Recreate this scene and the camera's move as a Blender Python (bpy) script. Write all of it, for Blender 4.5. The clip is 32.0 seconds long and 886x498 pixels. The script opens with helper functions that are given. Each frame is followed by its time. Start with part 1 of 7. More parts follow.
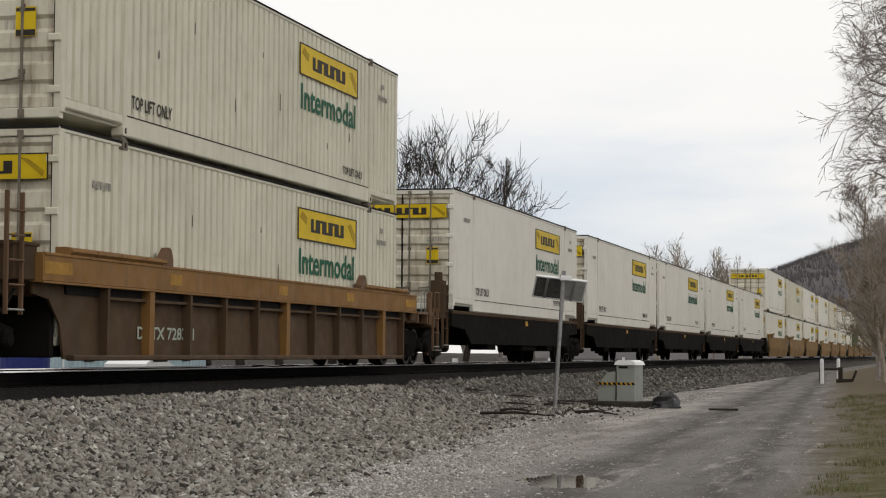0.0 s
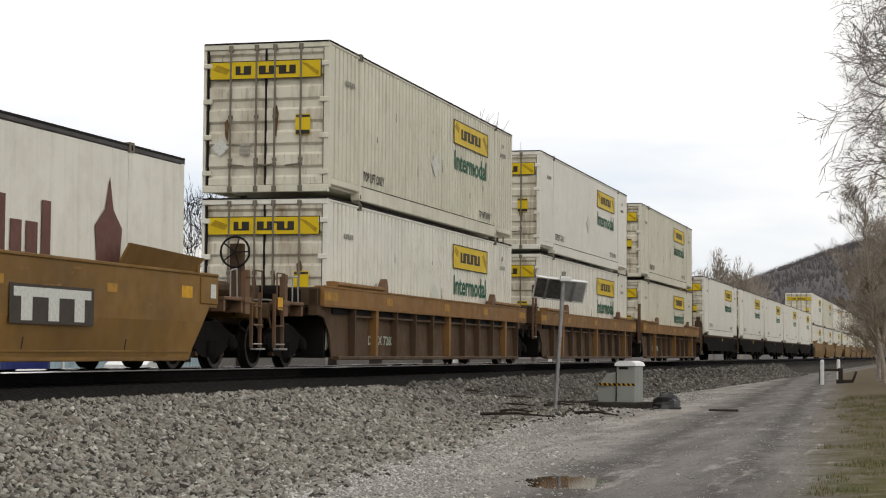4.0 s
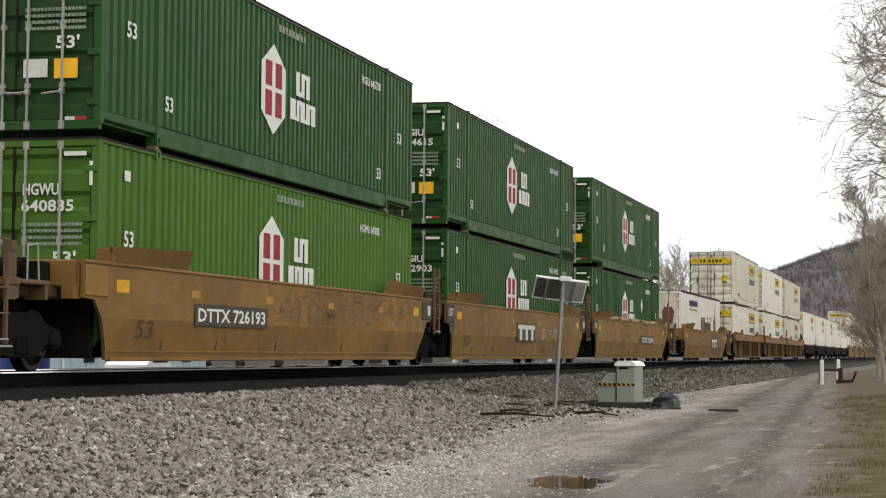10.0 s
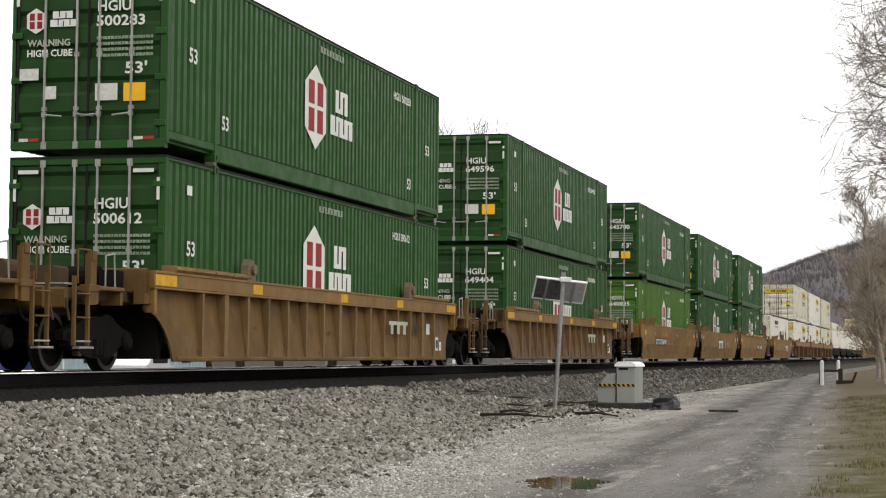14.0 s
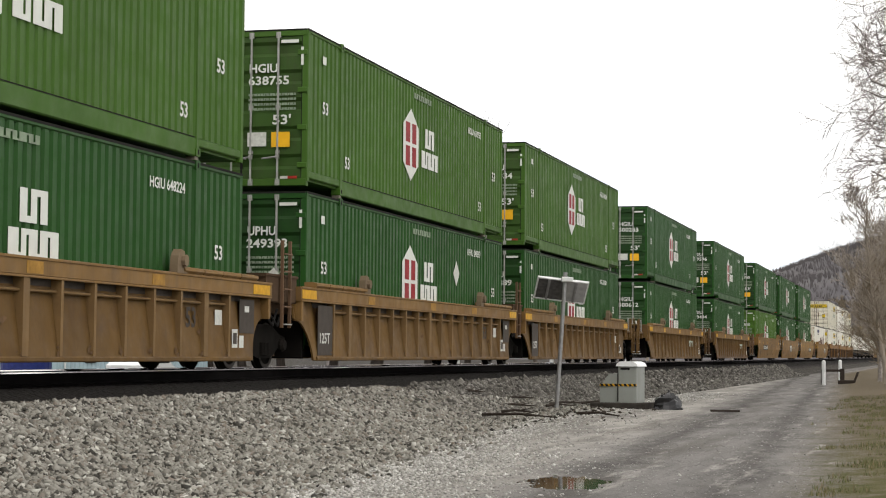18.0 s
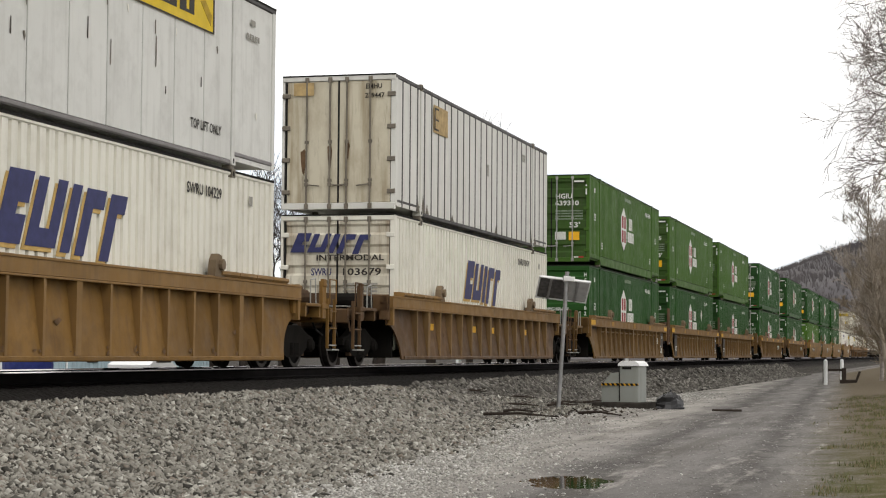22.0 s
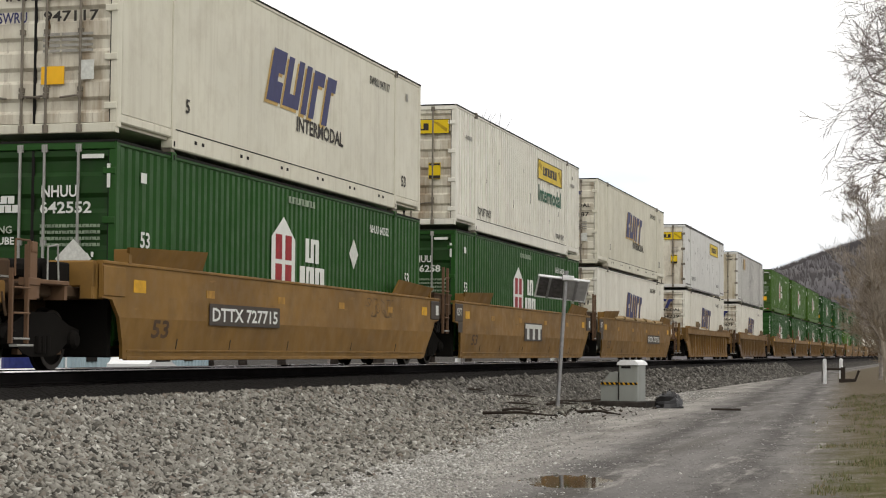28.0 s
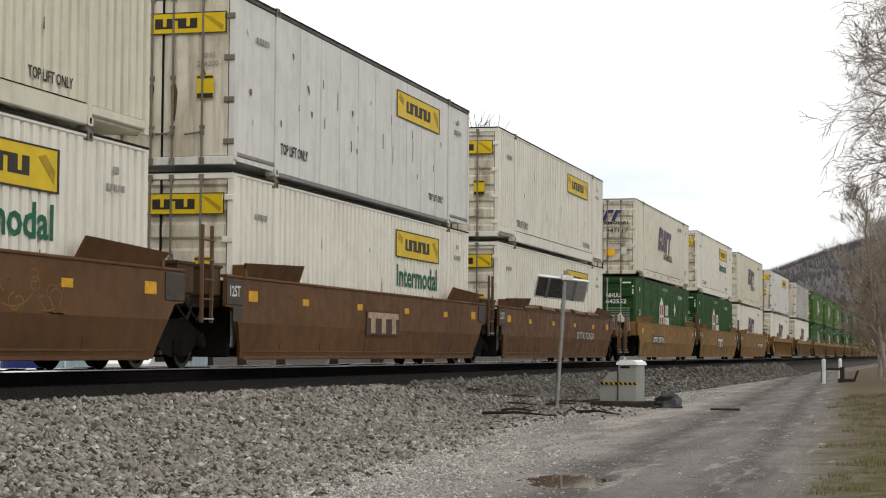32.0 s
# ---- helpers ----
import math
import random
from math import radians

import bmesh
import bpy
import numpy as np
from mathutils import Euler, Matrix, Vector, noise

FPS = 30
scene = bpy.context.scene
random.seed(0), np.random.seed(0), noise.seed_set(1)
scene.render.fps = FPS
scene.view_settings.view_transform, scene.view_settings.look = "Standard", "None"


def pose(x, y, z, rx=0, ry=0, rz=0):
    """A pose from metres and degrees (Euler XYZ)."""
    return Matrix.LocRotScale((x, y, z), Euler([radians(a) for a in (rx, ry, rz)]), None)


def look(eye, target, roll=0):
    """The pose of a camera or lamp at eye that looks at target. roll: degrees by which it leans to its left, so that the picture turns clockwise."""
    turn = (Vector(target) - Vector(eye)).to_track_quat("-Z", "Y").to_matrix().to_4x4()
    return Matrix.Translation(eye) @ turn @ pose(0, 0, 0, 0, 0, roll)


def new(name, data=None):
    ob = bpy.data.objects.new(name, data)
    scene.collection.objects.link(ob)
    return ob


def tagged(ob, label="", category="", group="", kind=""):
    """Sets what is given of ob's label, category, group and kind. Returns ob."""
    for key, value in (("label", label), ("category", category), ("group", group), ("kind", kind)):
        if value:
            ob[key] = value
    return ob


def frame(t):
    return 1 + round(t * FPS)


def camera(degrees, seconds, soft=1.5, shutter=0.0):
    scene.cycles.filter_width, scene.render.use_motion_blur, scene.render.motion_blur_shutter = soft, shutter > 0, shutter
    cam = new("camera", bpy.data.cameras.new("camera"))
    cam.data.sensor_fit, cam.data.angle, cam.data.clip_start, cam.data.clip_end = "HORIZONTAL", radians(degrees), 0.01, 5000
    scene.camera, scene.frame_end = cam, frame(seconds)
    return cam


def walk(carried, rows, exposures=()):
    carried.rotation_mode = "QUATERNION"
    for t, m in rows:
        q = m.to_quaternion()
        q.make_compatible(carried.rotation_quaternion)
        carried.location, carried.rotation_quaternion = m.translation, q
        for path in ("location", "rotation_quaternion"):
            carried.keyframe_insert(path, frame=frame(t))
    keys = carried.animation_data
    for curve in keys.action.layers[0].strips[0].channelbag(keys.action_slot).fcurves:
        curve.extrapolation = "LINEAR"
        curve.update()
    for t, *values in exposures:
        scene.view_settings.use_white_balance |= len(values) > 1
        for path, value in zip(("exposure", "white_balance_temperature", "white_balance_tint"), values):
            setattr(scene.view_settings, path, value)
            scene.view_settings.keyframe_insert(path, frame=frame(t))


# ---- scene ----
SECONDS = 32.0
EYE = (0.0, 0.0, 1.4)
LENS = 26.54          # degrees across the picture
RAD = 3325.0          # thousandths of a turn of the lens per radian of sway, used for the slight sway of the tripod
TURN, TILT, LEAN = 14.644, 3.169, 0.418

cam = camera(LENS, SECONDS, soft=1.1)


def view(dx, dy):
    """The camera's pose with a small sway to the side and up or down."""
    return pose(*EYE, 90 + TILT + math.degrees(dy / RAD), 0, TURN + math.degrees(dx / RAD)) @ pose(0, 0, 0, 0, 0, LEAN)


SWAY = [(0, 0, -1.4), (1, 0, -1.4), (2, 0.5, 0), (6, 0, 0), (9, 0, 0), (11.5, 0, 0.3), (13, -0.2, 1.4), (15, 0.4, 1.0), (17, 2, 1.2),
        (18, 3, 1.0), (19, 4, 0.5), (20, 5.8, 0.8), (22, 6, 0), (23, 6.2, -1.4), (25.5, 5.7, -1.2), (28, 4.5, -1.6), (29, 5, -1.8), (29.5, 2.8, 1.6),
        (30.5, 3, 1.4), (31.3, 3.8, 0), (32, 3, -1.7)]
GAIN = [(0, -0.74, 6900, 10), (3, -0.48, 6900, 10), (6, -0.78, 6900, 10), (9, -0.21, 6900, 10), (13, -0.15, 6900, 10), (17, -0.08, 6900, 10), (20, -0.10, 6900, 10), (23, -0.35, 6900, 10), (28, -0.33, 6900, 10), (32, -0.42, 6900, 10)]
walk(cam, [(t, view(dx, dy)) for t, dx, dy in SWAY], GAIN)

# ---- world, sun, exposure ----
world = bpy.data.worlds.new("overcast_sky")
scene.world = world
world.use_nodes = True
wn, wl = world.node_tree.nodes, world.node_tree.links
wn.clear()
w_out = wn.new("ShaderNodeOutputWorld")
w_bg = wn.new("ShaderNodeBackground")
w_sky = wn.new("ShaderNodeTexSky")
w_sky.sky_type, w_sky.sun_disc = "NISHITA", False
w_sky.sun_elevation, w_sky.sun_rotation = radians(42), radians(140)
w_tc = wn.new("ShaderNodeTexCoord")
w_map = wn.new("ShaderNodeMapping")
w_map.inputs["Scale"].default_value = (1.4, 1.4, 7.0)
w_map.inputs["Location"].default_value = (3.1, 0.4, 0.35)
w_noise = wn.new("ShaderNodeTexNoise")
w_noise.inputs["Scale"].default_value, w_noise.inputs["Detail"].default_value = 2.1, 6.0
w_noise.inputs["Roughness"].default_value = 0.52
w_ramp = wn.new("ShaderNodeValToRGB")
w_ramp.color_ramp.elements[0].position, w_ramp.color_ramp.elements[0].color = 0.36, (0.70, 0.78, 0.91, 1)
w_ramp.color_ramp.elements[1].position, w_ramp.color_ramp.elements[1].color = 0.56, (1.0, 1.0, 1.03, 1)
w_sky_gain = wn.new("ShaderNodeVectorMath")
w_sky_gain.operation = "SCALE"
w_sky_gain.inputs["Scale"].default_value = 0.10
w_mix = wn.new("ShaderNodeMix")
w_mix.data_type = "RGBA"
w_mix.inputs["Factor"].default_value = 0.86
w_bg.inputs["Strength"].default_value = 1.66
wl.new(w_tc.outputs["Generated"], w_map.inputs["Vector"])
wl.new(w_map.outputs["Vector"], w_noise.inputs["Vector"])
wl.new(w_noise.outputs["Fac"], w_ramp.inputs["Fac"])
wl.new(w_sky.outputs["Color"], w_sky_gain.inputs[0])
# the cloud deck is evenly bright overhead and shows its grey-blue bases low down
w_sep = wn.new("ShaderNodeSeparateXYZ")
w_rise = wn.new("ShaderNodeMapRange")
w_rise.interpolation_type = "SMOOTHSTEP"
w_rise.inputs["From Min"].default_value, w_rise.inputs["From Max"].default_value = 0.10, 0.17
w_deck = wn.new("ShaderNodeMix")
w_deck.data_type = "RGBA"
w_deck.inputs["B"].default_value = (1.06, 1.06, 1.07, 1)
wl.new(w_tc.outputs["Generated"], w_sep.inputs[0])
wl.new(w_sep.outputs["Z"], w_rise.inputs["Value"])
wl.new(w_rise.outputs["Result"], w_deck.inputs["Factor"])
wl.new(w_ramp.outputs["Color"], w_deck.inputs["A"])
wl.new(w_sky_gain.outputs["Vector"], w_mix.inputs["A"])
wl.new(w_deck.outputs["Result"], w_mix.inputs["B"])
wl.new(w_mix.outputs["Result"], w_bg.inputs["Color"])
wl.new(w_bg.outputs["Background"], w_out.inputs["Surface"])

sun_data = bpy.data.lights.new("sun", "SUN")
sun_data.energy, sun_data.angle, sun_data.color = 0.6, radians(25), (1.0, 0.97, 0.92)
sun = new("sun", sun_data)
sun.matrix_world = look((60, -50, 70), (0, 0, 0))


# ---- materials ----
class Nodes:
    """A small builder for a procedural material."""

    def __init__(self, name, rough=0.6, metal=0.0):
        self.mat = bpy.data.materials.new(name)
        self.mat.use_nodes = True
        self.n, self.l = self.mat.node_tree.nodes, self.mat.node_tree.links
        self.b = self.n["Principled BSDF"]
        self.b.inputs["Roughness"].default_value, self.b.inputs["Metallic"].default_value = rough, metal

    def node(self, kind, **values):
        made = self.n.new(kind)
        for key, value in values.items():
            made.inputs[key.replace("_", " ")].default_value = value
        return made

    def link(self, a, b):
        self.l.new(a, b)

    def coords(self, scale=(1, 1, 1), shuffle=True):
        tc = self.n.new("ShaderNodeTexCoord")
        m = self.n.new("ShaderNodeMapping")
        m.inputs["Scale"].default_value = scale
        self.link(tc.outputs["Object"], m.inputs["Vector"])
        if shuffle:
            info = self.n.new("ShaderNodeObjectInfo")
            mul = self.n.new("ShaderNodeMath")
            mul.operation = "MULTIPLY"
            mul.inputs[1].default_value = 71.0
            self.link(info.outputs["Random"], mul.inputs[0])
            self.link(mul.outputs["Value"], m.inputs["Location"])
        return m.outputs["Vector"]

    def noise(self, vec, scale, detail=5.0, rough=0.55):
        n = self.n.new("ShaderNodeTexNoise")
        n.inputs["Scale"].default_value, n.inputs["Detail"].default_value, n.inputs["Roughness"].default_value = scale, detail, rough
        self.link(vec, n.inputs["Vector"])
        return n.outputs["Fac"]

    def ramp(self, fac, *stops):
        r = self.n.new("ShaderNodeValToRGB")
        e = r.color_ramp.elements
        while len(e) < len(stops):
            e.new(0.5)
        for el, (p, c) in zip(e, stops):
            el.position, el.color = p, c if len(c) == 4 else (*c, 1)
        self.link(fac, r.inputs["Fac"])
        return r.outputs["Color"]

    def mix(self, fac, a, b, blend="MIX"):
        m = self.n.new("ShaderNodeMix")
        m.data_type, m.blend_type = "RGBA", blend
        for sock, value in (("Factor", fac), ("A", a), ("B", b)):
            s = [i for i in m.inputs if i.name == sock and i.type == ("VALUE" if sock == "Factor" else "RGBA")][0]
            if isinstance(value, (int, float, tuple)):
                s.default_value = value
            else:
                self.link(value, s)
        return [o for o in m.outputs if o.type == "RGBA"][0]

    def color(self, c):
        if isinstance(c, tuple):
            self.b.inputs["Base Color"].default_value = c
        else:
            self.link(c, self.b.inputs["Base Color"])
        return self

    def bump(self, height, strength=0.3, distance=0.02):
        b = self.n.new("ShaderNodeBump")
        b.inputs["Strength"].default_value, b.inputs["Distance"].default_value = strength, distance
        self.link(height, b.inputs["Height"])
        self.link(b.outputs["Normal"], self.b.inputs["Normal"])
        return self


def grey(v):
    return (v, v, v, 1.0)


def paint(name, base, dirt=(0.10, 0.085, 0.06, 1), amount=0.35, rough=0.5, tone=0.12, streak=0.5, rust=None, gloss=0.18):
    """Weathered paint on steel: a slow change of tone, grime, vertical streaks and rust specks."""
    m = Nodes(name, rough)
    m.b.inputs["Specular IOR Level"].default_value = gloss
    v = m.coords()
    slow = m.noise(v, 0.45, 3.0)
    dark = tuple(c * (1 - tone) for c in base[:3]) + (1,)
    light = tuple(min(0.9, c * (1 + tone)) for c in base[:3]) + (1,)
    col = m.ramp(slow, (0.3, dark), (0.7, light))
    sv = m.coords((6.0, 6.0, 0.35))
    st = m.ramp(m.noise(sv, 1.0, 6.0, 0.65), (0.5, grey(0)), (0.82, grey(streak)))
    col = m.mix(st, col, dirt)
    gr = m.ramp(m.noise(v, 1.9, 8.0, 0.68), (0.48, grey(0)), (0.85, grey(amount)))
    col = m.mix(gr, col, dirt)
    if rust:
        rs = m.ramp(m.noise(v, 5.5, 6.0, 0.7), (0.66, grey(0)), (0.76, grey(0.85)))
        col = m.mix(rs, col, rust)
    m.color(col)
    m.link(m.ramp(m.noise(v, 3.0, 4.0), (0.3, grey(rough * 0.8)), (0.8, grey(min(1, rough * 1.35)))), m.b.inputs["Roughness"])
    m.bump(m.noise(v, 9.0, 3.0), 0.08, 0.01)
    return m.mat


def streaked(name, base, dirt, rough=0.6, more=0.0):
    """Door paint with broad brown runs and blotches; more: how much of it is dirty."""
    m = Nodes(name, rough)
    m.b.inputs["Specular IOR Level"].default_value = 0.15
    run = m.noise(m.coords((3.2, 3.2, 0.25)), 1.0, 5.0, 0.6)
    blot = m.noise(m.coords((1.0, 1.0, 0.6)), 1.3, 8.0, 0.68)
    col = m.mix(m.ramp(blot, (0.52 - more, grey(0)), (0.80 - more, grey(0.6))), base, dirt)
    col = m.mix(m.ramp(run, (0.54 - more, grey(0)), (0.74 - more, grey(0.85))), col, dirt)
    fine = m.noise(m.coords((14, 14, 1.2)), 1.0, 6.0, 0.7)
    col = m.mix(m.ramp(fine, (0.58, grey(0)), (0.74, grey(0.7))), col, tuple(c * 0.4 for c in dirt[:3]) + (1,))
    m.color(col)
    return m.mat


def plain(name, base, rough=0.6, metal=0.0, vary=0.2, scale=6.0):
    m = Nodes(name, rough, metal)
    m.b.inputs["Specular IOR Level"].default_value = 0.5 if rough < 0.4 else (0.2 if rough < 0.8 else 0.06)
    f = m.noise(m.coords(), scale, 6.0)
    m.color(m.ramp(f, (0.3, tuple(c * (1 - vary) for c in base[:3])), (0.7, tuple(min(0.95, c * (1 + vary)) for c in base[:3]))))
    return m.mat


RUST = (0.16, 0.06, 0.025, 1)
GREEN = paint("green_paint", (0.0148, 0.0681, 0.0105, 1), (0.03, 0.05, 0.025, 1), 0.3, 0.5, 0.10, 0.25)
GREEN_LIGHT = paint("faded_green_paint", (0.0549, 0.1314, 0.0150, 1), (0.05, 0.08, 0.03, 1), 0.3, 0.55, 0.10, 0.3)
GREEN_OLD = paint("dull_green_paint", (0.0466, 0.1132, 0.0146, 1), (0.05, 0.07, 0.03, 1), 0.3, 0.55, 0.10, 0.3)
GREEN_DARK = paint("dark_green_door_paint", (0.0118, 0.0481, 0.0087, 1), (0.03, 0.035, 0.025, 1), 0.4, 0.55, 0.10, 0.4)
GREEN_GRIME = paint("grimy_green_door_paint", (0.038, 0.086, 0.016, 1), (0.045, 0.042, 0.026, 1), 0.7, 0.6, 0.15, 0.5)
RIBWHITE = paint("dull_white_ribbed_paint", (0.615, 0.612, 0.575, 1), (0.24, 0.22, 0.19, 1), 0.25, 0.45, 0.05, 0.3)
WHITE = paint("white_paint", (0.700, 0.686, 0.610, 1), (0.30, 0.26, 0.19, 1), 0.35, 0.5, 0.05, 0.35)
CLEANWHITE = paint("clean_white_paint", (0.705, 0.690, 0.620, 1), (0.34, 0.31, 0.25, 1), 0.25, 0.5, 0.04, 0.2)
CREAM = paint("cream_paint", (0.610, 0.592, 0.490, 1), (0.28, 0.23, 0.15, 1), 0.35, 0.5, 0.06, 0.4)
GREYWHITE = paint("dull_white_panel", (0.600, 0.603, 0.575, 1), (0.18, 0.17, 0.15, 1), 0.35, 0.45, 0.05, 0.35)
DOORWHITE = streaked("grimy_white_door_paint", (0.64, 0.61, 0.51, 1), (0.21, 0.14, 0.075, 1), more=0.05)
OCHRE = paint("ochre_car_paint", (0.188, 0.103, 0.027, 1), (0.090, 0.057, 0.028, 1), 0.6, 0.6, 0.24, 0.15)
OCHRE_RIB = paint("ochre_rib_paint", (0.104, 0.058, 0.0235, 1), (0.055, 0.032, 0.022, 1), 0.85, 0.65, 0.24, 0.5, RUST)
OCHRE_BRIGHT = paint("bright_ochre_rib_paint", (0.172, 0.093, 0.025, 1), (0.060, 0.036, 0.022, 1), 0.8, 0.65, 0.24, 0.5, RUST)
OCHRE_DIM = paint("sooty_ochre_rib_paint", (0.098, 0.055, 0.025, 1), (0.04, 0.026, 0.020, 1), 0.85, 0.65, 0.24, 0.5, RUST)
OCHRE_CHORD = paint("ochre_chord_paint", (0.200, 0.114, 0.039, 1), (0.08, 0.055, 0.035, 1), 0.5, 0.6, 0.14, 0.5, RUST)
BROWN = paint("brown_car_paint", (0.100, 0.045, 0.0145, 1), (0.042, 0.027, 0.017, 1), 0.6, 0.6, 0.26, 0.15)
BROWN_RIB = paint("grimy_brown_steel", (0.076, 0.045, 0.024, 1), (0.04, 0.035, 0.03, 1), 0.5, 0.7, 0.15, 0.6)
ORANGE_CHORD = paint("orange_brown_chord", (0.214, 0.110, 0.034, 1), (0.09, 0.06, 0.04, 1), 0.5, 0.6, 0.14, 0.6, RUST)
# sooty steel, darkened further to carry the shade under the cars
TRUCK = paint("sooty_shaded_steel", (0.011, 0.010, 0.009, 1), (0.016, 0.013, 0.010, 1), 0.5, 0.95, 0.25, 0.4, gloss=0.03)
END = paint("grimy_end_steel", (0.075, 0.048, 0.030, 1), (0.03, 0.026, 0.022, 1), 0.5, 0.85, 0.2, 0.5, gloss=0.06)
LADDER = paint("rusty_brown_ladder", (0.135, 0.078, 0.045, 1), (0.05, 0.035, 0.025, 1), 0.5, 0.7, 0.2, 0.4, RUST)
RUST_RUN = plain("rusty_brown_run", (0.125, 0.078, 0.045, 1), 0.8, 0, 0.45, 5.0)
TAN_PAD = paint("tan_edge_pad", (0.27, 0.185, 0.085, 1), (0.10, 0.07, 0.04, 1), 0.6, 0.7, 0.2, 0.3)
TAN_SCUFF = plain("scuffed_tan_paint", (0.205, 0.118, 0.040, 1), 0.7, 0, 0.3, 3.0)
GUIDE_TAN = paint("dusty_tan_steel", (0.17, 0.125, 0.08, 1), (0.07, 0.05, 0.035, 1), 0.6, 0.8, 0.2, 0.4)
# wheel colour sunk to near-black too, with the under-car shade in it
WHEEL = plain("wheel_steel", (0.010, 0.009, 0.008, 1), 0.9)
WORN_STEEL = plain("worn_rim_steel", (0.05, 0.045, 0.04, 1), 0.6, 0.3)
TREAD = plain("polished_tread", (0.85, 0.85, 0.84, 1), 0.04, 1.0, 0.03)
# near-black for real dark parts and for strips that stand for shade
DARK = plain("dark_part_and_shade", (0.018, 0.017, 0.016, 1), 0.8)
GREYRAIL = paint("grey_rail_paint", (0.20, 0.19, 0.19, 1), (0.08, 0.07, 0.06, 1), 0.4, 0.5)
GALV = plain("galvanised_rod", (0.30, 0.30, 0.28, 1), 0.5, 0.4)
RODGREY = plain("dirty_rod", (0.17, 0.15, 0.12, 1), 0.6, 0.2)
YELLOW = plain("yellow_panel", (0.62, 0.44, 0.012, 1), 0.5, 0, 0.10, 3)
YELLOW_TAPE = plain("yellow_reflector", (0.56, 0.30, 0.012, 1), 0.5, 0, 0.2, 8)
ORANGE_STICKER = plain("orange_sticker", (0.78, 0.42, 0.02, 1), 0.5, 0, 0.08, 4)
BLACK_INK = plain("black_lettering", (0.03, 0.026, 0.022, 1), 0.6)
GREEN_INK = plain("green_lettering", (0.012, 0.10, 0.055, 1), 0.6)
BLUE_INK = plain("blue_lettering", (0.032, 0.036, 0.11, 1), 0.55)
WORN_INK = plain("worn_dark_lettering", (0.075, 0.045, 0.026, 1), 0.7, 0, 0.3)
WHITE_INK = plain("white_lettering", (0.64, 0.66, 0.62, 1), 0.6, 0, 0.05)
FADED_INK = plain("faded_white_lettering", (0.36, 0.40, 0.33, 1), 0.6, 0, 0.2)
FAINT_INK = plain("faint_pale_green_print", (0.20, 0.26, 0.18, 1), 0.6, 0, 0.3)
GREY_INK = plain("grey_lettering", (0.28, 0.27, 0.24, 1), 0.6)
RED_INK = plain("dark_red_shape", (0.26, 0.018, 0.022, 1), 0.6)
MAROON_INK = plain("maroon_shape", (0.12, 0.055, 0.042, 1), 0.6)
TAN_INK = plain("tan_shadow", (0.45, 0.30, 0.10, 1), 0.6)
BROWN_PLATE = plain("sooty_brown_plate", (0.055, 0.034, 0.022, 1), 0.7)
TAN_WORN = plain("worn_tan_shape", (0.34, 0.25, 0.17, 1), 0.7, 0, 0.35, 5.0)
STICKER = plain("white_sticker", (0.55, 0.56, 0.52, 1), 0.5, 0, 0.15, 20)
PLATE_DARK = plain("dark_plate", (0.05, 0.040, 0.032, 1), 0.6)
RED_REFLECT = plain("red_reflector", (0.30, 0.03, 0.02, 1), 0.4)

STRIP = plain("grey_rib_strip", (0.085, 0.082, 0.078, 1), 0.6, 0, 0.3, 2.0)
STAIN = plain("dark_grime", (0.16, 0.145, 0.12, 1), 0.8, 0, 0.35, 4.0)
YELLOW_FADED = plain("faded_yellow_reflector", (0.33, 0.175, 0.03, 1), 0.6, 0, 0.3, 6)
SPRAY = plain("faded_spray_paint", (0.085, 0.058, 0.034, 1), 0.7, 0, 0.5, 3.0)
TAN_PLATE = plain("worn_tan_plate", (0.40, 0.29, 0.14, 1), 0.7, 0, 0.25, 7.0)
DARKRAIL = paint("dark_grey_rail_paint", (0.055, 0.052, 0.052, 1), (0.09, 0.08, 0.07, 1), 0.4, 0.5)
GRIMEDOOR = streaked("grimy_cream_door_paint", (0.56, 0.52, 0.41, 1), (0.27, 0.21, 0.125, 1), more=0.06)
OCHRE_WORN = paint("worn_ochre_paint", (0.120, 0.067, 0.0205, 1), (0.066, 0.038, 0.021, 1), 0.9, 0.65, 0.26, 0.55, RUST)
FLOURISH = plain("olive_brown_flourish", (0.36, 0.24, 0.012, 1), 0.6)
# paler than the plates: light the ribs catch is put into the paint
RIB_FACE = paint("lit_rib_paint", (0.175, 0.107, 0.045, 1), (0.10, 0.060, 0.032, 1), 0.8, 0.65, 0.2, 0.6, RUST)


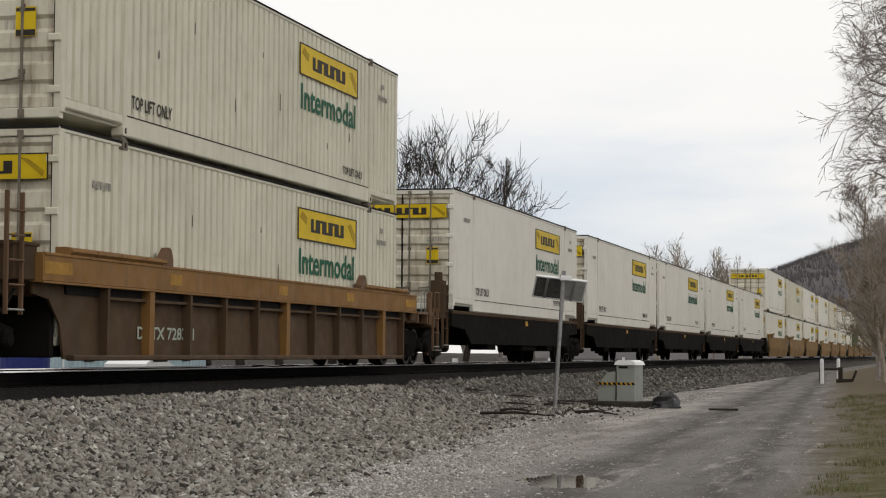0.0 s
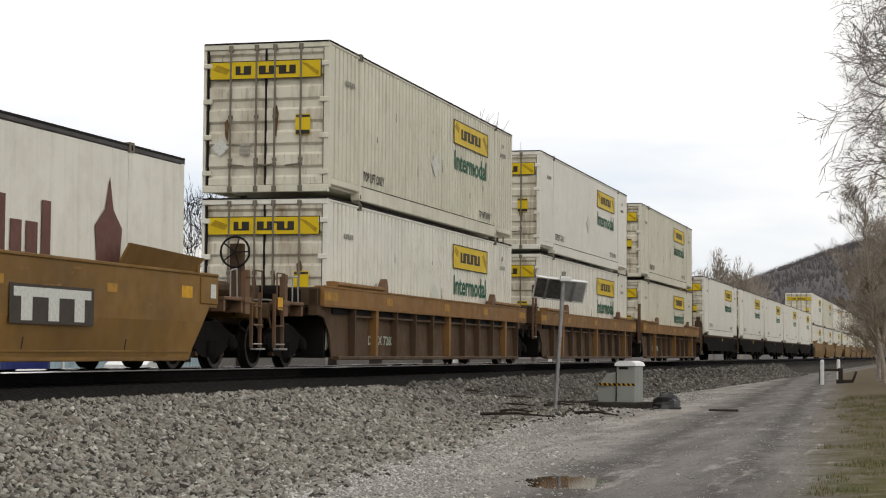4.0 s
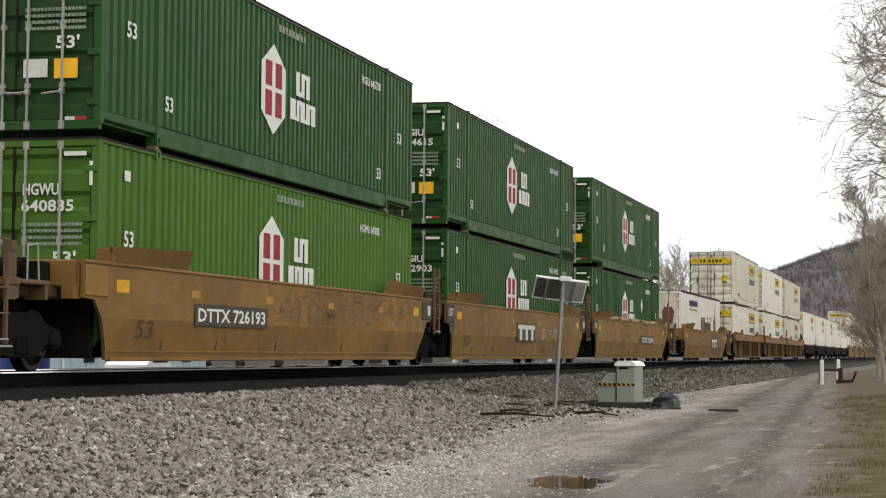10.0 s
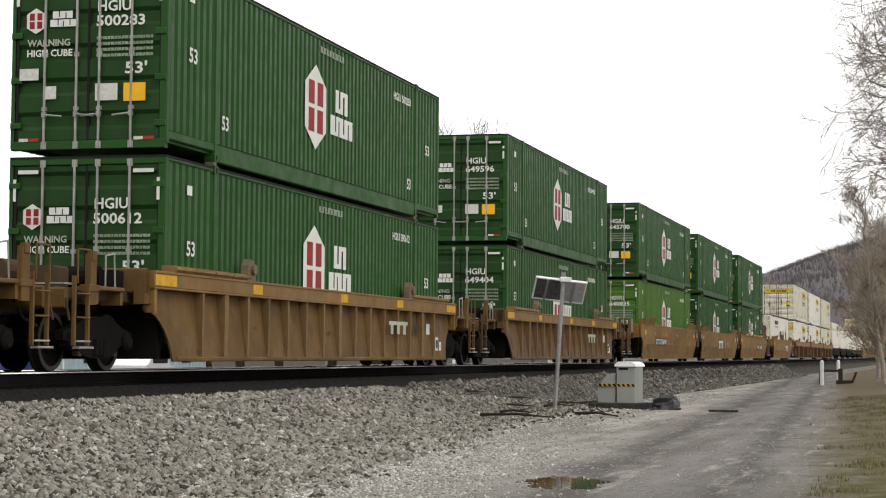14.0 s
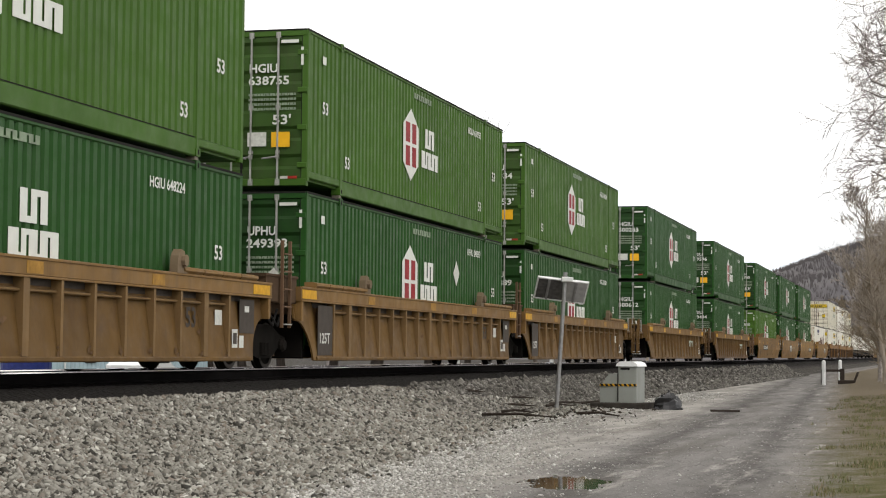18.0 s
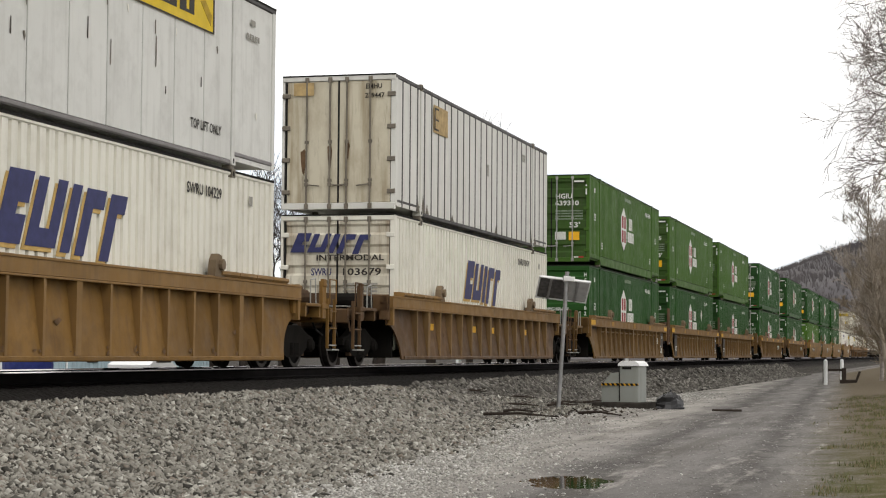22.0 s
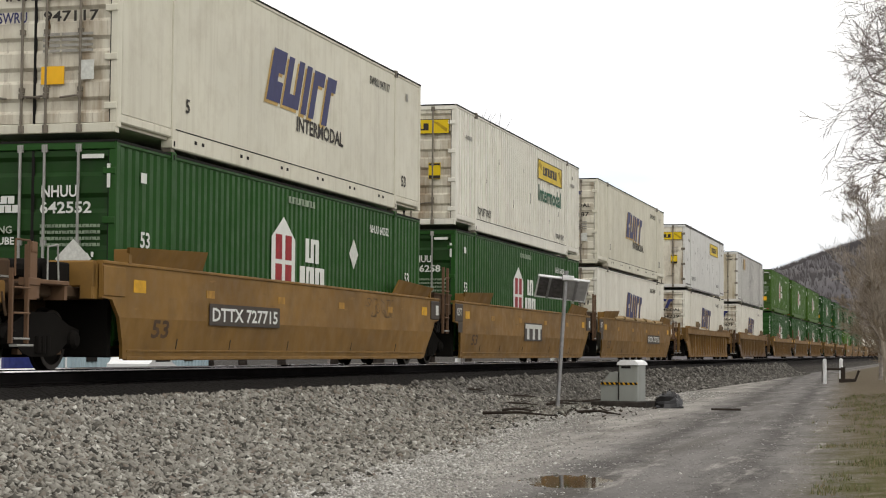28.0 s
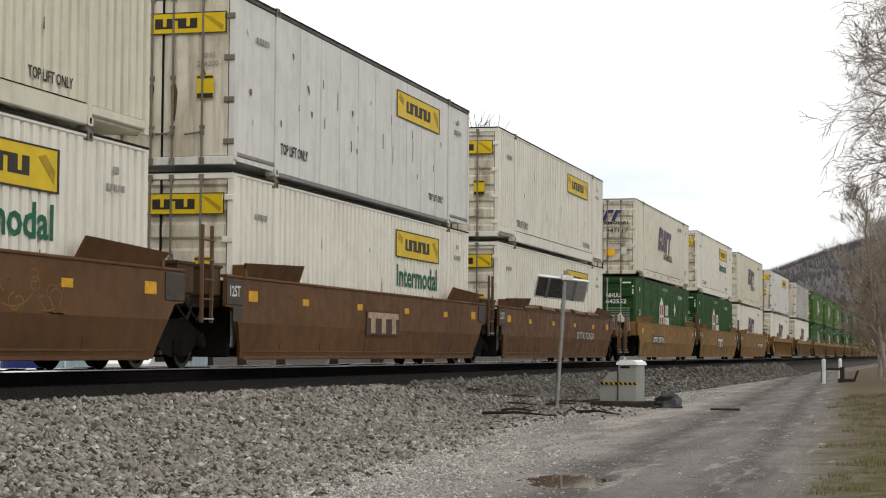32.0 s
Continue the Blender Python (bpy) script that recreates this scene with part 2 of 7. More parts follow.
# ---- mesh building ----
class Geo:
    """Vertices and faces of one mesh."""

    def __init__(self):
        self.v, self.f = [], []

    def add(self, verts, faces):
        k = len(self.v)
        self.v += [tuple(p) for p in verts]
        self.f += [tuple(i + k for i in face) for face in faces]
        return self

    def box(self, x0, x1, y0, y1, z0, z1, c=0.0):
        """A box; c: chamfer of the edges that run along its longest side."""
        if c <= 0:
            v = [(x, y, z) for x in (x0, x1) for y in (y0, y1) for z in (z0, z1)]
            return self.add(v, [(0, 1, 3, 2), (4, 6, 7, 5), (0, 4, 5, 1), (2, 3, 7, 6), (0, 2, 6, 4), (1, 5, 7, 3)])
        d = (x1 - x0, y1 - y0, z1 - z0)
        ax = d.index(max(d))
        lo, hi = [(a, b) for a, b in zip((x0, y0, z0), (x1, y1, z1))], None
        (a0, a1), (b0, b1) = [lo[i] for i in range(3) if i != ax]
        ring = [(a0 + c, b0), (a1 - c, b0), (a1, b0 + c), (a1, b1 - c), (a1 - c, b1), (a0 + c, b1), (a0, b1 - c), (a0, b0 + c)]
        return self.extrude(ring, ax, *lo[ax])

    def extrude(self, ring, ax, s0, s1):
        """A prism: the ring lies in the two other axes (in their order) and runs from s0 to s1 along axis ax."""
        n = len(ring)
        v = []
        for s in (s0, s1):
            for a, b in ring:
                p = [a, b]
                p.insert(ax, s)
                v.append(p)
        f = [tuple(range(n)), tuple(range(2 * n - 1, n - 1, -1))]
        f += [(i, i + n, (i + 1) % n + n, (i + 1) % n) for i in range(n)]
        return self.add(v, f)

    def rod(self, a, b, r, sides=6, r2=None):
        a, b = Vector(a), Vector(b)
        q = (b - a).to_track_quat("Z", "Y")
        v = []
        for p, rr in ((a, r), (b, r if r2 is None else r2)):
            for i in range(sides):
                w = 2 * math.pi * i / sides
                v.append(p + q @ Vector((rr * math.cos(w), rr * math.sin(w), 0)))
        f = [tuple(range(sides))[::-1], tuple(range(sides, 2 * sides))]
        f += [(i, (i + 1) % sides, (i + 1) % sides + sides, i + sides) for i in range(sides)]
        return self.add(v, f)

    def lathe(self, profile, ax=0, sides=20):
        """A turned solid: (place along the axis, radius) pairs."""
        v, n = [], len(profile)
        for i in range(sides):
            w = 2 * math.pi * i / sides
            for s, r in profile:
                p = [r * math.cos(w), r * math.sin(w)]
                p.insert(ax, s)
                v.append(p)
        f = [(i * n + j, i * n + j + 1, ((i + 1) % sides) * n + j + 1, ((i + 1) % sides) * n + j) for i in range(sides) for j in range(n - 1)]
        return self.add(v, f)


MESHES = {}


def mesh(key, mat, build, smooth=False):
    """A mesh that is built once for each key and material, and then shared."""
    full = (key, mat.name)
    if full not in MESHES:
        geo = build()
        name = key
        while not isinstance(name, str):
            name = name[0]
        me = bpy.data.meshes.new(name)
        me.from_pydata(geo.v, [], geo.f)
        bm = bmesh.new()
        bm.from_mesh(me)
        bmesh.ops.recalc_face_normals(bm, faces=bm.faces)
        bm.to_mesh(me)
        bm.free()
        if smooth:
            me.shade_smooth()
        me.materials.append(mat)
        MESHES[full] = me
    return MESHES[full]


def part(name, me, parent, loc=(0, 0, 0), rot=(0, 0, 0), label=""):
    ob = new(name, me)
    ob.parent = parent
    ob.location, ob.rotation_euler = loc, [radians(a) for a in rot]
    return tagged(ob, label)


def thing(name, label, category, group="", kind="", loc=(0, 0, 0), rz=0):
    ob = new(name)
    ob.location, ob.rotation_euler = loc, (0, 0, radians(rz))
    return tagged(ob, label, category, group, kind)


def boxmesh(key, mat, *args):
    return mesh((key, *[round(a, 4) for a in args]), mat, lambda: Geo().box(*args))


TEXTS = {}


def text_mesh(body, width, height, mat):
    """Lettering of that width and height, flat in x and y, its lower left corner at the origin."""
    full = (body, round(width, 3), round(height, 3), mat.name)
    if full not in TEXTS:
        cu = bpy.data.curves.new("lettering", "FONT")
        cu.body, cu.resolution_u, cu.extrude, cu.offset = body, 2, 0.0, 0.022
        ob = bpy.data.objects.new("lettering", cu)
        me = bpy.data.meshes.new_from_object(ob)
        bpy.data.objects.remove(ob)
        co = np.empty(len(me.vertices) * 3)
        me.vertices.foreach_get("co", co)
        co = co.reshape(-1, 3)
        lo, hi = co.min(0), co.max(0)
        co = (co - lo) / np.maximum(hi - lo, 1e-6) * (width, height, 0)
        me.vertices.foreach_set("co", co.ravel())
        me.materials.clear()
        me.materials.append(mat)
        TEXTS[full] = me
    return TEXTS[full]


def side_text(body, parent, x, y, z, width, height, mat, name="lettering"):
    """Lettering on the side that faces +x, reading towards +y."""
    return part(name, text_mesh(body, width, height, mat), parent, (x, y, z), (90, 0, 90))


def end_text(body, parent, x, y, z, width, height, mat, name="lettering"):
    """Lettering on the end that faces -y, reading towards +x."""
    return part(name, text_mesh(body, width, height, mat), parent, (x, y, z), (90, 0, 0))


def side_patch(name, parent, mat, x, y0, y1, z0, z1, label=""):
    me = boxmesh("patch", mat, 0, 0.004, 0, y1 - y0, 0, z1 - z0)
    return part(name, me, parent, (x, y0, z0), label=label)


def end_patch(name, parent, mat, y, x0, x1, z0, z1, label=""):
    me = boxmesh("end_patch", mat, 0, x1 - x0, -0.004, 0, 0, z1 - z0)
    return part(name, me, parent, (x0, y, z0), label=label)


SMALL = ("number_print", "small_print", "scraped_paint")


def side_shape(name, key, parent, mat, x, rings, label=""):
    """Flat shapes on the side: rings of (y, z), 4 mm thick; each its own part, unless too small to pick apart."""
    if name not in SMALL and len(rings) > 1:
        return [side_shape(name, (key, i), parent, mat, x, [ring], label) for i, ring in enumerate(rings)][0]

    def build():
        g = Geo()
        for ring in rings:
            g.extrude(ring, 0, 0, 0.004)
        return g
    return tagged(part(name, mesh(key, mat, build), parent, (x, 0, 0), label=label), kind="stuff" if name in SMALL else "")


def end_shape(name, key, parent, mat, y, rings, label=""):
    if name not in SMALL and len(rings) > 1:
        return [end_shape(name, (key, i), parent, mat, y, [ring], label) for i, ring in enumerate(rings)][0]

    def build():
        g = Geo()
        for ring in rings:
            g.extrude(ring, 1, -0.004, 0)
        return g
    return tagged(part(name, mesh(key, mat, build), parent, (0, y, 0), label=label), kind="stuff" if name in SMALL else "")


def bars(y, z, h, widths, gap, slant=0.0):
    """A band of upright bars joined in turn at the foot and at the head, as one outline, that stands for unlettered writing."""
    if len(widths) == 1:
        w = widths[0]
        return [[(y, z), (y + w, z), (y + w + slant * h, z + h), (y + slant * h, z + h)]]
    head, foot, a, link = [], [], y, 0.2 * h
    for i, w in enumerate(widths):
        head += [(a, z + h), (a + w, z + h)]
        foot += [(a, z), (a + w, z)]
        if i < len(widths) - 1:
            if i % 2 == 0:
                head += [(a + w, z + link), (a + w + gap, z + link)]
            else:
                foot += [(a + w, z + h - link), (a + w + gap, z + h - link)]
        a += w + gap
    ring = foot + head[::-1]
    return [[(p + slant * (q - z), q) for p, q in ring]]


# ---- containers ----
HX, HY, CH = 1.295, 8.075, 2.94       # half width, half length, height
POST = 6.05


def corrugated(y0, y1, z0, z1, pitch, depth, flat=0.50, slope=0.12):
    """A wall sheet with upright corrugations; its outer faces lie at x = 0."""
    g = Geo()
    n = max(1, round((y1 - y0) / pitch))
    p = (y1 - y0) / n
    ys = []
    for i in range(n):
        b = y0 + i * p
        ys += [(b, 0), (b + p * flat, 0), (b + p * (flat + slope), -depth), (b + p * (1 - slope), -depth)]
    ys.append((y1, 0))
    v, f = [], []
    for y, x in ys:
        v += [(x, y, z0), (x, y, z1), (-0.06, y, z1), (-0.06, y, z0)]
    for i in range(len(ys) - 1):
        a, b = 4 * i, 4 * i + 4
        f += [(a, b, b + 1, a + 1), (a + 1, b + 1, b + 2, a + 2), (a + 3, a + 2, b + 2, b + 3), (a, a + 3, b + 3, b)]
    f += [(0, 1, 2, 3), (4 * len(ys) - 4, 4 * len(ys) - 1, 4 * len(ys) - 2, 4 * len(ys) - 3)]
    return g.add(v, f)


def ridged_end(w, z0, z1, bands, depth):
    """A door or end sheet with lying corrugations; its outer face lies at y = 0 and it is w wide from x = 0."""
    g = Geo()
    p = (z1 - z0) / bands
    zs = [(z0, 0)]
    for i in range(bands):
        b = z0 + i * p
        zs += [(b + p * 0.30, 0), (b + p * 0.42, depth), (b + p * 0.72, depth), (b + p * 0.84, 0)]
    zs.append((z1, 0))
    v, f = [], []
    for z, y in zs:
        v += [(0, y, z), (w, y, z), (w, 0.07, z), (0, 0.07, z)]
    for i in range(len(zs) - 1):
        a, b = 4 * i, 4 * i + 4
        f += [(a, a + 1, b + 1, b), (a + 1, a + 2, b + 2, b + 1), (a + 3, b + 3, b + 2, a + 2), (a, b, b + 3, a + 3)]
    f += [(0, 3, 2, 1), (4 * len(zs) - 4, 4 * len(zs) - 3, 4 * len(zs) - 2, 4 * len(zs) - 1)]
    return g.add(v, f)


STYLES = dict(
    green=dict(side=GREEN, rail=GREEN, post=GREEN, door=GREEN_DARK, rod=GALV, wall="corr", bands=5, word="green corrugated"),
    light=dict(side=GREEN_LIGHT, rail=GREEN_LIGHT, post=GREEN_LIGHT, door=GREEN_LIGHT, rod=GALV, wall="corr", bands=5, word="faded light-green corrugated"),
    dull=dict(side=GREEN_OLD, rail=GREEN_OLD, post=GREEN_OLD, door=GREEN_GRIME, rod=GALV, wall="corr", bands=5, word="dull olive-green corrugated"),
    white=dict(side=WHITE, rail=WHITE, post=WHITE, door=DOORWHITE, rod=RODGREY, wall="corr", bands=6, word="white corrugated"),
    cream=dict(side=CREAM, rail=CREAM, post=CREAM, door=DOORWHITE, rod=RODGREY, wall="corr", bands=6, word="cream-white corrugated"),
    plate=dict(side=CLEANWHITE, rail=CLEANWHITE, post=CLEANWHITE, door=DOORWHITE, rod=RODGREY, wall="flat", bands=7, word="white smooth-sided"),
    creamplate=dict(side=CREAM, rail=CREAM, post=CREAM, door=DOORWHITE, rod=RODGREY, wall="flat", bands=6, word="cream smooth-sided"),
    panel=dict(side=GREYWHITE, rail=DARKRAIL, post=GREYWHITE, door=DOORWHITE, rod=RODGREY, wall="panel", bands=0, word="grey-white panelled"),
    ribbed=dict(side=RIBWHITE, rail=DARKRAIL, post=RIBWHITE, door=GRIMEDOOR, rod=RODGREY, wall="rib", bands=0, word="dirty white ribbed"),
    reefer=dict(side=WHITE, rail=DARKRAIL, post=WHITE, door=DOORWHITE, rod=RODGREY, wall="flat", bands=0, word="white insulated smooth-sided"),
)


def rail_profile(y0, y1, z0, z1, out):
    return Geo().box(-0.10, out, y0, y1, z0, z1, 0.02)


def container(style, mark="", number="", upper=False, nose=False, far=False):
    """A 53-foot box, its base's middle at the origin, doors towards -y."""
    s = STYLES[style]
    word = {"yellowbox": "yellow panel", "hexagon": "white hexagon emblem", "bluestroke": "slanted blue strokes", "crestbox": "maroon crest"}.get(mark.split("_")[0], "plain side")
    c = thing("shipping_container", f"{s['word']} container with {word}, {'stacked on another' if upper else 'on rail car'}",
              "container", "containers on the train")
    part("body", boxmesh("body", s["side"], -HX + 0.07, HX - 0.07, -HY + 0.08, HY - 0.06, 0.12, CH - 0.05), c)
    part("roof", mesh("roof", s["rail"], lambda: Geo().box(-HX + 0.03, HX - 0.03, -HY + 0.03, HY - 0.03, CH - 0.06, CH - 0.012, 0.012)), c)
    wall = s["wall"]
    zt = CH - (0.105 if wall in ("panel", "rib") or style == "reefer" else 0.085)
    zb = 0.30 if wall in ("corr", "flat") else 0.085

    def sheet(y0, y1):
        if wall == "corr":
            return corrugated(y0, y1, zb, zt, 0.244, 0.028 if style == "dull" else 0.040, 0.48, 0.14) if style in ("green", "light", "dull") else corrugated(y0, y1, zb, zt, 0.262, 0.046, 0.62, 0.06)
        if wall == "rib":
            return Geo().box(-0.06, -0.002, y0, y1, zb, zt, 0.004)
        if wall == "panel":
            return Geo().box(-0.07, -0.014, y0, y1, zb, zt)
        return Geo().box(-0.06, 0, y0, y1, zb, zt, 0.01)

    def far_side():
        """The side that stays turned away, in one sheet."""
        return corrugated(-HY + 0.02, HY - 0.02, 0.05, CH - 0.005, 0.244 if wall == "corr" else 1.2, 0.040 if wall == "corr" else 0.012)

    part("side_wall", mesh(("far_side", wall, zb, s["bands"]), s["side"], far_side), c, (-HX, 0, 0), (0, 0, 180))
    x = HX - 0.004
    part("side_wall", mesh(("side", wall, zb, s["bands"], style == "dull"), DARK if wall == "panel" else s["side"], lambda: sheet(-POST + 0.07, POST - 0.07)), c, (x, 0, 0))
    if wall == "panel":
        for i in range(10):
            part("wall_panel", mesh("wall_panel", s["side"], lambda: Geo().box(-0.05, 0, -0.585, 0.585, zb, zt, 0.006)), c, (x, -5.382 + i * 1.196, 0))
    grey_rail = GREYRAIL if wall == "panel" else s["rail"]
    for sy in (1, -1):
        part("end_panel", mesh(("side_end", wall, zb, s["bands"], style == "dull"), s["side"], lambda: sheet(-0.90, 0.90)), c, (x, sy * 7.02, 0))
        part("container_post", mesh("post40", s["post"], lambda: Geo().box(-0.09, 0.016, -0.065, 0.065, 0.02, CH - 0.01, 0.012)), c, (HX, sy * POST, 0))
        part("corner_post", mesh("corner_post", s["post"], lambda: Geo().box(-0.12, 0.004, -0.07, 0.07, 0.10, CH - 0.02, 0.015)), c, (HX, sy * (HY - 0.075), 0))
        part("end_rail", mesh(("end_rail", zb), grey_rail, lambda: rail_profile(-0.98, 0.98, 0.16, max(zb, 0.24), 0.0)), c, (HX, sy * 7.05, 0))
        if not far:
            cast = part("corner_casting", mesh("casting", s["rod"] if s["wall"] != "corr" or s["side"] in (WHITE, CREAM) else s["post"], lambda: Geo().box(-0.16, 0.026, -0.085, 0.085, 0, 0.15, 0.015)), c, (HX, sy * POST, CH - 0.12))
            part("casting_slot", boxmesh("casting_slot", DARK, 0, 0.004, -0.025, 0.025, 0.03, 0.11), cast, (0.026, 0, 0))
            if upper:
                foot = part("corner_casting", mesh("foot_casting", s["post"], lambda: Geo().box(-0.16, 0.024, -0.085, 0.085, 0, 0.13, 0.015)), c, (HX, sy * POST, 0.0))
                part("casting_slot", boxmesh("casting_slot", DARK, 0, 0.004, -0.025, 0.025, 0.03, 0.11), foot, (0.024, 0, 0))
        if upper:
            for sx in (1, -1):
                part("stacking_lock", mesh("stack_lock", RODGREY, lambda: Geo().box(-0.16, 0.0, -0.07, 0.07, -0.095, 0.13, 0.012)), c, (sx * HX, sy * POST, 0), (0, 0, 0 if sx > 0 else 180))
    part("top_rail", mesh(("top_rail", zt), s["rail"], lambda: rail_profile(-HY + 0.01, HY - 0.01, zt, CH, 0.006)), c, (HX, 0, 0))
    if wall != "rib":
        part("roof_seam", mesh("roof_seam", DARK, lambda: Geo().box(-0.03, 0.010, -HY + 0.01, HY - 0.01, CH - 0.032, CH + 0.006)), c, (HX, 0, 0))
    part("bottom_rail", mesh(("bottom_rail", zb), grey_rail, lambda: rail_profile(-POST, POST, 0.0, zb, 0.002)), c, (HX, 0, 0))
    if mark.startswith("bluestroke") and not far:
        def slots():
            g = Geo()
            for i in range(6):
                for dy in (-0.15, 0.15):
                    g.box(0, 0.004, -5.0 + 2.0 * i + dy - 0.05, -5.0 + 2.0 * i + dy + 0.05, 0.15, 0.205)
            return g
        tagged(part("drain_slots", mesh("drain_slots", DARK, slots), c, (HX + 0.003, 0, 0)), kind="stuff")
    if wall in ("corr", "flat"):
        part("rail_groove", boxmesh("groove", DARK if wall == "flat" or not far else s["rail"], 0, 0.005, -POST + 0.1, POST - 0.1, 0, 0.016), c, (HX - 0.001, 0, zb - 0.010))
    if wall == "rib":
        for i in range(26):
            y = -7.55 + i * 0.604
            if abs(abs(y) - POST) > 0.12:
                part("rib_strip", mesh("rib_strip", STRIP, lambda: Geo().box(-0.02, 0.012, -0.028, 0.028, zb, zt, 0.006)), c, (x, y, 0))
        for y, h in ((-5.85, 0.42), (-6.3, 0.36), (-5.5, 0.22), (5.8, 0.38), (6.35, 0.32), (-3.2, 0.15), (1.4, 0.2)):
            side_shape("grime_stain", ("grime", y), c, STAIN, HX + 0.002, [[(y - 0.13, zb), (y + 0.16, zb), (y + 0.05, zb + h * 0.5), (y, zb + h)]], "dark triangular grime")
    # front end
    part("front_wall", mesh(("front", style in ("reefer", "panel", "ribbed")), s["side"], lambda: ridged_end(2 * HX - 0.1, 0.12, CH - 0.05, 6, 0.04)), c, (HX - 0.05, HY, 0), (0, 0, 180))
    # rear end
    yb = -HY
    if nose:
        part("nose_wall", mesh("nose", s["side"], lambda: ridged_end(2 * HX - 0.14, 0.16, CH - 0.10, 6, 0.05)), c, (-HX + 0.07, yb, 0))
    else:
        dw = HX - 0.115
        for k in (0, 1):
            x0 = -HX + 0.105 if k == 0 else 0.01
            door = part("door", mesh(("door", s["bands"]), s["door"], lambda: ridged_end(dw, 0.17, CH - 0.14, s["bands"], 0.045) if s["bands"] else Geo().box(0, dw, 0, 0.06, 0.17, CH - 0.14, 0.012)), c, (x0, yb + 0.02, 0))
            for xr in ((0.47, 1.0) if k == 0 else (0.18, 0.71)):
                def bar_mesh():
                    g = Geo().rod((0, -0.035, 0.06), (0, -0.035, CH - 0.05), 0.022, 8)
                    g.box(-0.045, 0.045, -0.05, 0.0, 0.03, 0.14, 0.01).box(-0.045, 0.045, -0.05, 0.0, CH - 0.16, CH - 0.05, 0.01).box(-0.04, 0.04, -0.045, 0.0, 1.45, 1.52).box(-0.04, 0.04, -0.045, 0, 0.62, 0.68)
                    return g.rod((0, -0.06, 0.56), (0.30 if k == 0 else -0.30, -0.05, 0.53), 0.016, 6).box(-0.03, 0.03, -0.07, 0, 0.52, 0.60)
                part("locking_bar", mesh(("rod", k), s["rod"], bar_mesh), door, (xr, 0, 0))
            if not far:
                for i in range(4):
                    part("hinge", mesh("hinge", s["post"] if wall not in ("panel", "rib") else RODGREY, lambda: Geo().box(-0.06, 0.12, -0.03, 0.01, -0.05, 0.05, 0.012)), c, (-HX + 0.07 if k == 0 else HX - 0.13, yb + 0.01, 0.40 + i * 0.70))
                part("edge_gasket", boxmesh("edge_gasket", DARK, -0.022, 0.022, -0.006, 0.02, 0.17, CH - 0.14), door, (0.0 if k == 0 else dw, 0.0, 0))
                part("door_gasket", boxmesh("gasket", DARK, -0.012, 0.012, -0.004, 0.02, 0.16, CH - 0.13), door, (dw if k == 0 else -0.002, 0.0, 0))
    part("door_header", mesh("header", s["post"], lambda: Geo().box(-HX + 0.02, HX - 0.02, -0.005, 0.10, CH - 0.13, CH - 0.005, 0.012)), c, (0, yb, 0))
    if not far:
        part("header_seam", boxmesh("header_seam", DARK, -HX + 0.02, HX - 0.02, -0.012, 0.02, CH - 0.028, CH + 0.004), c, (0, yb, 0))
        if s["side"] not in (GREEN, GREEN_LIGHT, GREEN_OLD) and not nose:
            rng = random.Random(len(mark) * 7 + len(bpy.data.objects))
            runs = []
            for x0 in (-0.80, -0.20, 0.72, 0.20):
                if rng.random() < 0.22:
                    continue
                top, k = rng.uniform(1.3, 1.75), rng.uniform(0.03, 0.07)
                low = top - rng.uniform(0.25, 0.6)
                runs.append([(x0 - k * 0.3, low), (x0 + k * 0.4, low - 0.08), (x0 + k, low + 0.25), (x0 + k * 1.2, top - 0.15), (x0 + k * 0.5, top), (x0 - k, top - 0.06), (x0 - k * 0.8, top - 0.3)])
            if runs:
                end_shape("rust_run", ("rust_run", len(bpy.data.objects)), c, RUST_RUN, yb + 0.012, runs, "rusty brown streak")
    part("door_sill", mesh("sill", s["post"], lambda: Geo().box(-HX + 0.02, HX - 0.02, -0.005, 0.12, 0.02, 0.16, 0.012)), c, (0, yb, 0))
    marks(c, style, mark, number, nose, far)
    return c


def hexagon_shapes(y, z, k=1.0):
    hexa = [(y - 0.62 * k, z + 0.42 * k), (y - 0.62 * k, z - 0.42 * k), (y, z - 0.80 * k), (y + 0.62 * k, z - 0.42 * k), (y + 0.62 * k, z + 0.42 * k), (y, z + 0.80 * k)]
    red = [[(y + a * k, z + c * k), (y + b * k, z + c * k), (y + b * k, z + d * k), (y + a * k, z + d * k)] for a, b, c, d in
           ((-0.42, -0.09, 0.04, 0.48), (0.09, 0.42, 0.04, 0.48), (-0.42, -0.09, -0.48, -0.04), (0.09, 0.42, -0.48, -0.04))]
    return hexa, red


def stroke_shapes(y, z, h, w):
    """Five slanted, notched blocks in a row, h high and w long: a plain stand-in for an owner's wordmark."""
    k = w / 3.75
    blocks = [[(0.0, 0.0), (0.68, 0.0), (0.68, 0.40), (0.40, 0.40), (0.40, 0.56), (0.68, 0.56), (0.68, 1.0), (0.0, 1.0)],
              [(0.82, 0.0), (1.66, 0.0), (1.66, 0.96), (1.38, 0.96), (1.38, 0.26), (1.10, 0.26), (1.10, 0.96), (0.82, 0.96)],
              [(1.82, -0.04), (2.10, -0.04), (2.10, 0.94), (1.82, 0.94)],
              [(2.26, -0.06), (2.54, -0.06), (2.54, 0.64), (2.88, 0.64), (2.88, 0.92), (2.26, 0.92)],
              [(3.04, -0.10), (3.34, -0.10), (3.34, 0.62), (3.58, 0.62), (3.58, 0.90), (3.04, 0.90)]]
    return [[(y + (a + 0.42 * b * h / k) * k, z + b * h) for a, b in ring] for ring in blocks]


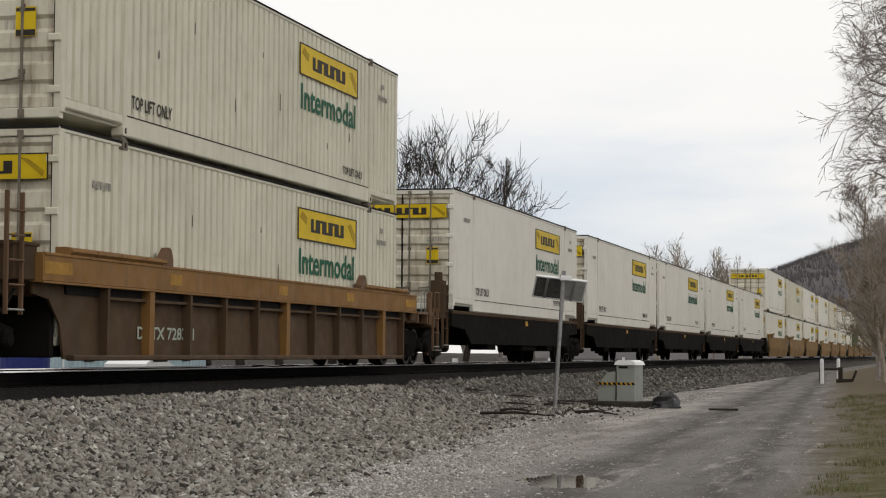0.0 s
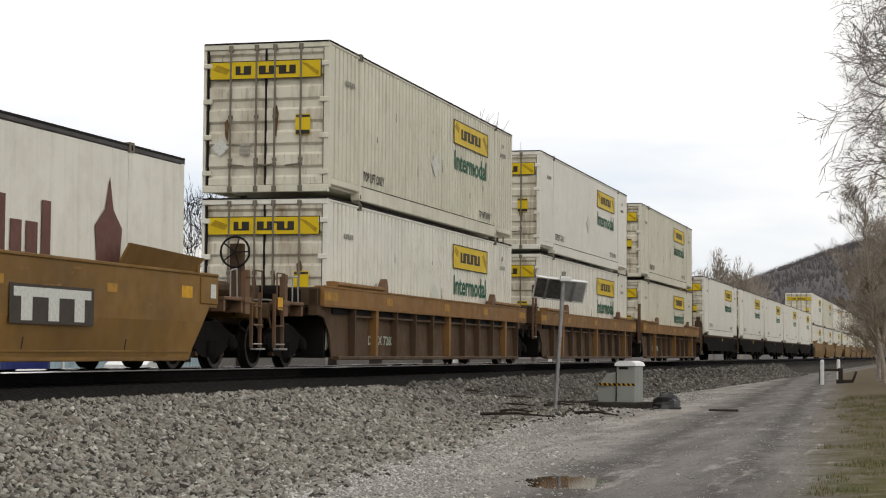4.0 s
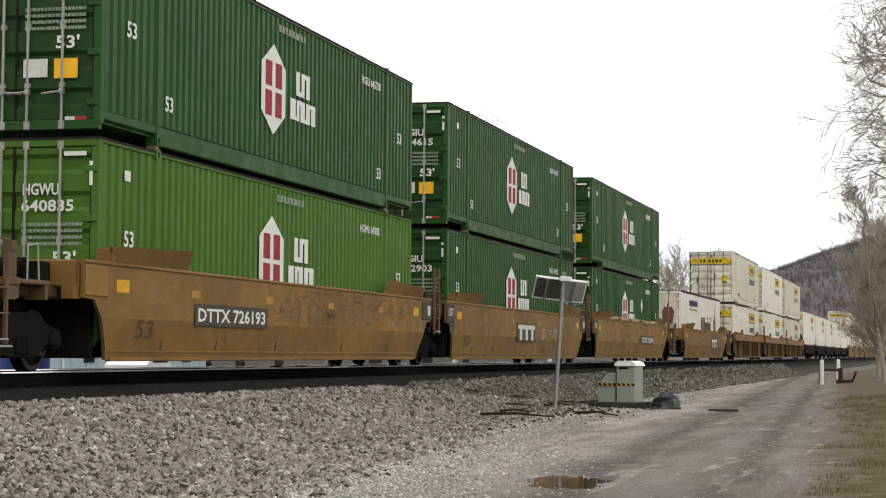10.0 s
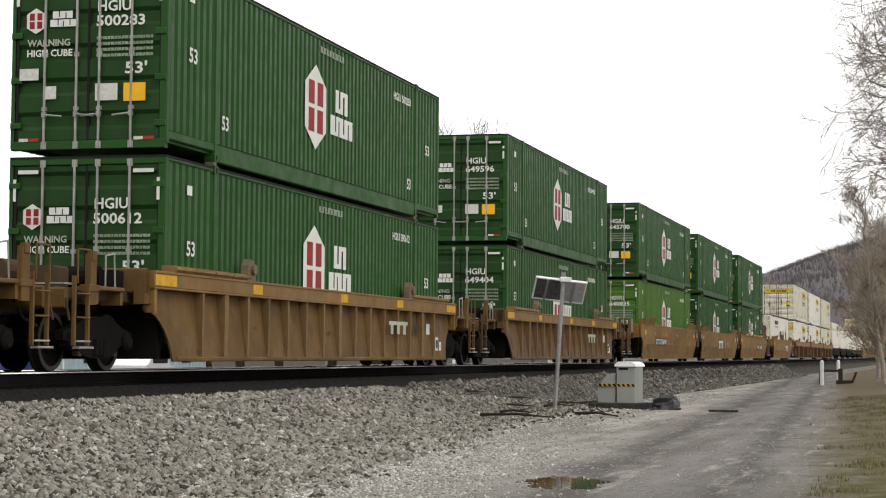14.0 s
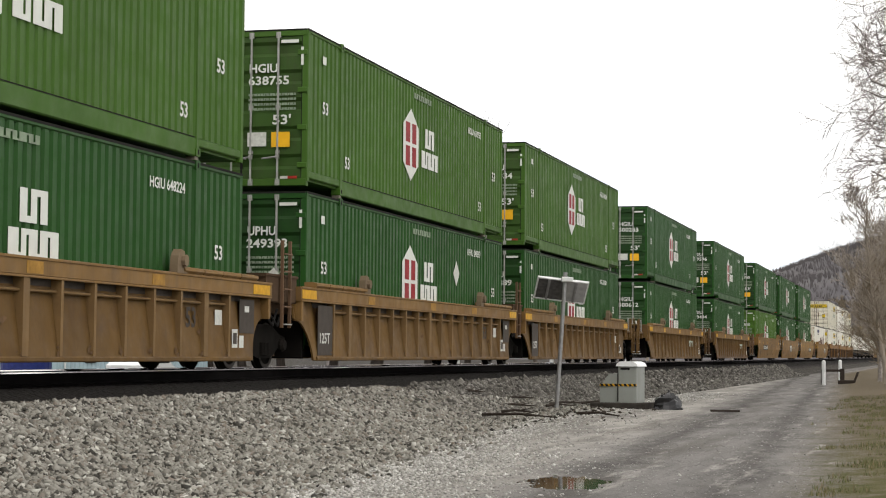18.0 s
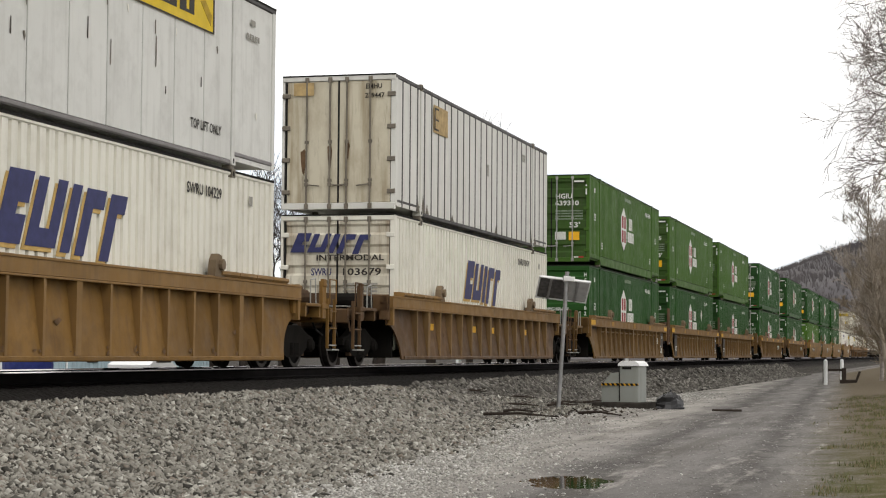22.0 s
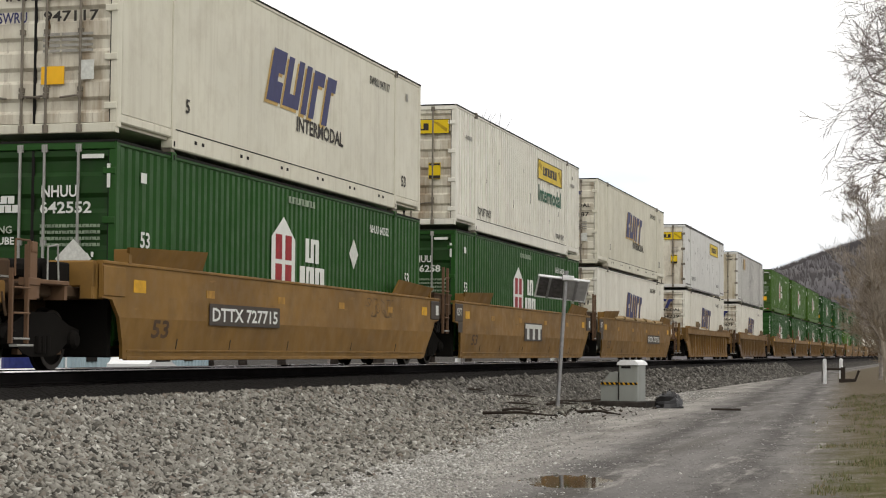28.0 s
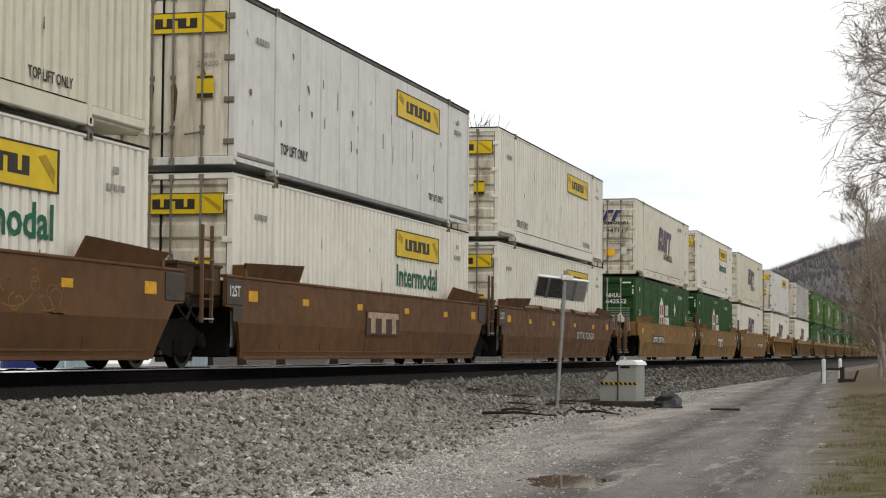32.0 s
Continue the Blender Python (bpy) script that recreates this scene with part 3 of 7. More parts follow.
def marks(c, style, mark, number, nose, far):
    """Panels, emblems and lettering of a container. Owners' names are plain shapes."""
    xs = HX + 0.014
    r = -HY
    ye = -HY - 0.03
    kind = mark.split("_")[0]
    prefix, digits = (number.split(" ") + [""])[:2] if number else ("", "")
    if kind == "hexagon":
        hexa, red = hexagon_shapes(r + 7.05, 1.545)
        side_shape("emblem", "hexagon_hex", c, WHITE_INK, xs - 0.006, [hexa], "white elongated hexagon")
        side_shape("emblem_bar", "hexagon_red", c, RED_INK, xs - 0.001, red, "dark red bars")
        side_shape("name_bar", "hexagon_name", c, WHITE_INK, xs - 0.006,
                   bars(r + 8.25, 1.60, 0.44, (0.2, 0.17, 0.2), 0.1), "white bars")
        side_shape("name_bar", "hexagon_name_low", c, WHITE_INK, xs - 0.006, bars(r + 7.95, 1.14, 0.38, (0.28, 0.14, 0.24, 0.22, 0.24), 0.07), "white bars")
        if not far:
            side_text("53", c, xs - 0.006, r + 0.86, 1.45, 0.34, 0.24, WHITE_INK)
            side_text("53", c, xs - 0.006, r + 2.28, 0.55, 0.30, 0.24, WHITE_INK)
            side_text("53", c, xs - 0.006, r + 13.4, 0.55, 0.30, 0.24, WHITE_INK)
            side_text("53", c, xs - 0.006, r + 14.9, 1.45, 0.34, 0.24, WHITE_INK)
            if number:
                side_text(number, c, xs - 0.006, r + 12.3, 2.40, 1.35, 0.17, WHITE_INK)
            else:
                side_shape("number_print", "hexagon_num", c, WHITE_INK, xs - 0.006, bars(r + 12.3, 2.40, 0.17, (0.1,) * 6, 0.1), "small white bars")
            side_shape("number_print", "hexagon_num2", c, WHITE_INK, xs - 0.006, bars(r + 0.85, 2.40, 0.15, (0.2,), 0.1), "small white bars")
            side_shape("small_print", "hexagon_note", c, FAINT_INK, xs - 0.006, bars(r + 7.3, 2.62, 0.12, (0.12,) * 5 + (0.2, 0.12, 0.12), 0.06), "faint white bars")
        if "diamond" in mark:
            side_shape("placard", "hexagon_dia", c, STICKER, xs - 0.006, [[(r + 10.9, 1.9), (r + 11.2, 1.6), (r + 11.5, 1.9), (r + 11.2, 2.2)]], "white diamond placard")
        if nose:
            hexa, red = hexagon_shapes(-0.62, 2.2, 0.32)
            end_shape("emblem", "hexagon_nose_hex", c, WHITE_INK, ye + 0.02, [[(a, b) for a, b in hexa]])
            end_shape("emblem_bar", "hexagon_nose_red", c, RED_INK, ye + 0.014, red)
            end_shape("name_bar", "hexagon_nose_name", c, WHITE_INK, ye + 0.02, bars(-0.35, 2.2, 0.13, (0.14, 0.12, 0.13), 0.03) + bars(-0.38, 2.03, 0.13, (0.14, 0.1, 0.12, 0.12), 0.02))
            end_text("WARNING HIGH CUBE", c, -0.35, ye + 0.02, 1.42, 0.95, 0.10, WHITE_INK)
            end_text("53", c, -0.12, ye + 0.02, 0.92, 0.36, 0.17, WHITE_INK)
            for i, ch in enumerate("HGIU648224"):
                end_text(ch, c, HX - 0.17, ye + 0.02, 2.55 - i * 0.185, 0.08 if ch != "I" else 0.02, 0.13, WHITE_INK)
            return
        if number:
            end_text(prefix, c, 0.16, ye + 0.002, 2.13, 0.55, 0.17, WHITE_INK)
            end_text(digits, c, 0.14, ye + 0.002, 1.90, 0.80, 0.17, WHITE_INK)
        if far:
            return
        for x0 in (-HX + 0.16, HX - 0.52):
            end_patch("reflective_strip", c, WHITE_INK, ye + 0.016, x0, x0 + 0.34, 2.68, 2.74)
            end_patch("tail_marker", c, RED_REFLECT, ye + 0.016, x0 + 0.15, x0 + 0.33, 0.15, 0.20)
            end_patch("tail_marker", c, STICKER, ye + 0.016, x0, x0 + 0.15, 0.15, 0.20)
        for x0 in (-HX + 0.08, HX - 0.13):
            end_patch("reflective_strip", c, WHITE_INK, ye + 0.016, x0, x0 + 0.05, 2.26, 2.60)
        hexa, red = hexagon_shapes(-0.88, 2.02, 0.25)
        end_shape("emblem", "hexagon_door_hex", c, WHITE_INK, ye + 0.016, [hexa])
        end_shape("emblem_bar", "hexagon_door_red", c, RED_INK, ye + 0.010, red)
        end_shape("name_bar", "hexagon_door_name", c, WHITE_INK, ye + 0.016, bars(-0.60, 2.05, 0.11, (0.1, 0.09, 0.1), 0.02) + bars(-0.64, 1.92, 0.11, (0.12, 0.07, 0.09, 0.09), 0.02))
        end_text("WARNING", c, -1.02, ye + 0.010, 1.62, 0.72, 0.11, FADED_INK)
        end_text("HIGH CUBE", c, -1.02, ye + 0.010, 1.46, 0.76, 0.11, WHITE_INK)
        end_shape("small_print", "hexagon_door_note", c, FAINT_INK, ye + 0.016, [ring for i in range(4) for ring in bars(0.14, 1.70 - i * 0.09, 0.045, (0.05, 0.03, 0.06, 0.04) * 4, 0.014)])
        end_text("53'", c, 0.62, ye + 0.010, 1.16, 0.36, 0.19, WHITE_INK)
        end_patch("orange_sticker", c, ORANGE_STICKER, ye + 0.010, 0.60, 0.96, 0.74, 1.02)
        end_patch("notice_plate", c, STICKER, ye + 0.010, 0.13, 0.50, 0.76, 1.02)
        end_patch("notice_plate", c, STICKER, ye + 0.010, -1.14, -0.82, 1.10, 1.28)
        end_patch("notice_plate", c, STICKER, ye + 0.010, -0.70, -0.52, 0.80, 1.00)
        if "placard" in mark:
            end_shape("placard", "door_dia", c, STICKER, ye - 0.06, [[(0.42, 1.25), (0.70, 0.97), (0.98, 1.25), (0.70, 1.53)]], "white diamond placard")
    elif kind == "yellowbox":
        y0, y1 = r + 9.62, r + 13.22
        side_patch("name_panel", c, YELLOW, xs - 0.006, y0, y1, 2.01, 2.60, "yellow panel with dark border")
        side_shape("panel_border", "yellowbox_border", c, BLACK_INK, xs - 0.001,
                   [[(y0, 2.01), (y1, 2.01), (y1, 2.035), (y0, 2.035)], [(y0, 2.575), (y1, 2.575), (y1, 2.60), (y0, 2.60)], [(y0, 2.03), (y0 + 0.06, 2.03), (y0 + 0.06, 2.58), (y0, 2.58)], [(y1 - 0.06, 2.03), (y1, 2.03), (y1, 2.58), (y1 - 0.06, 2.58)]])
        side_shape("panel_bar", "yellowbox_bars", c, BLACK_INK, xs - 0.001, bars(y0 + 0.75, 2.18, 0.25, (0.16, 0.26, 0.26, 0.26, 0.26, 0.2), 0.12), "dark bars")
        side_shape("panel_flourish", "yellowbox_flourish", c, FLOURISH, xs - 0.002, [[(y0 + 0.12, 2.42), (y0 + 0.5, 2.30), (y0 + 0.55, 2.44), (y0 + 0.25, 2.54)], [(y1 - 0.6, 2.45), (y1 - 0.15, 2.12), (y1 - 0.12, 2.3), (y1 - 0.4, 2.5)]])
        if "word" in mark:
            side_text("Intermodal", c, xs - 0.006, y0 + 0.12, 1.38, 3.35, 0.48, GREEN_INK)
        if not far:
            side_shape("number_print", ("yellowbox_num", style), c, GREY_INK, xs - 0.006, bars(r + 14.9, 2.45, 0.1, (0.2,), 0.1) + bars(r + 14.7, 2.2, 0.1, (0.08,) * 5, 0.05) + bars(r + 1.0, 2.2, 0.1, (0.08,) * 5, 0.05), "small grey bars")
            side_text("TOP LIFT ONLY", c, xs - 0.006, r + 2.25, 0.42, 1.5, 0.20, BLACK_INK)
            side_text("TOP LIFT ONLY", c, xs - 0.006, r + 12.3, 0.42, 1.3, 0.16, BLACK_INK)
            if style == "panel":
                rng = random.Random(len(number) + 5)
                nicks, pale = [], []
                for k in range(17):
                    a, z, w = r + rng.uniform(0.4, 15.6), rng.choice((0.95, 1.35, 1.75, 2.2)) + rng.gauss(0, 0.06), rng.uniform(0.03, 0.07)
                    (nicks if k % 3 else pale).append([(a - w, z + 0.05), (a, z - 0.07), (a + w * 0.7, z - 0.01), (a + w * 0.2, z + 0.06)])
                for k in range(6):
                    a, z, h = r + rng.uniform(2.2, 12.5), rng.uniform(0.6, 2.0), rng.uniform(0.2, 0.5)
                    nicks.append([(a, z), (a + 0.03, z + 0.02), (a + 0.035, z + h), (a + 0.01, z + h)])
                side_shape("scraped_paint", ("panel_nicks", number), c, STAIN, xs - 0.009, nicks, "dark dents and scrapes")
                side_shape("scraped_paint", ("panel_dents", number), c, CLEANWHITE, xs - 0.009, pale, "pale dents")
            if style not in ("plate", "creamplate"):
                side_shape("scraped_paint", ("yellowbox_scr", style), c, PLATE_DARK, xs - 0.009, [[(r + a, z), (r + a + 0.035, z), (r + a + 0.03, z + h), (r + a + 0.01, z + h)] for a, z, h in ((3.2, 1.3, 0.12), (4.6, 1.9, 0.18), (6.4, 0.9, 0.22), (7.7, 2.0, 0.1), (8.6, 1.2, 0.3), (11.3, 0.8, 0.12), (12.7, 1.1, 0.16))], "dark scrapes")
        if "placard" in mark:
            side_shape("placard", "yellowbox_dia", c, STICKER, xs - 0.006, [[(r + 7.6, 1.3), (r + 7.95, 1.0), (r + 8.3, 1.3), (r + 7.95, 1.6)]], "white diamond placard")
        end_patch("name_panel", c, YELLOW, ye + 0.016, -1.14, 1.14, 2.22, 2.58, "yellow panel with dark border")
        end_shape("panel_border", "yellowbox_end_border", c, BLACK_INK, ye + 0.011, [[(-1.14, 2.22), (1.14, 2.22), (1.14, 2.235), (-1.14, 2.235)], [(-1.14, 2.565), (1.14, 2.565), (1.14, 2.58), (-1.14, 2.58)], [(1.12, 2.22), (1.14, 2.22), (1.14, 2.58), (1.12, 2.58)]])
        end_shape("panel_bar", "yellowbox_end_bars", c, BLACK_INK, ye + 0.011, bars(-0.62, 2.31, 0.17, (0.10, 0.15), 0.07) + bars(-0.14, 2.31, 0.17, (0.14, 0.14, 0.15, 0.13), 0.065), "dark bars")
        end_shape("panel_flourish", "yellowbox_end_fl", c, FLOURISH, ye + 0.011, [[(0.72, 2.53), (1.06, 2.26), (1.09, 2.34), (0.85, 2.5)], [(-1.1, 2.42), (-0.8, 2.32), (-0.74, 2.42), (-1.0, 2.52)]])
        end_patch("yellow_sticker", c, YELLOW, ye + 0.016, 0.62, 0.92, 1.12, 1.52)
        end_patch("sticker_bar", c, BLACK_INK, ye + 0.011, 0.63, 0.91, 1.13, 1.21)
        if not far:
            end_patch("sticker_bar", c, BLACK_INK, ye + 0.011, 0.63, 0.91, 1.46, 1.50)
            if number:
                end_text(digits, c, 0.62, ye + 0.016, 1.66, 0.38, 0.10, GREY_INK)
                end_text(prefix, c, 0.70, ye + 0.016, 1.80, 0.24, 0.09, GREY_INK)
            end_shape("placard", "yellowbox_end_dia", c, STICKER, ye + 0.016, [[(-1.1, 0.9), (-0.92, 0.72), (-0.74, 0.9), (-0.92, 1.08)]])
            end_shape("small_print", "yellowbox_end_note", c, GREY_INK, ye + 0.016, [ring for i in range(3) for ring in bars(-0.52, 0.92 - i * 0.09, 0.05, (0.22,), 0.03)])
    elif kind == "bluestroke":
        shadow, ink = stroke_shapes(r + 5.97, 1.24, 0.96, 3.75), stroke_shapes(r + 6.07, 1.30, 0.96, 3.75)
        side_shape("name_shadow", "bluestroke_shadow", c, TAN_INK, xs - 0.010, shadow)
        side_shape("name_stroke", "bluestroke_ink", c, BLUE_INK, xs - 0.004, ink, "slanted dark blue strokes")
        if "word" in mark:
            side_text("INTERMODAL", c, xs - 0.006, r + 7.7, 0.92, 2.75, 0.28, BLACK_INK)
        if not far:
            side_shape("number_print", "bluestroke_num", c, GREY_INK, xs - 0.006, bars(r + 14.9, 2.42, 0.16, (0.16,), 0.05))
            side_text(number, c, xs - 0.006, r + 12.2, 2.42, 1.45, 0.18, BLACK_INK)
            side_text("53", c, xs - 0.006, r + 14.6, 0.52, 0.34, 0.24, BLACK_INK)
            side_text("5", c, xs - 0.006, r + 2.5, 0.6, 0.16, 0.22, BLACK_INK)
        ex = stroke_shapes(-1.06, 2.12, 0.42, 1.75)
        end_shape("name_stroke", "bluestroke_end", c, BLUE_INK, ye + 0.008, ex, "slanted dark blue strokes")
        end_text("INTERMODAL", c, -0.46, ye + 0.008, 1.94, 1.52, 0.13, BLACK_INK)
        if number and not far:
            end_text(prefix, c, -0.58, ye + 0.008, 1.62, 0.46, 0.16, BLUE_INK)
            end_text(digits, c, 0.14, ye + 0.008, 1.62, 0.86, 0.16, BLACK_INK)
            end_patch("orange_sticker", c, ORANGE_STICKER, ye + 0.008, 0.12, 0.48, 0.72, 0.98)
            end_patch("notice_plate", c, STICKER, ye + 0.008, 0.74, 0.94, 0.78, 1.06)
            end_shape("small_print", "bluestroke_end_note", c, GREY_INK, ye + 0.012, [ring for i in range(4) for ring in bars(0.14, 1.42 - i * 0.08, 0.04, (0.07, 0.16, 0.26, 0.2), 0.03)])
    elif kind == "ribbox":
        end_text("EMHU", c, 0.62, ye + 0.012, 2.62, 0.36, 0.11, BLACK_INK)
        end_text("239447", c, 0.60, ye + 0.012, 2.42, 0.44, 0.11, BLACK_INK)
        side_patch("placard_holder", c, TAN_PLATE, xs - 0.002, r + 3.05, r + 4.35, 2.02, 2.66, "worn tan placard holder")
        for z in (2.08, 2.31, 2.56):
            side_patch("placard_clip", c, BLACK_INK, xs + 0.003, r + 3.12, r + 3.5, z, z + 0.04)
        side_patch("placard_clip", c, BLACK_INK, xs + 0.003, r + 3.12, r + 3.2, 2.1, 2.58)
        end_patch("name_panel", c, TAN_PLATE, ye + 0.012, -1.02, -0.56, 2.50, 2.78)
        side_shape("number_print", "ribbox_num", c, GREY_INK, xs - 0.002, bars(r + 8.4, 1.5, 0.3, (0.18,), 0.1) + bars(r + 12.6, 2.3, 0.2, (0.1, 0.08, 0.1), 0.06))
    elif kind == "crestbox":
        side_shape("name_bar", "temp_name", c, BLUE_INK, xs - 0.004, bars(r + 2.95, 2.30, 0.27, (0.26, 0.24, 0.3, 0.24, 0.25, 0.24, 0.28, 0.25, 0.25), 0.1), "dark blue bars")
        side_shape("small_print", "temp_note", c, GREY_INK, xs - 0.004, bars(r + 2.95, 2.08, 0.09, (0.3, 0.5, 0.2, 0.6, 0.5, 0.4), 0.08))
        side_shape("owner_bar", "temp_owner", c, MAROON_INK, xs - 0.004, bars(r + 7.6, 1.12, 0.72, (0.34,), 0.1) + bars(r + 8.2, 1.12, 0.72, (0.36,), 0.1) + bars(r + 8.75, 1.12, 0.74, (0.4,), 0.1) + bars(r + 9.3, 1.12, 0.5, (0.3, 0.3), 0.12) + bars(r + 10.2, 1.12, 0.8, (0.16,), 0) + bars(r + 10.5, 1.12, 0.5, (0.3, 0.32), 0.12) + bars(r + 11.35, 1.12, 0.8, (0.26,), 0), "maroon bars")
        crest = [(r + 13.1, 0.75), (r + 13.7, 0.75), (r + 13.85, 1.7), (r + 13.55, 1.95), (r + 13.42, 2.4), (r + 13.28, 1.95), (r + 12.95, 1.7)]
        side_shape("crest", "temp_crest", c, MAROON_INK, xs - 0.004, [crest], "maroon crest shape")
        end_shape("crest", "temp_end_crest", c, MAROON_INK, ye + 0.012, [[(0.46, 1.40), (0.90, 1.40), (0.97, 1.95), (0.86, 2.18), (0.76, 2.15), (0.69, 2.42), (0.62, 2.15), (0.52, 2.18), (0.41, 1.95)]], "maroon crest shape")
        end_patch("notice_plate", c, MAROON_INK, ye + 0.012, -0.98, -0.54, 1.62, 2.32, "dark red notice with white words")
        for i, w in enumerate(("TRAIN", "DRIVE", "EXAM")):
            end_text(w, c, -0.94, ye + 0.006, 2.10 - 0.22 * i, 0.36, 0.14, STICKER)


# ---- rail cars ----
WHEEL_R = 0.42
XS = 1.52            # outer face of the car's side


def ring_profile(r):
    """Cross-section of a rail wheel, flange towards -x."""
    return [(-0.065, 0.0), (-0.065, 0.16), (-0.03, 0.17), (-0.02, r - 0.09), (-0.075, r - 0.07), (-0.085, r + 0.028), (-0.055, r + 0.026), (-0.04, r), (0.06, r - 0.006), (0.065, r - 0.07), (0.02, r - 0.085), (0.0, 0.18), (0.05, 0.14), (0.05, 0.0)]


WHEELS = {0.89: [], -0.89: []}


def truck(car, y):
    """A two-axle freight truck under a car."""
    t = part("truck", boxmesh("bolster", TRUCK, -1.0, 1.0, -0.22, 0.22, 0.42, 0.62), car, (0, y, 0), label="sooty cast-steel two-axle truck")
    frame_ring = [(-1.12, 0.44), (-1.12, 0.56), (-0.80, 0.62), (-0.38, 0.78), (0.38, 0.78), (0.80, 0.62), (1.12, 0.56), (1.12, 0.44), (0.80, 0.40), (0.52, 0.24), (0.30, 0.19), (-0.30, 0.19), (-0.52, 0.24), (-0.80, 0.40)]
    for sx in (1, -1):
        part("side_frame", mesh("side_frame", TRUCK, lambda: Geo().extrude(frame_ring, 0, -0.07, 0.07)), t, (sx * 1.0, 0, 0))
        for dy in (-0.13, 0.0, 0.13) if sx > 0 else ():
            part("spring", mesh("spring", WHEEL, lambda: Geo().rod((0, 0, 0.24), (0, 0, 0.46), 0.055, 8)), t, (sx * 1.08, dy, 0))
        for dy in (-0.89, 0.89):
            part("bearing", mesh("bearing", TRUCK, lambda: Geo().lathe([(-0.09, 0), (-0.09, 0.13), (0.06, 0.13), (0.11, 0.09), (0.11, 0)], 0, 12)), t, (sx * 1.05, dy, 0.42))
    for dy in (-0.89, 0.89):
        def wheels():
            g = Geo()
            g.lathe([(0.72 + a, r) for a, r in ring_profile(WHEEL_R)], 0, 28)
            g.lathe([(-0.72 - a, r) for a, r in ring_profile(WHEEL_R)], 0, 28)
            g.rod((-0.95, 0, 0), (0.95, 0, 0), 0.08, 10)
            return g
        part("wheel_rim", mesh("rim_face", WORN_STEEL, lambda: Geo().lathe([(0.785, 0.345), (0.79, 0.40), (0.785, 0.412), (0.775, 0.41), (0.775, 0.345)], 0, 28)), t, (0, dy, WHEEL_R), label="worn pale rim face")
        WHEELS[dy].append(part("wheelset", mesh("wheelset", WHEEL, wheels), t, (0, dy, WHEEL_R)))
    part("brake_rod", mesh("brake_rod", END, lambda: Geo().rod((1.02, -0.62, 0.30), (1.02, 0.62, 0.30), 0.02, 6).box(0.96, 1.06, -0.62, -0.5, 0.22, 0.42, 0.01).box(0.96, 1.06, 0.5, 0.62, 0.22, 0.42, 0.01)), t)
    return t


def ladder(car, x, y, z0, z1, mat, n=4, w=0.42, name="ladder"):
    lad = part(name, mesh(("ladder_post", z0, z1, w), mat, lambda: Geo().box(-0.03, 0.03, -w / 2 - 0.02, -w / 2 + 0.02, z0, z1, 0.008).box(-0.03, 0.03, w / 2 - 0.02, w / 2 + 0.02, z0, z1, 0.008)), car, (x, y, 0))
    for i in range(n):
        part("rung", mesh(("rung", w), GALV if i == 0 else mat, lambda: Geo().rod((0, -w / 2, 0), (0, w / 2, 0), 0.014, 6)), lad, (0.04, 0, z0 + 0.06 + i * (z1 - z0 - 0.3) / max(1, n - 1)))
    return lad


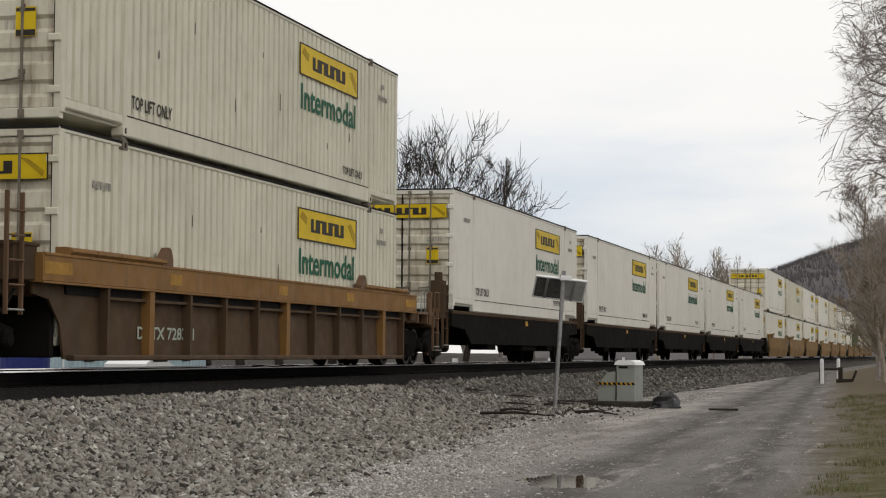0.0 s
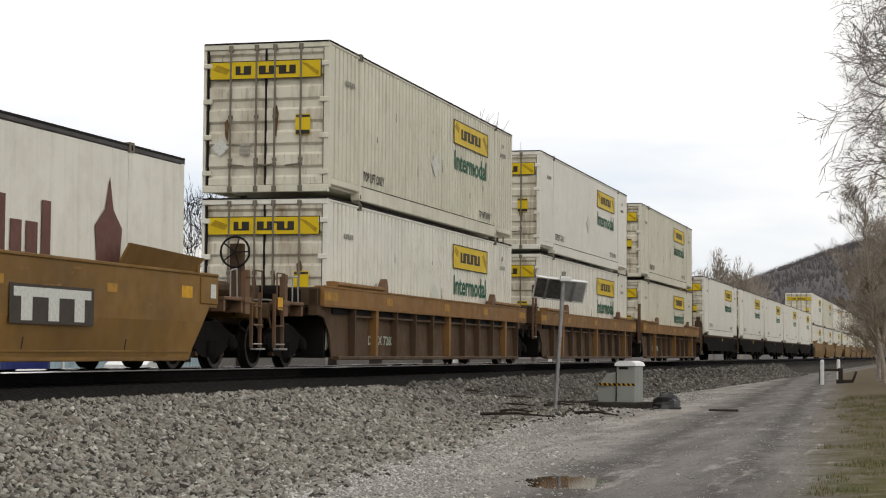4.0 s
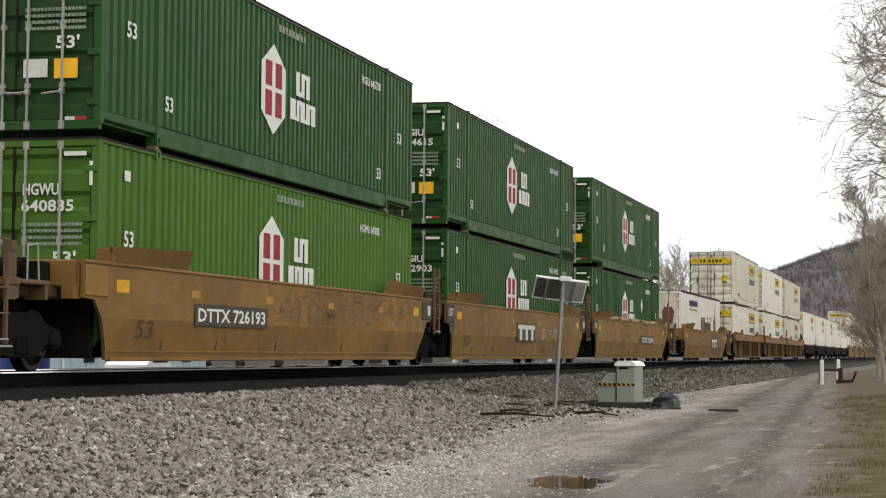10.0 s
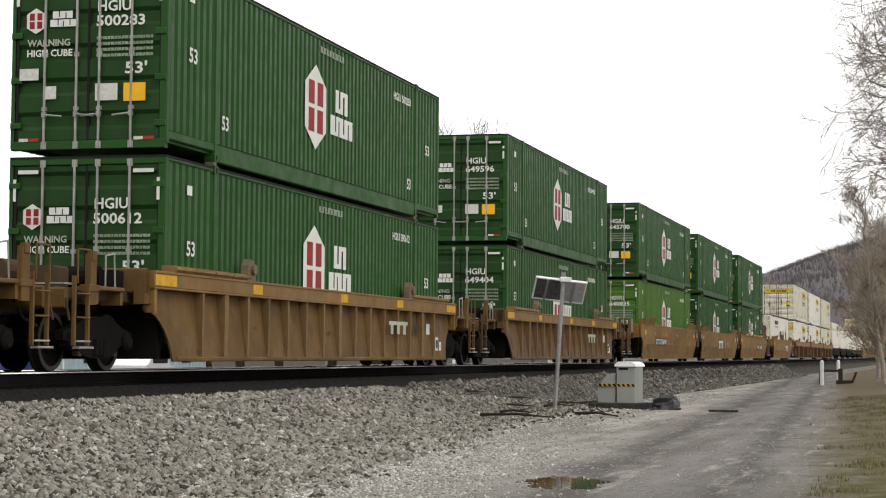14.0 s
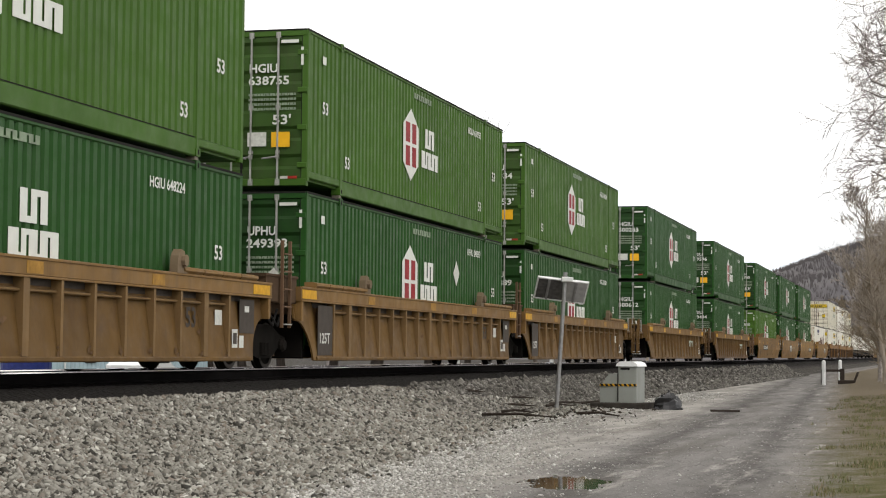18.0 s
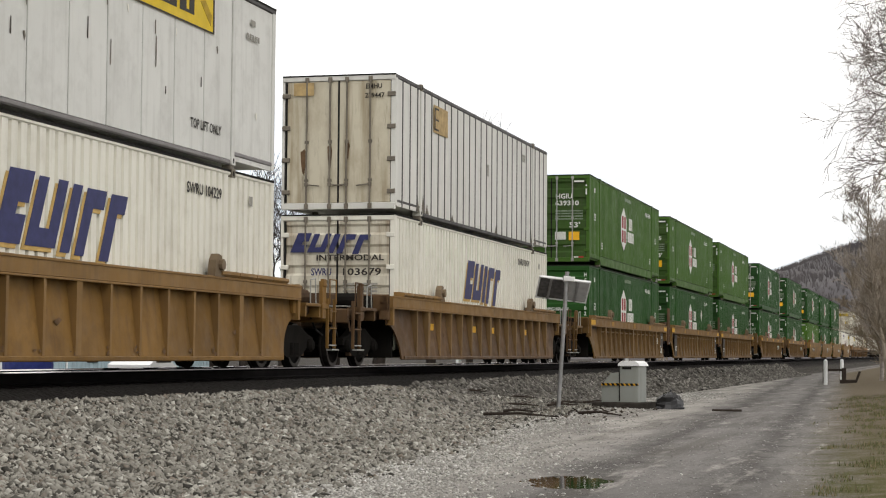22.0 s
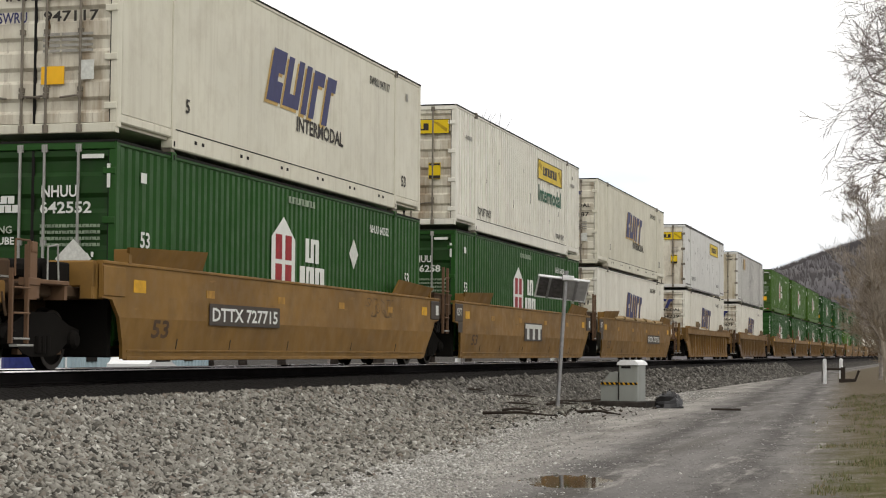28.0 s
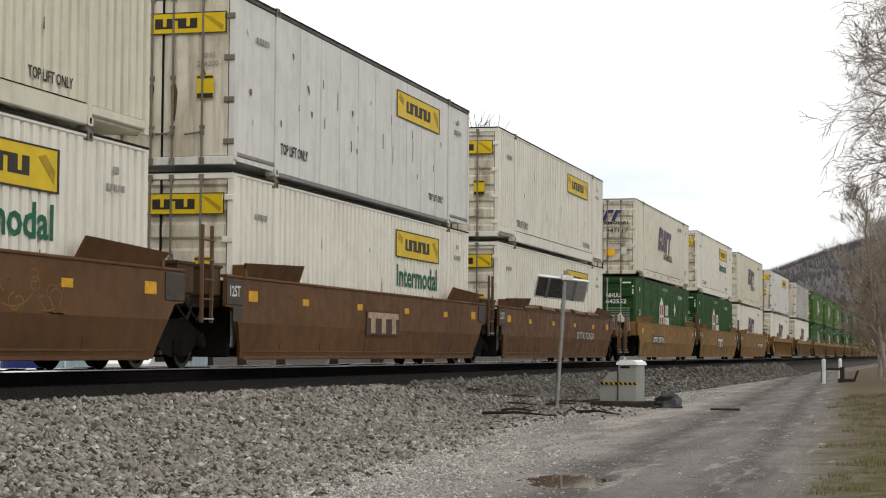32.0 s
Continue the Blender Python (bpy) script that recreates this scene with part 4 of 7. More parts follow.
def car_end(car, sy, own, coupled, wheel=False, detail=True):
    """One end of a well car: platform over the truck, bulkhead, and steps, rails and coupler where it is coupled."""
    reach = 3.25 if coupled else 1.50
    mat = END
    part("end_platform", mesh(("platform", coupled), mat, lambda: Geo().box(-1.15, 1.15, 0, reach, 0.98, 1.16, 0.03).box(-0.34, 0.34, 0, reach + 0.1, 0.78, 0.99, 0.03)), car, (0, sy * 8.1, 0), (0, 0, 0 if sy > 0 else 180))
    part("bulkhead", mesh("bulkhead", TRUCK, lambda: Geo().box(-1.29, 1.29, -0.10, 0.02, 0.18, 1.44, 0.02)), car, (0, sy * 8.25, 0), (0, 0, 0 if sy > 0 else 180))
    if not detail:
        return
    if coupled:
        ye = sy * (8.1 + reach)
        turn = (0, 0, 0 if sy > 0 else 180)
        tan = own if own in RIB_PAINTS else LADDER
        part("end_sill", mesh("end_sill", own, lambda: Geo().box(-1.3, 1.3, -0.06, 0.06, 0.86, 1.14, 0.02)), car, (0, ye, 0))
        part("coupler", mesh("coupler", TRUCK, lambda: Geo().box(-0.1, 0.1, -0.5, 0.28, 0.72, 0.94, 0.02).box(-0.2, 0.16, 0.15, 0.42, 0.68, 0.98, 0.04)), car, (0, ye, 0), turn)
        part("air_hose", mesh("hose", DARK, lambda: Geo().rod((0.3, 0, 0.8), (0.34, 0.25, 0.55), 0.028, 6).rod((0.34, 0.25, 0.55), (0.2, 0.55, 0.5), 0.028, 6)), car, (0, ye, 0), turn)
        for x in (1.38, -1.38):
            ladder(car, x, ye - sy * 0.28, 0.36, 1.30, tan, 3)
            part("grab_iron", mesh("grab_iron", tan, lambda: Geo().rod((0, -0.19, 1.2), (0, -0.19, 1.66), 0.014, 6).rod((0, 0.19, 1.2), (0, 0.19, 1.66), 0.014, 6).rod((0, -0.19, 1.66), (0, 0.19, 1.66), 0.014, 6)), car, (x + 0.04, ye - sy * 0.28, 0))
        part("corner_plate", mesh("corner_plate", tan, lambda: Geo().box(-0.06, 0.02, -0.11, 0.11, 0.92, 1.62, 0.012).box(-0.10, 0.035, -0.17, 0.17, 1.10, 1.20, 0.01).box(-0.04, 0.034, -0.07, 0.07, 1.52, 1.66, 0.01)), car, (1.36, ye - sy * 0.66, 0), label="rusty brown corner plate")
        part("stirrup_step", mesh("stirrup", GALV, lambda: Geo().box(-0.05, 0.06, -0.22, 0.22, 0.32, 0.35, 0.006)), car, (1.42, ye - sy * 0.28, 0), label="pale worn step")
        part("side_step", mesh("side_step", tan, lambda: Geo().box(-0.30, 0.05, -0.46, 0.46, 1.13, 1.19, 0.012).box(-0.28, 0.03, -0.44, -0.36, 0.94, 1.13).box(-0.28, 0.03, 0.36, 0.44, 0.94, 1.13)), car, (1.32, ye - sy * 1.25, 0))
        part("grab_hoop", mesh("grab_hoop", GALV, lambda: Geo().rod((0, -0.12, 1.19), (0, -0.12, 1.62), 0.013, 6).rod((0, -0.12, 1.62), (0, 0.16, 1.66), 0.013, 6).rod((0, 0.16, 1.66), (0, 0.2, 1.19), 0.013, 6)), car, (1.34, ye - sy * 1.25, 0), label="pale bent grab hoop")
        part("well_end_wall", mesh(("well_end_wall", own.name), own, lambda: Geo().box(-1.45, 1.45, -0.05, 0.05, 1.14, 1.50, 0.02).box(-1.45, -1.25, -0.3, 0.05, 0.98, 1.46, 0.02).box(1.25, 1.46, -0.30, 0.05, 0.98, 1.46, 0.02)), car, (0, sy * 9.05, 0), turn)
        part("cross_tread", mesh("cross_tread", GALV, lambda: Geo().box(-1.2, 1.2, -0.16, 0.16, 1.19, 1.215)), car, (0, ye - sy * 0.30, 0))
        part("air_reservoir", mesh("reservoir", TRUCK, lambda: Geo().rod((-0.7, 0, 1.36), (0.85, 0, 1.36), 0.16, 12).box(0.9, 1.15, -0.15, 0.15, 1.18, 1.46, 0.02)), car, (0, ye - sy * 2.0, 0))
        if wheel:
            side_patch("yellow_mark", car, YELLOW_TAPE, 1.416, ye - sy * 0.28 - 0.13, ye - sy * 0.28 + 0.13, 1.02, 1.24)
        part("cable_loop", mesh("cable_loop", DARK, lambda: Geo().rod((0.9, -0.1, 1.0), (0.95, 0.1, 0.72), 0.02, 6).rod((0.95, 0.1, 0.72), (0.95, 0.5, 0.62), 0.02, 6)), car, (0, ye, 0), turn)
        part("uncoupling_lever", mesh("lever", mat, lambda: Geo().rod((0.2, 0, 0.95), (1.3, 0.05, 1.0), 0.018, 6).rod((1.3, 0.05, 1.0), (1.34, 0.1, 0.7), 0.018, 6)), car, (0, ye + sy * 0.08, 0), (0, 0, 0))
        part("brake_cylinder", mesh("cyl", mat, lambda: Geo().rod((-0.3, -0.4, 1.42), (-0.3, 0.5, 1.42), 0.18, 12).box(0.1, 0.5, -0.2, 0.25, 1.18, 1.5, 0.03)), car, (0, sy * 9.9, 0))
        if wheel:
            bw = part("brake_wheel", mesh("brake_wheel", DARK, lambda: Geo().lathe([(-0.02, 0.27), (0.0, 0.29), (0.02, 0.27), (0.0, 0.25), (-0.02, 0.27)], 1, 20)), car, (0.55, ye - sy * 0.30, 2.05))
            for i in range(5):
                a = i * 72
                part("spoke", mesh("spoke", DARK, lambda: Geo().rod((0, 0, 0), (0.27, 0, 0), 0.014, 5)), bw, (0, 0, 0), (0, a, 0))
            part("brake_stand", mesh("brake_stand", mat, lambda: Geo().box(-0.12, 0.12, -0.08, 0.08, 1.1, 2.2, 0.02)), car, (0.55, ye - sy * 0.42, 0))
    else:
        if sy < 0:
            ladder(car, 1.46, -9.62, 0.72, 2.25, LADDER, 5, 0.40)
        part("end_box", mesh("end_box", END, lambda: Geo().box(-0.30, 0.05, -0.30, 0.34, 1.16, 1.62, 0.02).box(-0.30, 0.07, -0.34, 0.38, 1.60, 1.65, 0.01)), car, (1.36, sy * 9.25, 0))
        part("hose_bundle", mesh("hose_bundle", DARK, lambda: Geo().rod((1.2, -0.4, 1.1), (1.3, 0.0, 0.75), 0.022, 6).rod((1.3, 0.0, 0.75), (1.2, 0.5, 1.05), 0.022, 6)), car, (0, sy * 9.6, 0))


CHORD_STEP = 1.49
RIB_PAINTS = (OCHRE_RIB, OCHRE_WORN, OCHRE_BRIGHT, OCHRE_DIM)


def on_plate(z):
    """How far out the leaning side plate of a ribbed car lies at that height."""
    return XS - 0.168 + 0.135 * (1.23 - z)


def ribbed_side(car, mat, ch, front, rear, chord, far, ledge):
    """Both sides of a ribbed car: a deep top chord over a plate that leans out towards its foot, with upright ribs."""
    top, base = (1.53, 1.15) if chord else (1.47, 1.22)
    arch = [(-9.02 + 0.88 * math.cos(math.radians(a)), 0.10 + 0.80 * math.sin(math.radians(a))) for a in range(4, 90, 12)]
    plate = arch[::-1] + [(-y, z) for y, z in arch] + [(8.95, 1.23), (-8.95, 1.23)] if not chord else [(-8.05, 0.16), (8.05, 0.16), (8.15, 0.62), (8.45, 0.94), (8.90, 1.0), (8.90, 1.23), (-8.90, 1.23), (-8.90, 1.0), (-8.45, 0.94), (-8.15, 0.62)]
    lean = 0.04 if chord else 0.135
    step = CHORD_STEP if chord else 1.0
    shift = 0.52 if chord else 0.0
    n = int(7.9 / step)

    def plate_mesh():
        g = Geo().extrude(plate, 0, -0.205, -0.17)
        g.v = [(x + lean * (1.23 - z), y, z) for x, y, z in g.v]
        return g

    def rib_mesh(g, y, wide):
        return g.extrude([(-0.18, 0.20), (-0.012, 0.22), (-0.005, 1.21), (-0.18, 1.23)], 1, y - wide, y + wide)

    def away():
        return Geo().extrude([(a, top if b == 1.23 else b) for a, b in plate], 0, -0.205, -0.03)

    part("far_side", mesh(("rib_far", bool(chord)), mat, away), car, (-XS, 0, 0), (0, 0, 180))
    part("top_chord", mesh(("chord", top), ch, lambda: Geo().box(-0.21, 0.0, -8.95, 8.95, base, top, 0.025)), car, (XS, 0, 0))
    part("chord_flange", mesh(("flange", top), ch, lambda: Geo().box(-0.02, 0.014, -8.93, 8.93, top - 0.035, top + 0.004, 0.006).box(-0.05, 0.008, -8.93, 8.93, base - 0.015, base + 0.015, 0.006)), car, (XS, 0, 0))
    part("side_plate", mesh(("rib_plate", bool(chord)), mat, plate_mesh), car, (XS, 0, 0))
    part("bottom_sill", mesh("rib_sill", mat, lambda: Geo().box(-0.12, -0.003, -8.0, 8.0, 0.14, 0.215, 0.015)), car, (XS, 0, 0))
    for k in range(-n, n + 1):
        wide = 0.085 if (k % (4 if chord else 6) == 0) else 0.036
        part("rib", mesh(("rib", wide), (ch if wide > 0.05 else mat) if chord else ch if mat is OCHRE_BRIGHT else RIB_FACE, lambda: rib_mesh(Geo(), 0.0, wide)), car, (XS, k * step + shift, 0))
    if chord:
        for k in range(-n, n):
            part("upper_strap", mesh("strap", mat, lambda: Geo().box(-0.175, -0.06, -CHORD_STEP / 2 + 0.05, CHORD_STEP / 2 - 0.05, 0.98, 1.02)), car, (XS, (k + 0.5) * CHORD_STEP + shift, 0))
        # dark strip that stands in for the shadow under the chord
        part("chord_recess", mesh("chord_shade_low", DARK, lambda: Geo().box(-0.175, -0.13, -8.0, 8.0, 1.02, 1.15)), car, (XS, 0, 0))
    else:
        if ledge:
            for k in range(-n, n):
                part("ledge", mesh("ledge", RIB_FACE, lambda: Geo().extrude([(-0.16, 1.03), (-0.075, 1.03), (-0.06, 1.045), (-0.06, 1.065), (-0.16, 1.09)], 1, -0.455, 0.455)), car, (XS, k + 0.5, 0))
            # dark strip over the ledges: the chord's shade, given as colour
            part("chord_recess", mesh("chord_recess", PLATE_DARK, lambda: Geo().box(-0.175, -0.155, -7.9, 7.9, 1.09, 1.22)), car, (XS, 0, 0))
        for sy in (1, -1):
            part("end_post", mesh("end_post", ch, lambda: Geo().box(-0.18, -0.004, -0.05, 0.05, 0.86, 1.225, 0.01)), car, (XS, sy * 8.86, 0))

        def spots():
            rng = random.Random(12)
            g = Geo()
            for k in range(-n, n + 1):
                for q in range(3):
                    y, z, a, b = k - 0.09 + rng.gauss(0, 0.05), 0.24 + rng.random() * 0.10, rng.uniform(0.02, 0.07), rng.uniform(0.015, 0.05)
                    x = on_plate(z - b) - XS + 0.012
                    g.add([(x, y - a, z), (x, y, z - b), (x, y + a, z + b * 0.3), (x, y + a * 0.2, z + b)], [(0, 1, 2, 3)])
            for q in range(5):
                y, z, a, b = rng.uniform(-7, 7), rng.uniform(0.3, 0.9), rng.uniform(0.06, 0.14), rng.uniform(0.04, 0.09)
                x = on_plate(z - b) - XS + 0.012
                g.add([(x, y - a, z), (x, y, z - b), (x, y + a, z + b * 0.5), (x, y + a * 0.2, z + b)], [(0, 1, 2, 3)])
            return g

        if not far:
            tagged(part("rust_spots", mesh("rust_spots", RUST_RUN, spots), car, (XS, 0, 0), label="rusty chips at the feet of the ribs"), kind="stuff")
    for sy in (1, -1):
        for k in range(4):
            part("guide_rail", mesh("guide", ch, lambda: Geo().extrude([(-0.20, 0.0), (0.0, 0.0), (0.05, 0.05), (0.045, 0.09), (-0.05, 0.115), (-0.20, 0.115)], 1, -0.385, 0.385)), car, (XS - 0.01, sy * 6.6 + (k - 1.5) * 0.80, top - 0.005))
        if not far:
            if chord:
                part("box_guide", mesh("box_lug", LADDER, lambda: Geo().extrude([(-0.20, 0.0), (0.20, 0.0), (0.19, 0.12), (0.12, 0.25), (0.04, 0.28), (-0.05, 0.20), (-0.19, 0.08)], 0, -0.10, 0.03)), car, (XS - 0.01, sy * 4.95, top), label="rusty brown guide lug")
            else:
                part("box_guide", mesh("box_guide", GUIDE_TAN, lambda: Geo().extrude([(-0.20, 0.0), (0.20, 0.0), (0.18, 0.12), (0.10, 0.20), (0.08, 0.33), (-0.06, 0.36), (-0.16, 0.26), (-0.19, 0.12)], 0, -0.10, 0.03).rod((0.02, 0.02, 0.19), (0.09, 0.02, 0.19), 0.09, 8)), car, (XS - 0.01, sy * 4.95, top), label="dusty tan guide lug")
    if far:
        return
    if not chord:
        if rear != "c":
            side_patch("end_plate", car, PLATE_DARK, on_plate(0.24) + 0.002, -7.92, -7.05, 0.24, 1.16, "dark end plate with white weight mark")
            side_text("125T", car, on_plate(0.24) + 0.008, -7.80, 0.46, 0.60, 0.20, STICKER)
        if front != "c":
            side_patch("end_plate", car, PLATE_DARK, on_plate(0.60) + 0.002, 7.62, 8.30, 0.60, 1.16, "dark end plate")
            side_patch("data_plate", car, STICKER, on_plate(0.60) + 0.007, 7.85, 8.05, 0.95, 1.05)
        if mat is OCHRE_BRIGHT:
            return
        if mat is OCHRE_DIM:
            for yy in (-5.5, -1.45, 0.55, 4.5):
                side_patch("yellow_mark", car, YELLOW_TAPE, on_plate(0.80) + 0.004, yy - 0.2, yy + 0.2, 0.80, 0.95)
            return
        side_text("53", car, on_plate(0.66) + 0.004, 5.36, 0.66, 0.40, 0.32, PLATE_DARK)
        side_patch("data_plate", car, STICKER, on_plate(0.72), 6.58, 6.88, 0.72, 0.96)
        side_patch("data_plate", car, STICKER, on_plate(0.36), 7.22, 7.46, 0.36, 0.66)
        side_patch("data_plate", car, PLATE_DARK, on_plate(0.36) + 0.005, 7.26, 7.42, 0.42, 0.60)
        side_patch("data_plate", car, STICKER, on_plate(0.36), 7.54, 7.74, 0.36, 0.56)
    for yy, ww in ((-8.5, 0.8), (-4.6, 0.45), (0.2, 0.45), (4.1, 0.45), (8.45, 0.8)):
        side_patch("yellow_mark", car, YELLOW_FADED if chord or (ledge and abs(yy) < 8) else YELLOW_TAPE, XS + 0.001, yy - ww / 2, yy + ww / 2, 1.26, 1.42)


def smooth_side(car, mat, ch, front, rear, covers, far):
    """Both sides of a smooth car: an upright upper plate, and a lower one that leans in under the crease."""
    crease = 0.74
    upper = [(-8.38, crease), (8.38, crease), (8.62, 0.98), (8.95, 1.0), (8.95, 1.49), (-8.95, 1.49), (-8.95, 1.0), (-8.62, 0.98)]
    lower = [(-8.04, 0.16), (8.04, 0.16), (8.12, 0.36), (8.38, crease), (-8.38, crease), (-8.12, 0.36)]

    def lower_mesh():
        g = Geo().extrude(lower, 0, -0.05, 0.0)
        g.v = [(x - 0.17 * (crease - z), y, z) for x, y, z in g.v]
        return g

    def away():
        return Geo().extrude(lower[:4] + upper[2:] + lower[4:], 0, -0.06, 0.0)

    part("far_side", mesh("smooth_far", mat, away), car, (-XS, 0, 0), (0, 0, 180))
    part("side_plate", mesh("smooth_upper", mat, lambda: Geo().extrude(upper, 0, -0.05, 0.0)), car, (XS, 0, 0))
    part("lower_plate", mesh("smooth_lower", mat, lower_mesh), car, (XS, 0, 0))
    part("bottom_sill", mesh("smooth_sill", ch, lambda: Geo().box(-0.16, -0.088, -7.9, 7.9, 0.14, 0.20, 0.01)), car, (XS, 0, 0))
    part("bottom_lip", mesh("smooth_lip", ch, lambda: Geo().extrude([(-0.10, 0.255), (-0.072, 0.262), (-0.068, 0.285), (-0.09, 0.30)], 1, -7.95, 7.95)), car, (XS, 0, 0))
    part("top_lip", mesh("top_lip", mat, lambda: Geo().box(-0.10, 0.02, -8.95, 8.95, 1.46, 1.51, 0.012)), car, (XS, 0, 0))
    for sy in (1, -1):
        def flare():
            """A guide over the well's end, leaning outwards."""
            ring = [(-1.42, 0.0), (1.30, 0.0), (1.50, 0.22), (-1.34, 0.30)]
            g = Geo().extrude([(a * sy, b) for a, b in ring][::sy], 0, -0.06, -0.02)
            g.v = [(x + 0.42 * z, y, z) for x, y, z in g.v]
            return g
        part("end_flare", mesh(("flare", sy), mat, flare), car, (XS, sy * 6.72, 1.50))
        part("flare_cap", mesh("flare_cap", mat, lambda: Geo().box(-0.20, 0.03, -0.05, 0.05, 0.0, 0.20, 0.01)), car, (XS, sy * 8.10, 1.50))
        part("end_gusset", mesh("gusset", PLATE_DARK if (sy < 0 and rear == "s") or (sy > 0 and front != "c") else mat, lambda: Geo().box(-0.03, 0.03, -0.36, 0.36, 1.02, 1.44, 0.015)), car, (XS - 0.012, sy * 8.58, 0))
        if sy < 0 and not far and rear == "s":
            side_text("125T", car, XS + 0.021, -8.80, 1.16, 0.46, 0.18, STICKER)
            side_patch("end_plate", car, PLATE_DARK, XS + 0.002, -8.62, -8.20, 0.76, 1.03, "dark grimy end plate")
    if covers:
        for k, yy in enumerate((-4.9, -2.5, 0.0, 2.5, 4.9)):
            tilt = (1.2, -0.8, 0.5, -1.4, 0.9)[k]
            part("edge_cover", mesh("cover", TAN_PAD if mat is OCHRE else mat, lambda: Geo().extrude([(-0.14, 0.0), (0.03, -0.02), (0.045, 0.03), (0.0, 0.10), (-0.06, 0.12), (-0.14, 0.12)], 1, -0.95, 0.95)), car, (XS, yy, 1.515), (tilt, 0, 0))
            # added dark block for the wedge of shadow between two covers
            part("cover_gap", mesh("cover_gap", DARK, lambda: Geo().box(-0.14, 0.02, -0.14, 0.14, 0.0, 0.05, 0.01)), car, (XS, yy + 1.12, 1.505))
    if not far:
        for yy in (-7.7, -5.0, -1.7, 1.7, 5.0, 7.7):
            near = abs(yy) > 7
            side_patch("yellow_mark", car, YELLOW_TAPE if near or mat is BROWN else YELLOW_FADED, XS + 0.001, yy - (0.21 if near else 0.17), yy + (0.21 if near else 0.17), 1.10, 1.28 if near else 1.22)
        for yy in (-6.2, -4.0, -1.2, 2.5, 5.6):
            seam = part("weld_seam", boxmesh("weld_seam", PLATE_DARK, 0, 0.006, -0.012, 0.012, 0, 0.16), car, (XS - 0.072, yy, 0.30))
            seam.rotation_euler = (0, math.atan(0.17), 0)

        def scuffs():
            rng = random.Random(31)
            g = Geo()
            for k in range(46):
                y, z, a, b = rng.uniform(-8, 8), rng.uniform(0.80, 1.42), rng.uniform(0.03, 0.22), rng.uniform(0.006, 0.03)
                g.add([(0, y - a, z), (0, y - a * 0.4, z - b), (0, y + a, z - b * 0.2), (0, y + a * 0.3, z + b)], [(0, 1, 2, 3)])
            return g

        tagged(part("scuffed_paint", mesh("scuffs", TAN_SCUFF if mat is OCHRE else RUST_RUN, scuffs), car, (XS + 0.003, 0, 0), label="pale scuffed paint"), kind="stuff")


def well_car(style, mat, front, rear, title="", logo="", number_at=0, brake=0, chord=None, covers=False, far=False, side_no="", ledge=False):
    """A well car's unit, its middle over the rail head at the origin. front, rear: 'c' coupled, 'a' joined to the next unit, 's' sharing the next unit's truck."""
    body_word = {"smooth": "smooth-sided", "rib": "ribbed"}[style]
    colour = "brown" if mat in (BROWN, BROWN_RIB) else "ochre-yellow"
    car = thing("well_car", f"{colour} {body_word} steel well car, grimy, carrying containers on the rails", "rail car", "well cars of the train")
    ch = chord or (OCHRE_CHORD if mat in RIB_PAINTS else mat)
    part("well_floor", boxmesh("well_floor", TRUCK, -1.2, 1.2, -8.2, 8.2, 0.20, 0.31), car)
    if style == "rib":
        ribbed_side(car, mat, ch, front, rear, chord, far, ledge)
    else:
        smooth_side(car, mat, ch, front, rear, covers, far)
    for sy, kind in ((1, front), (-1, rear)):
        car_end(car, sy, mat, kind == "c", wheel=(brake == sy), detail=not far)
        if kind in ("c", "a"):
            truck(car, sy * (9.83 if kind == "c" else 9.78))
    xs = XS + 0.003
    if title and not far:
        if style == "smooth":
            y0 = number_at
            side_patch("number_plate", car, PLATE_DARK if mat is OCHRE else BROWN_RIB, xs + 0.012, y0 - 0.12, y0 + 3.12, 0.68, 1.02, "dark plate with white number")
            side_text(title, car, xs + 0.019, y0, 0.74, 3.0, 0.22, WHITE_INK if mat is OCHRE else FADED_INK)
        else:
            side_text(title, car, XS - 0.125 if chord else on_plate(0.62), number_at, 0.44 if chord else 0.62, 2.15, 0.19, FADED_INK)
    if logo and not far:
        y0 = float(logo)
        if mat in (OCHRE, BROWN):
            side_patch("logo_plate", car, PLATE_DARK if mat is OCHRE else BROWN_PLATE, xs + 0.012, y0 - 0.1, y0 + 2.3, 0.62, 1.12, "dark plate with white shapes")
        tee = [(0.2, 0.66), (0.5, 0.66), (0.5, 0.96), (0.95, 0.96), (0.95, 0.66), (1.25, 0.66), (1.25, 0.96), (1.7, 0.96), (1.7, 0.66), (2.0, 0.66), (2.0, 0.96), (2.2, 0.96), (2.2, 1.08), (0.0, 1.08), (0.0, 0.96), (0.2, 0.96)]
        shape = side_shape("logo_shape", "three_bars", car, {OCHRE: STICKER, BROWN: TAN_WORN}.get(mat, FADED_INK), xs + 0.018, [tee])
        shape.location.y = y0
        if style == "rib":
            shape.scale, shape.location.z = (1, 0.64, 0.64), 0.27
    if side_no and not far:
        number = side_text(side_no, car, XS - 0.17 * (0.74 - 0.46) + 0.005, -7.2, 0.46, 0.62, 0.27, WORN_INK)
        number.rotation_euler[0] = radians(90) + math.atan(0.17)
        side_patch("data_plate", car, STICKER, XS + 0.019, 8.62, 8.84, 1.12, 1.34)
    return car


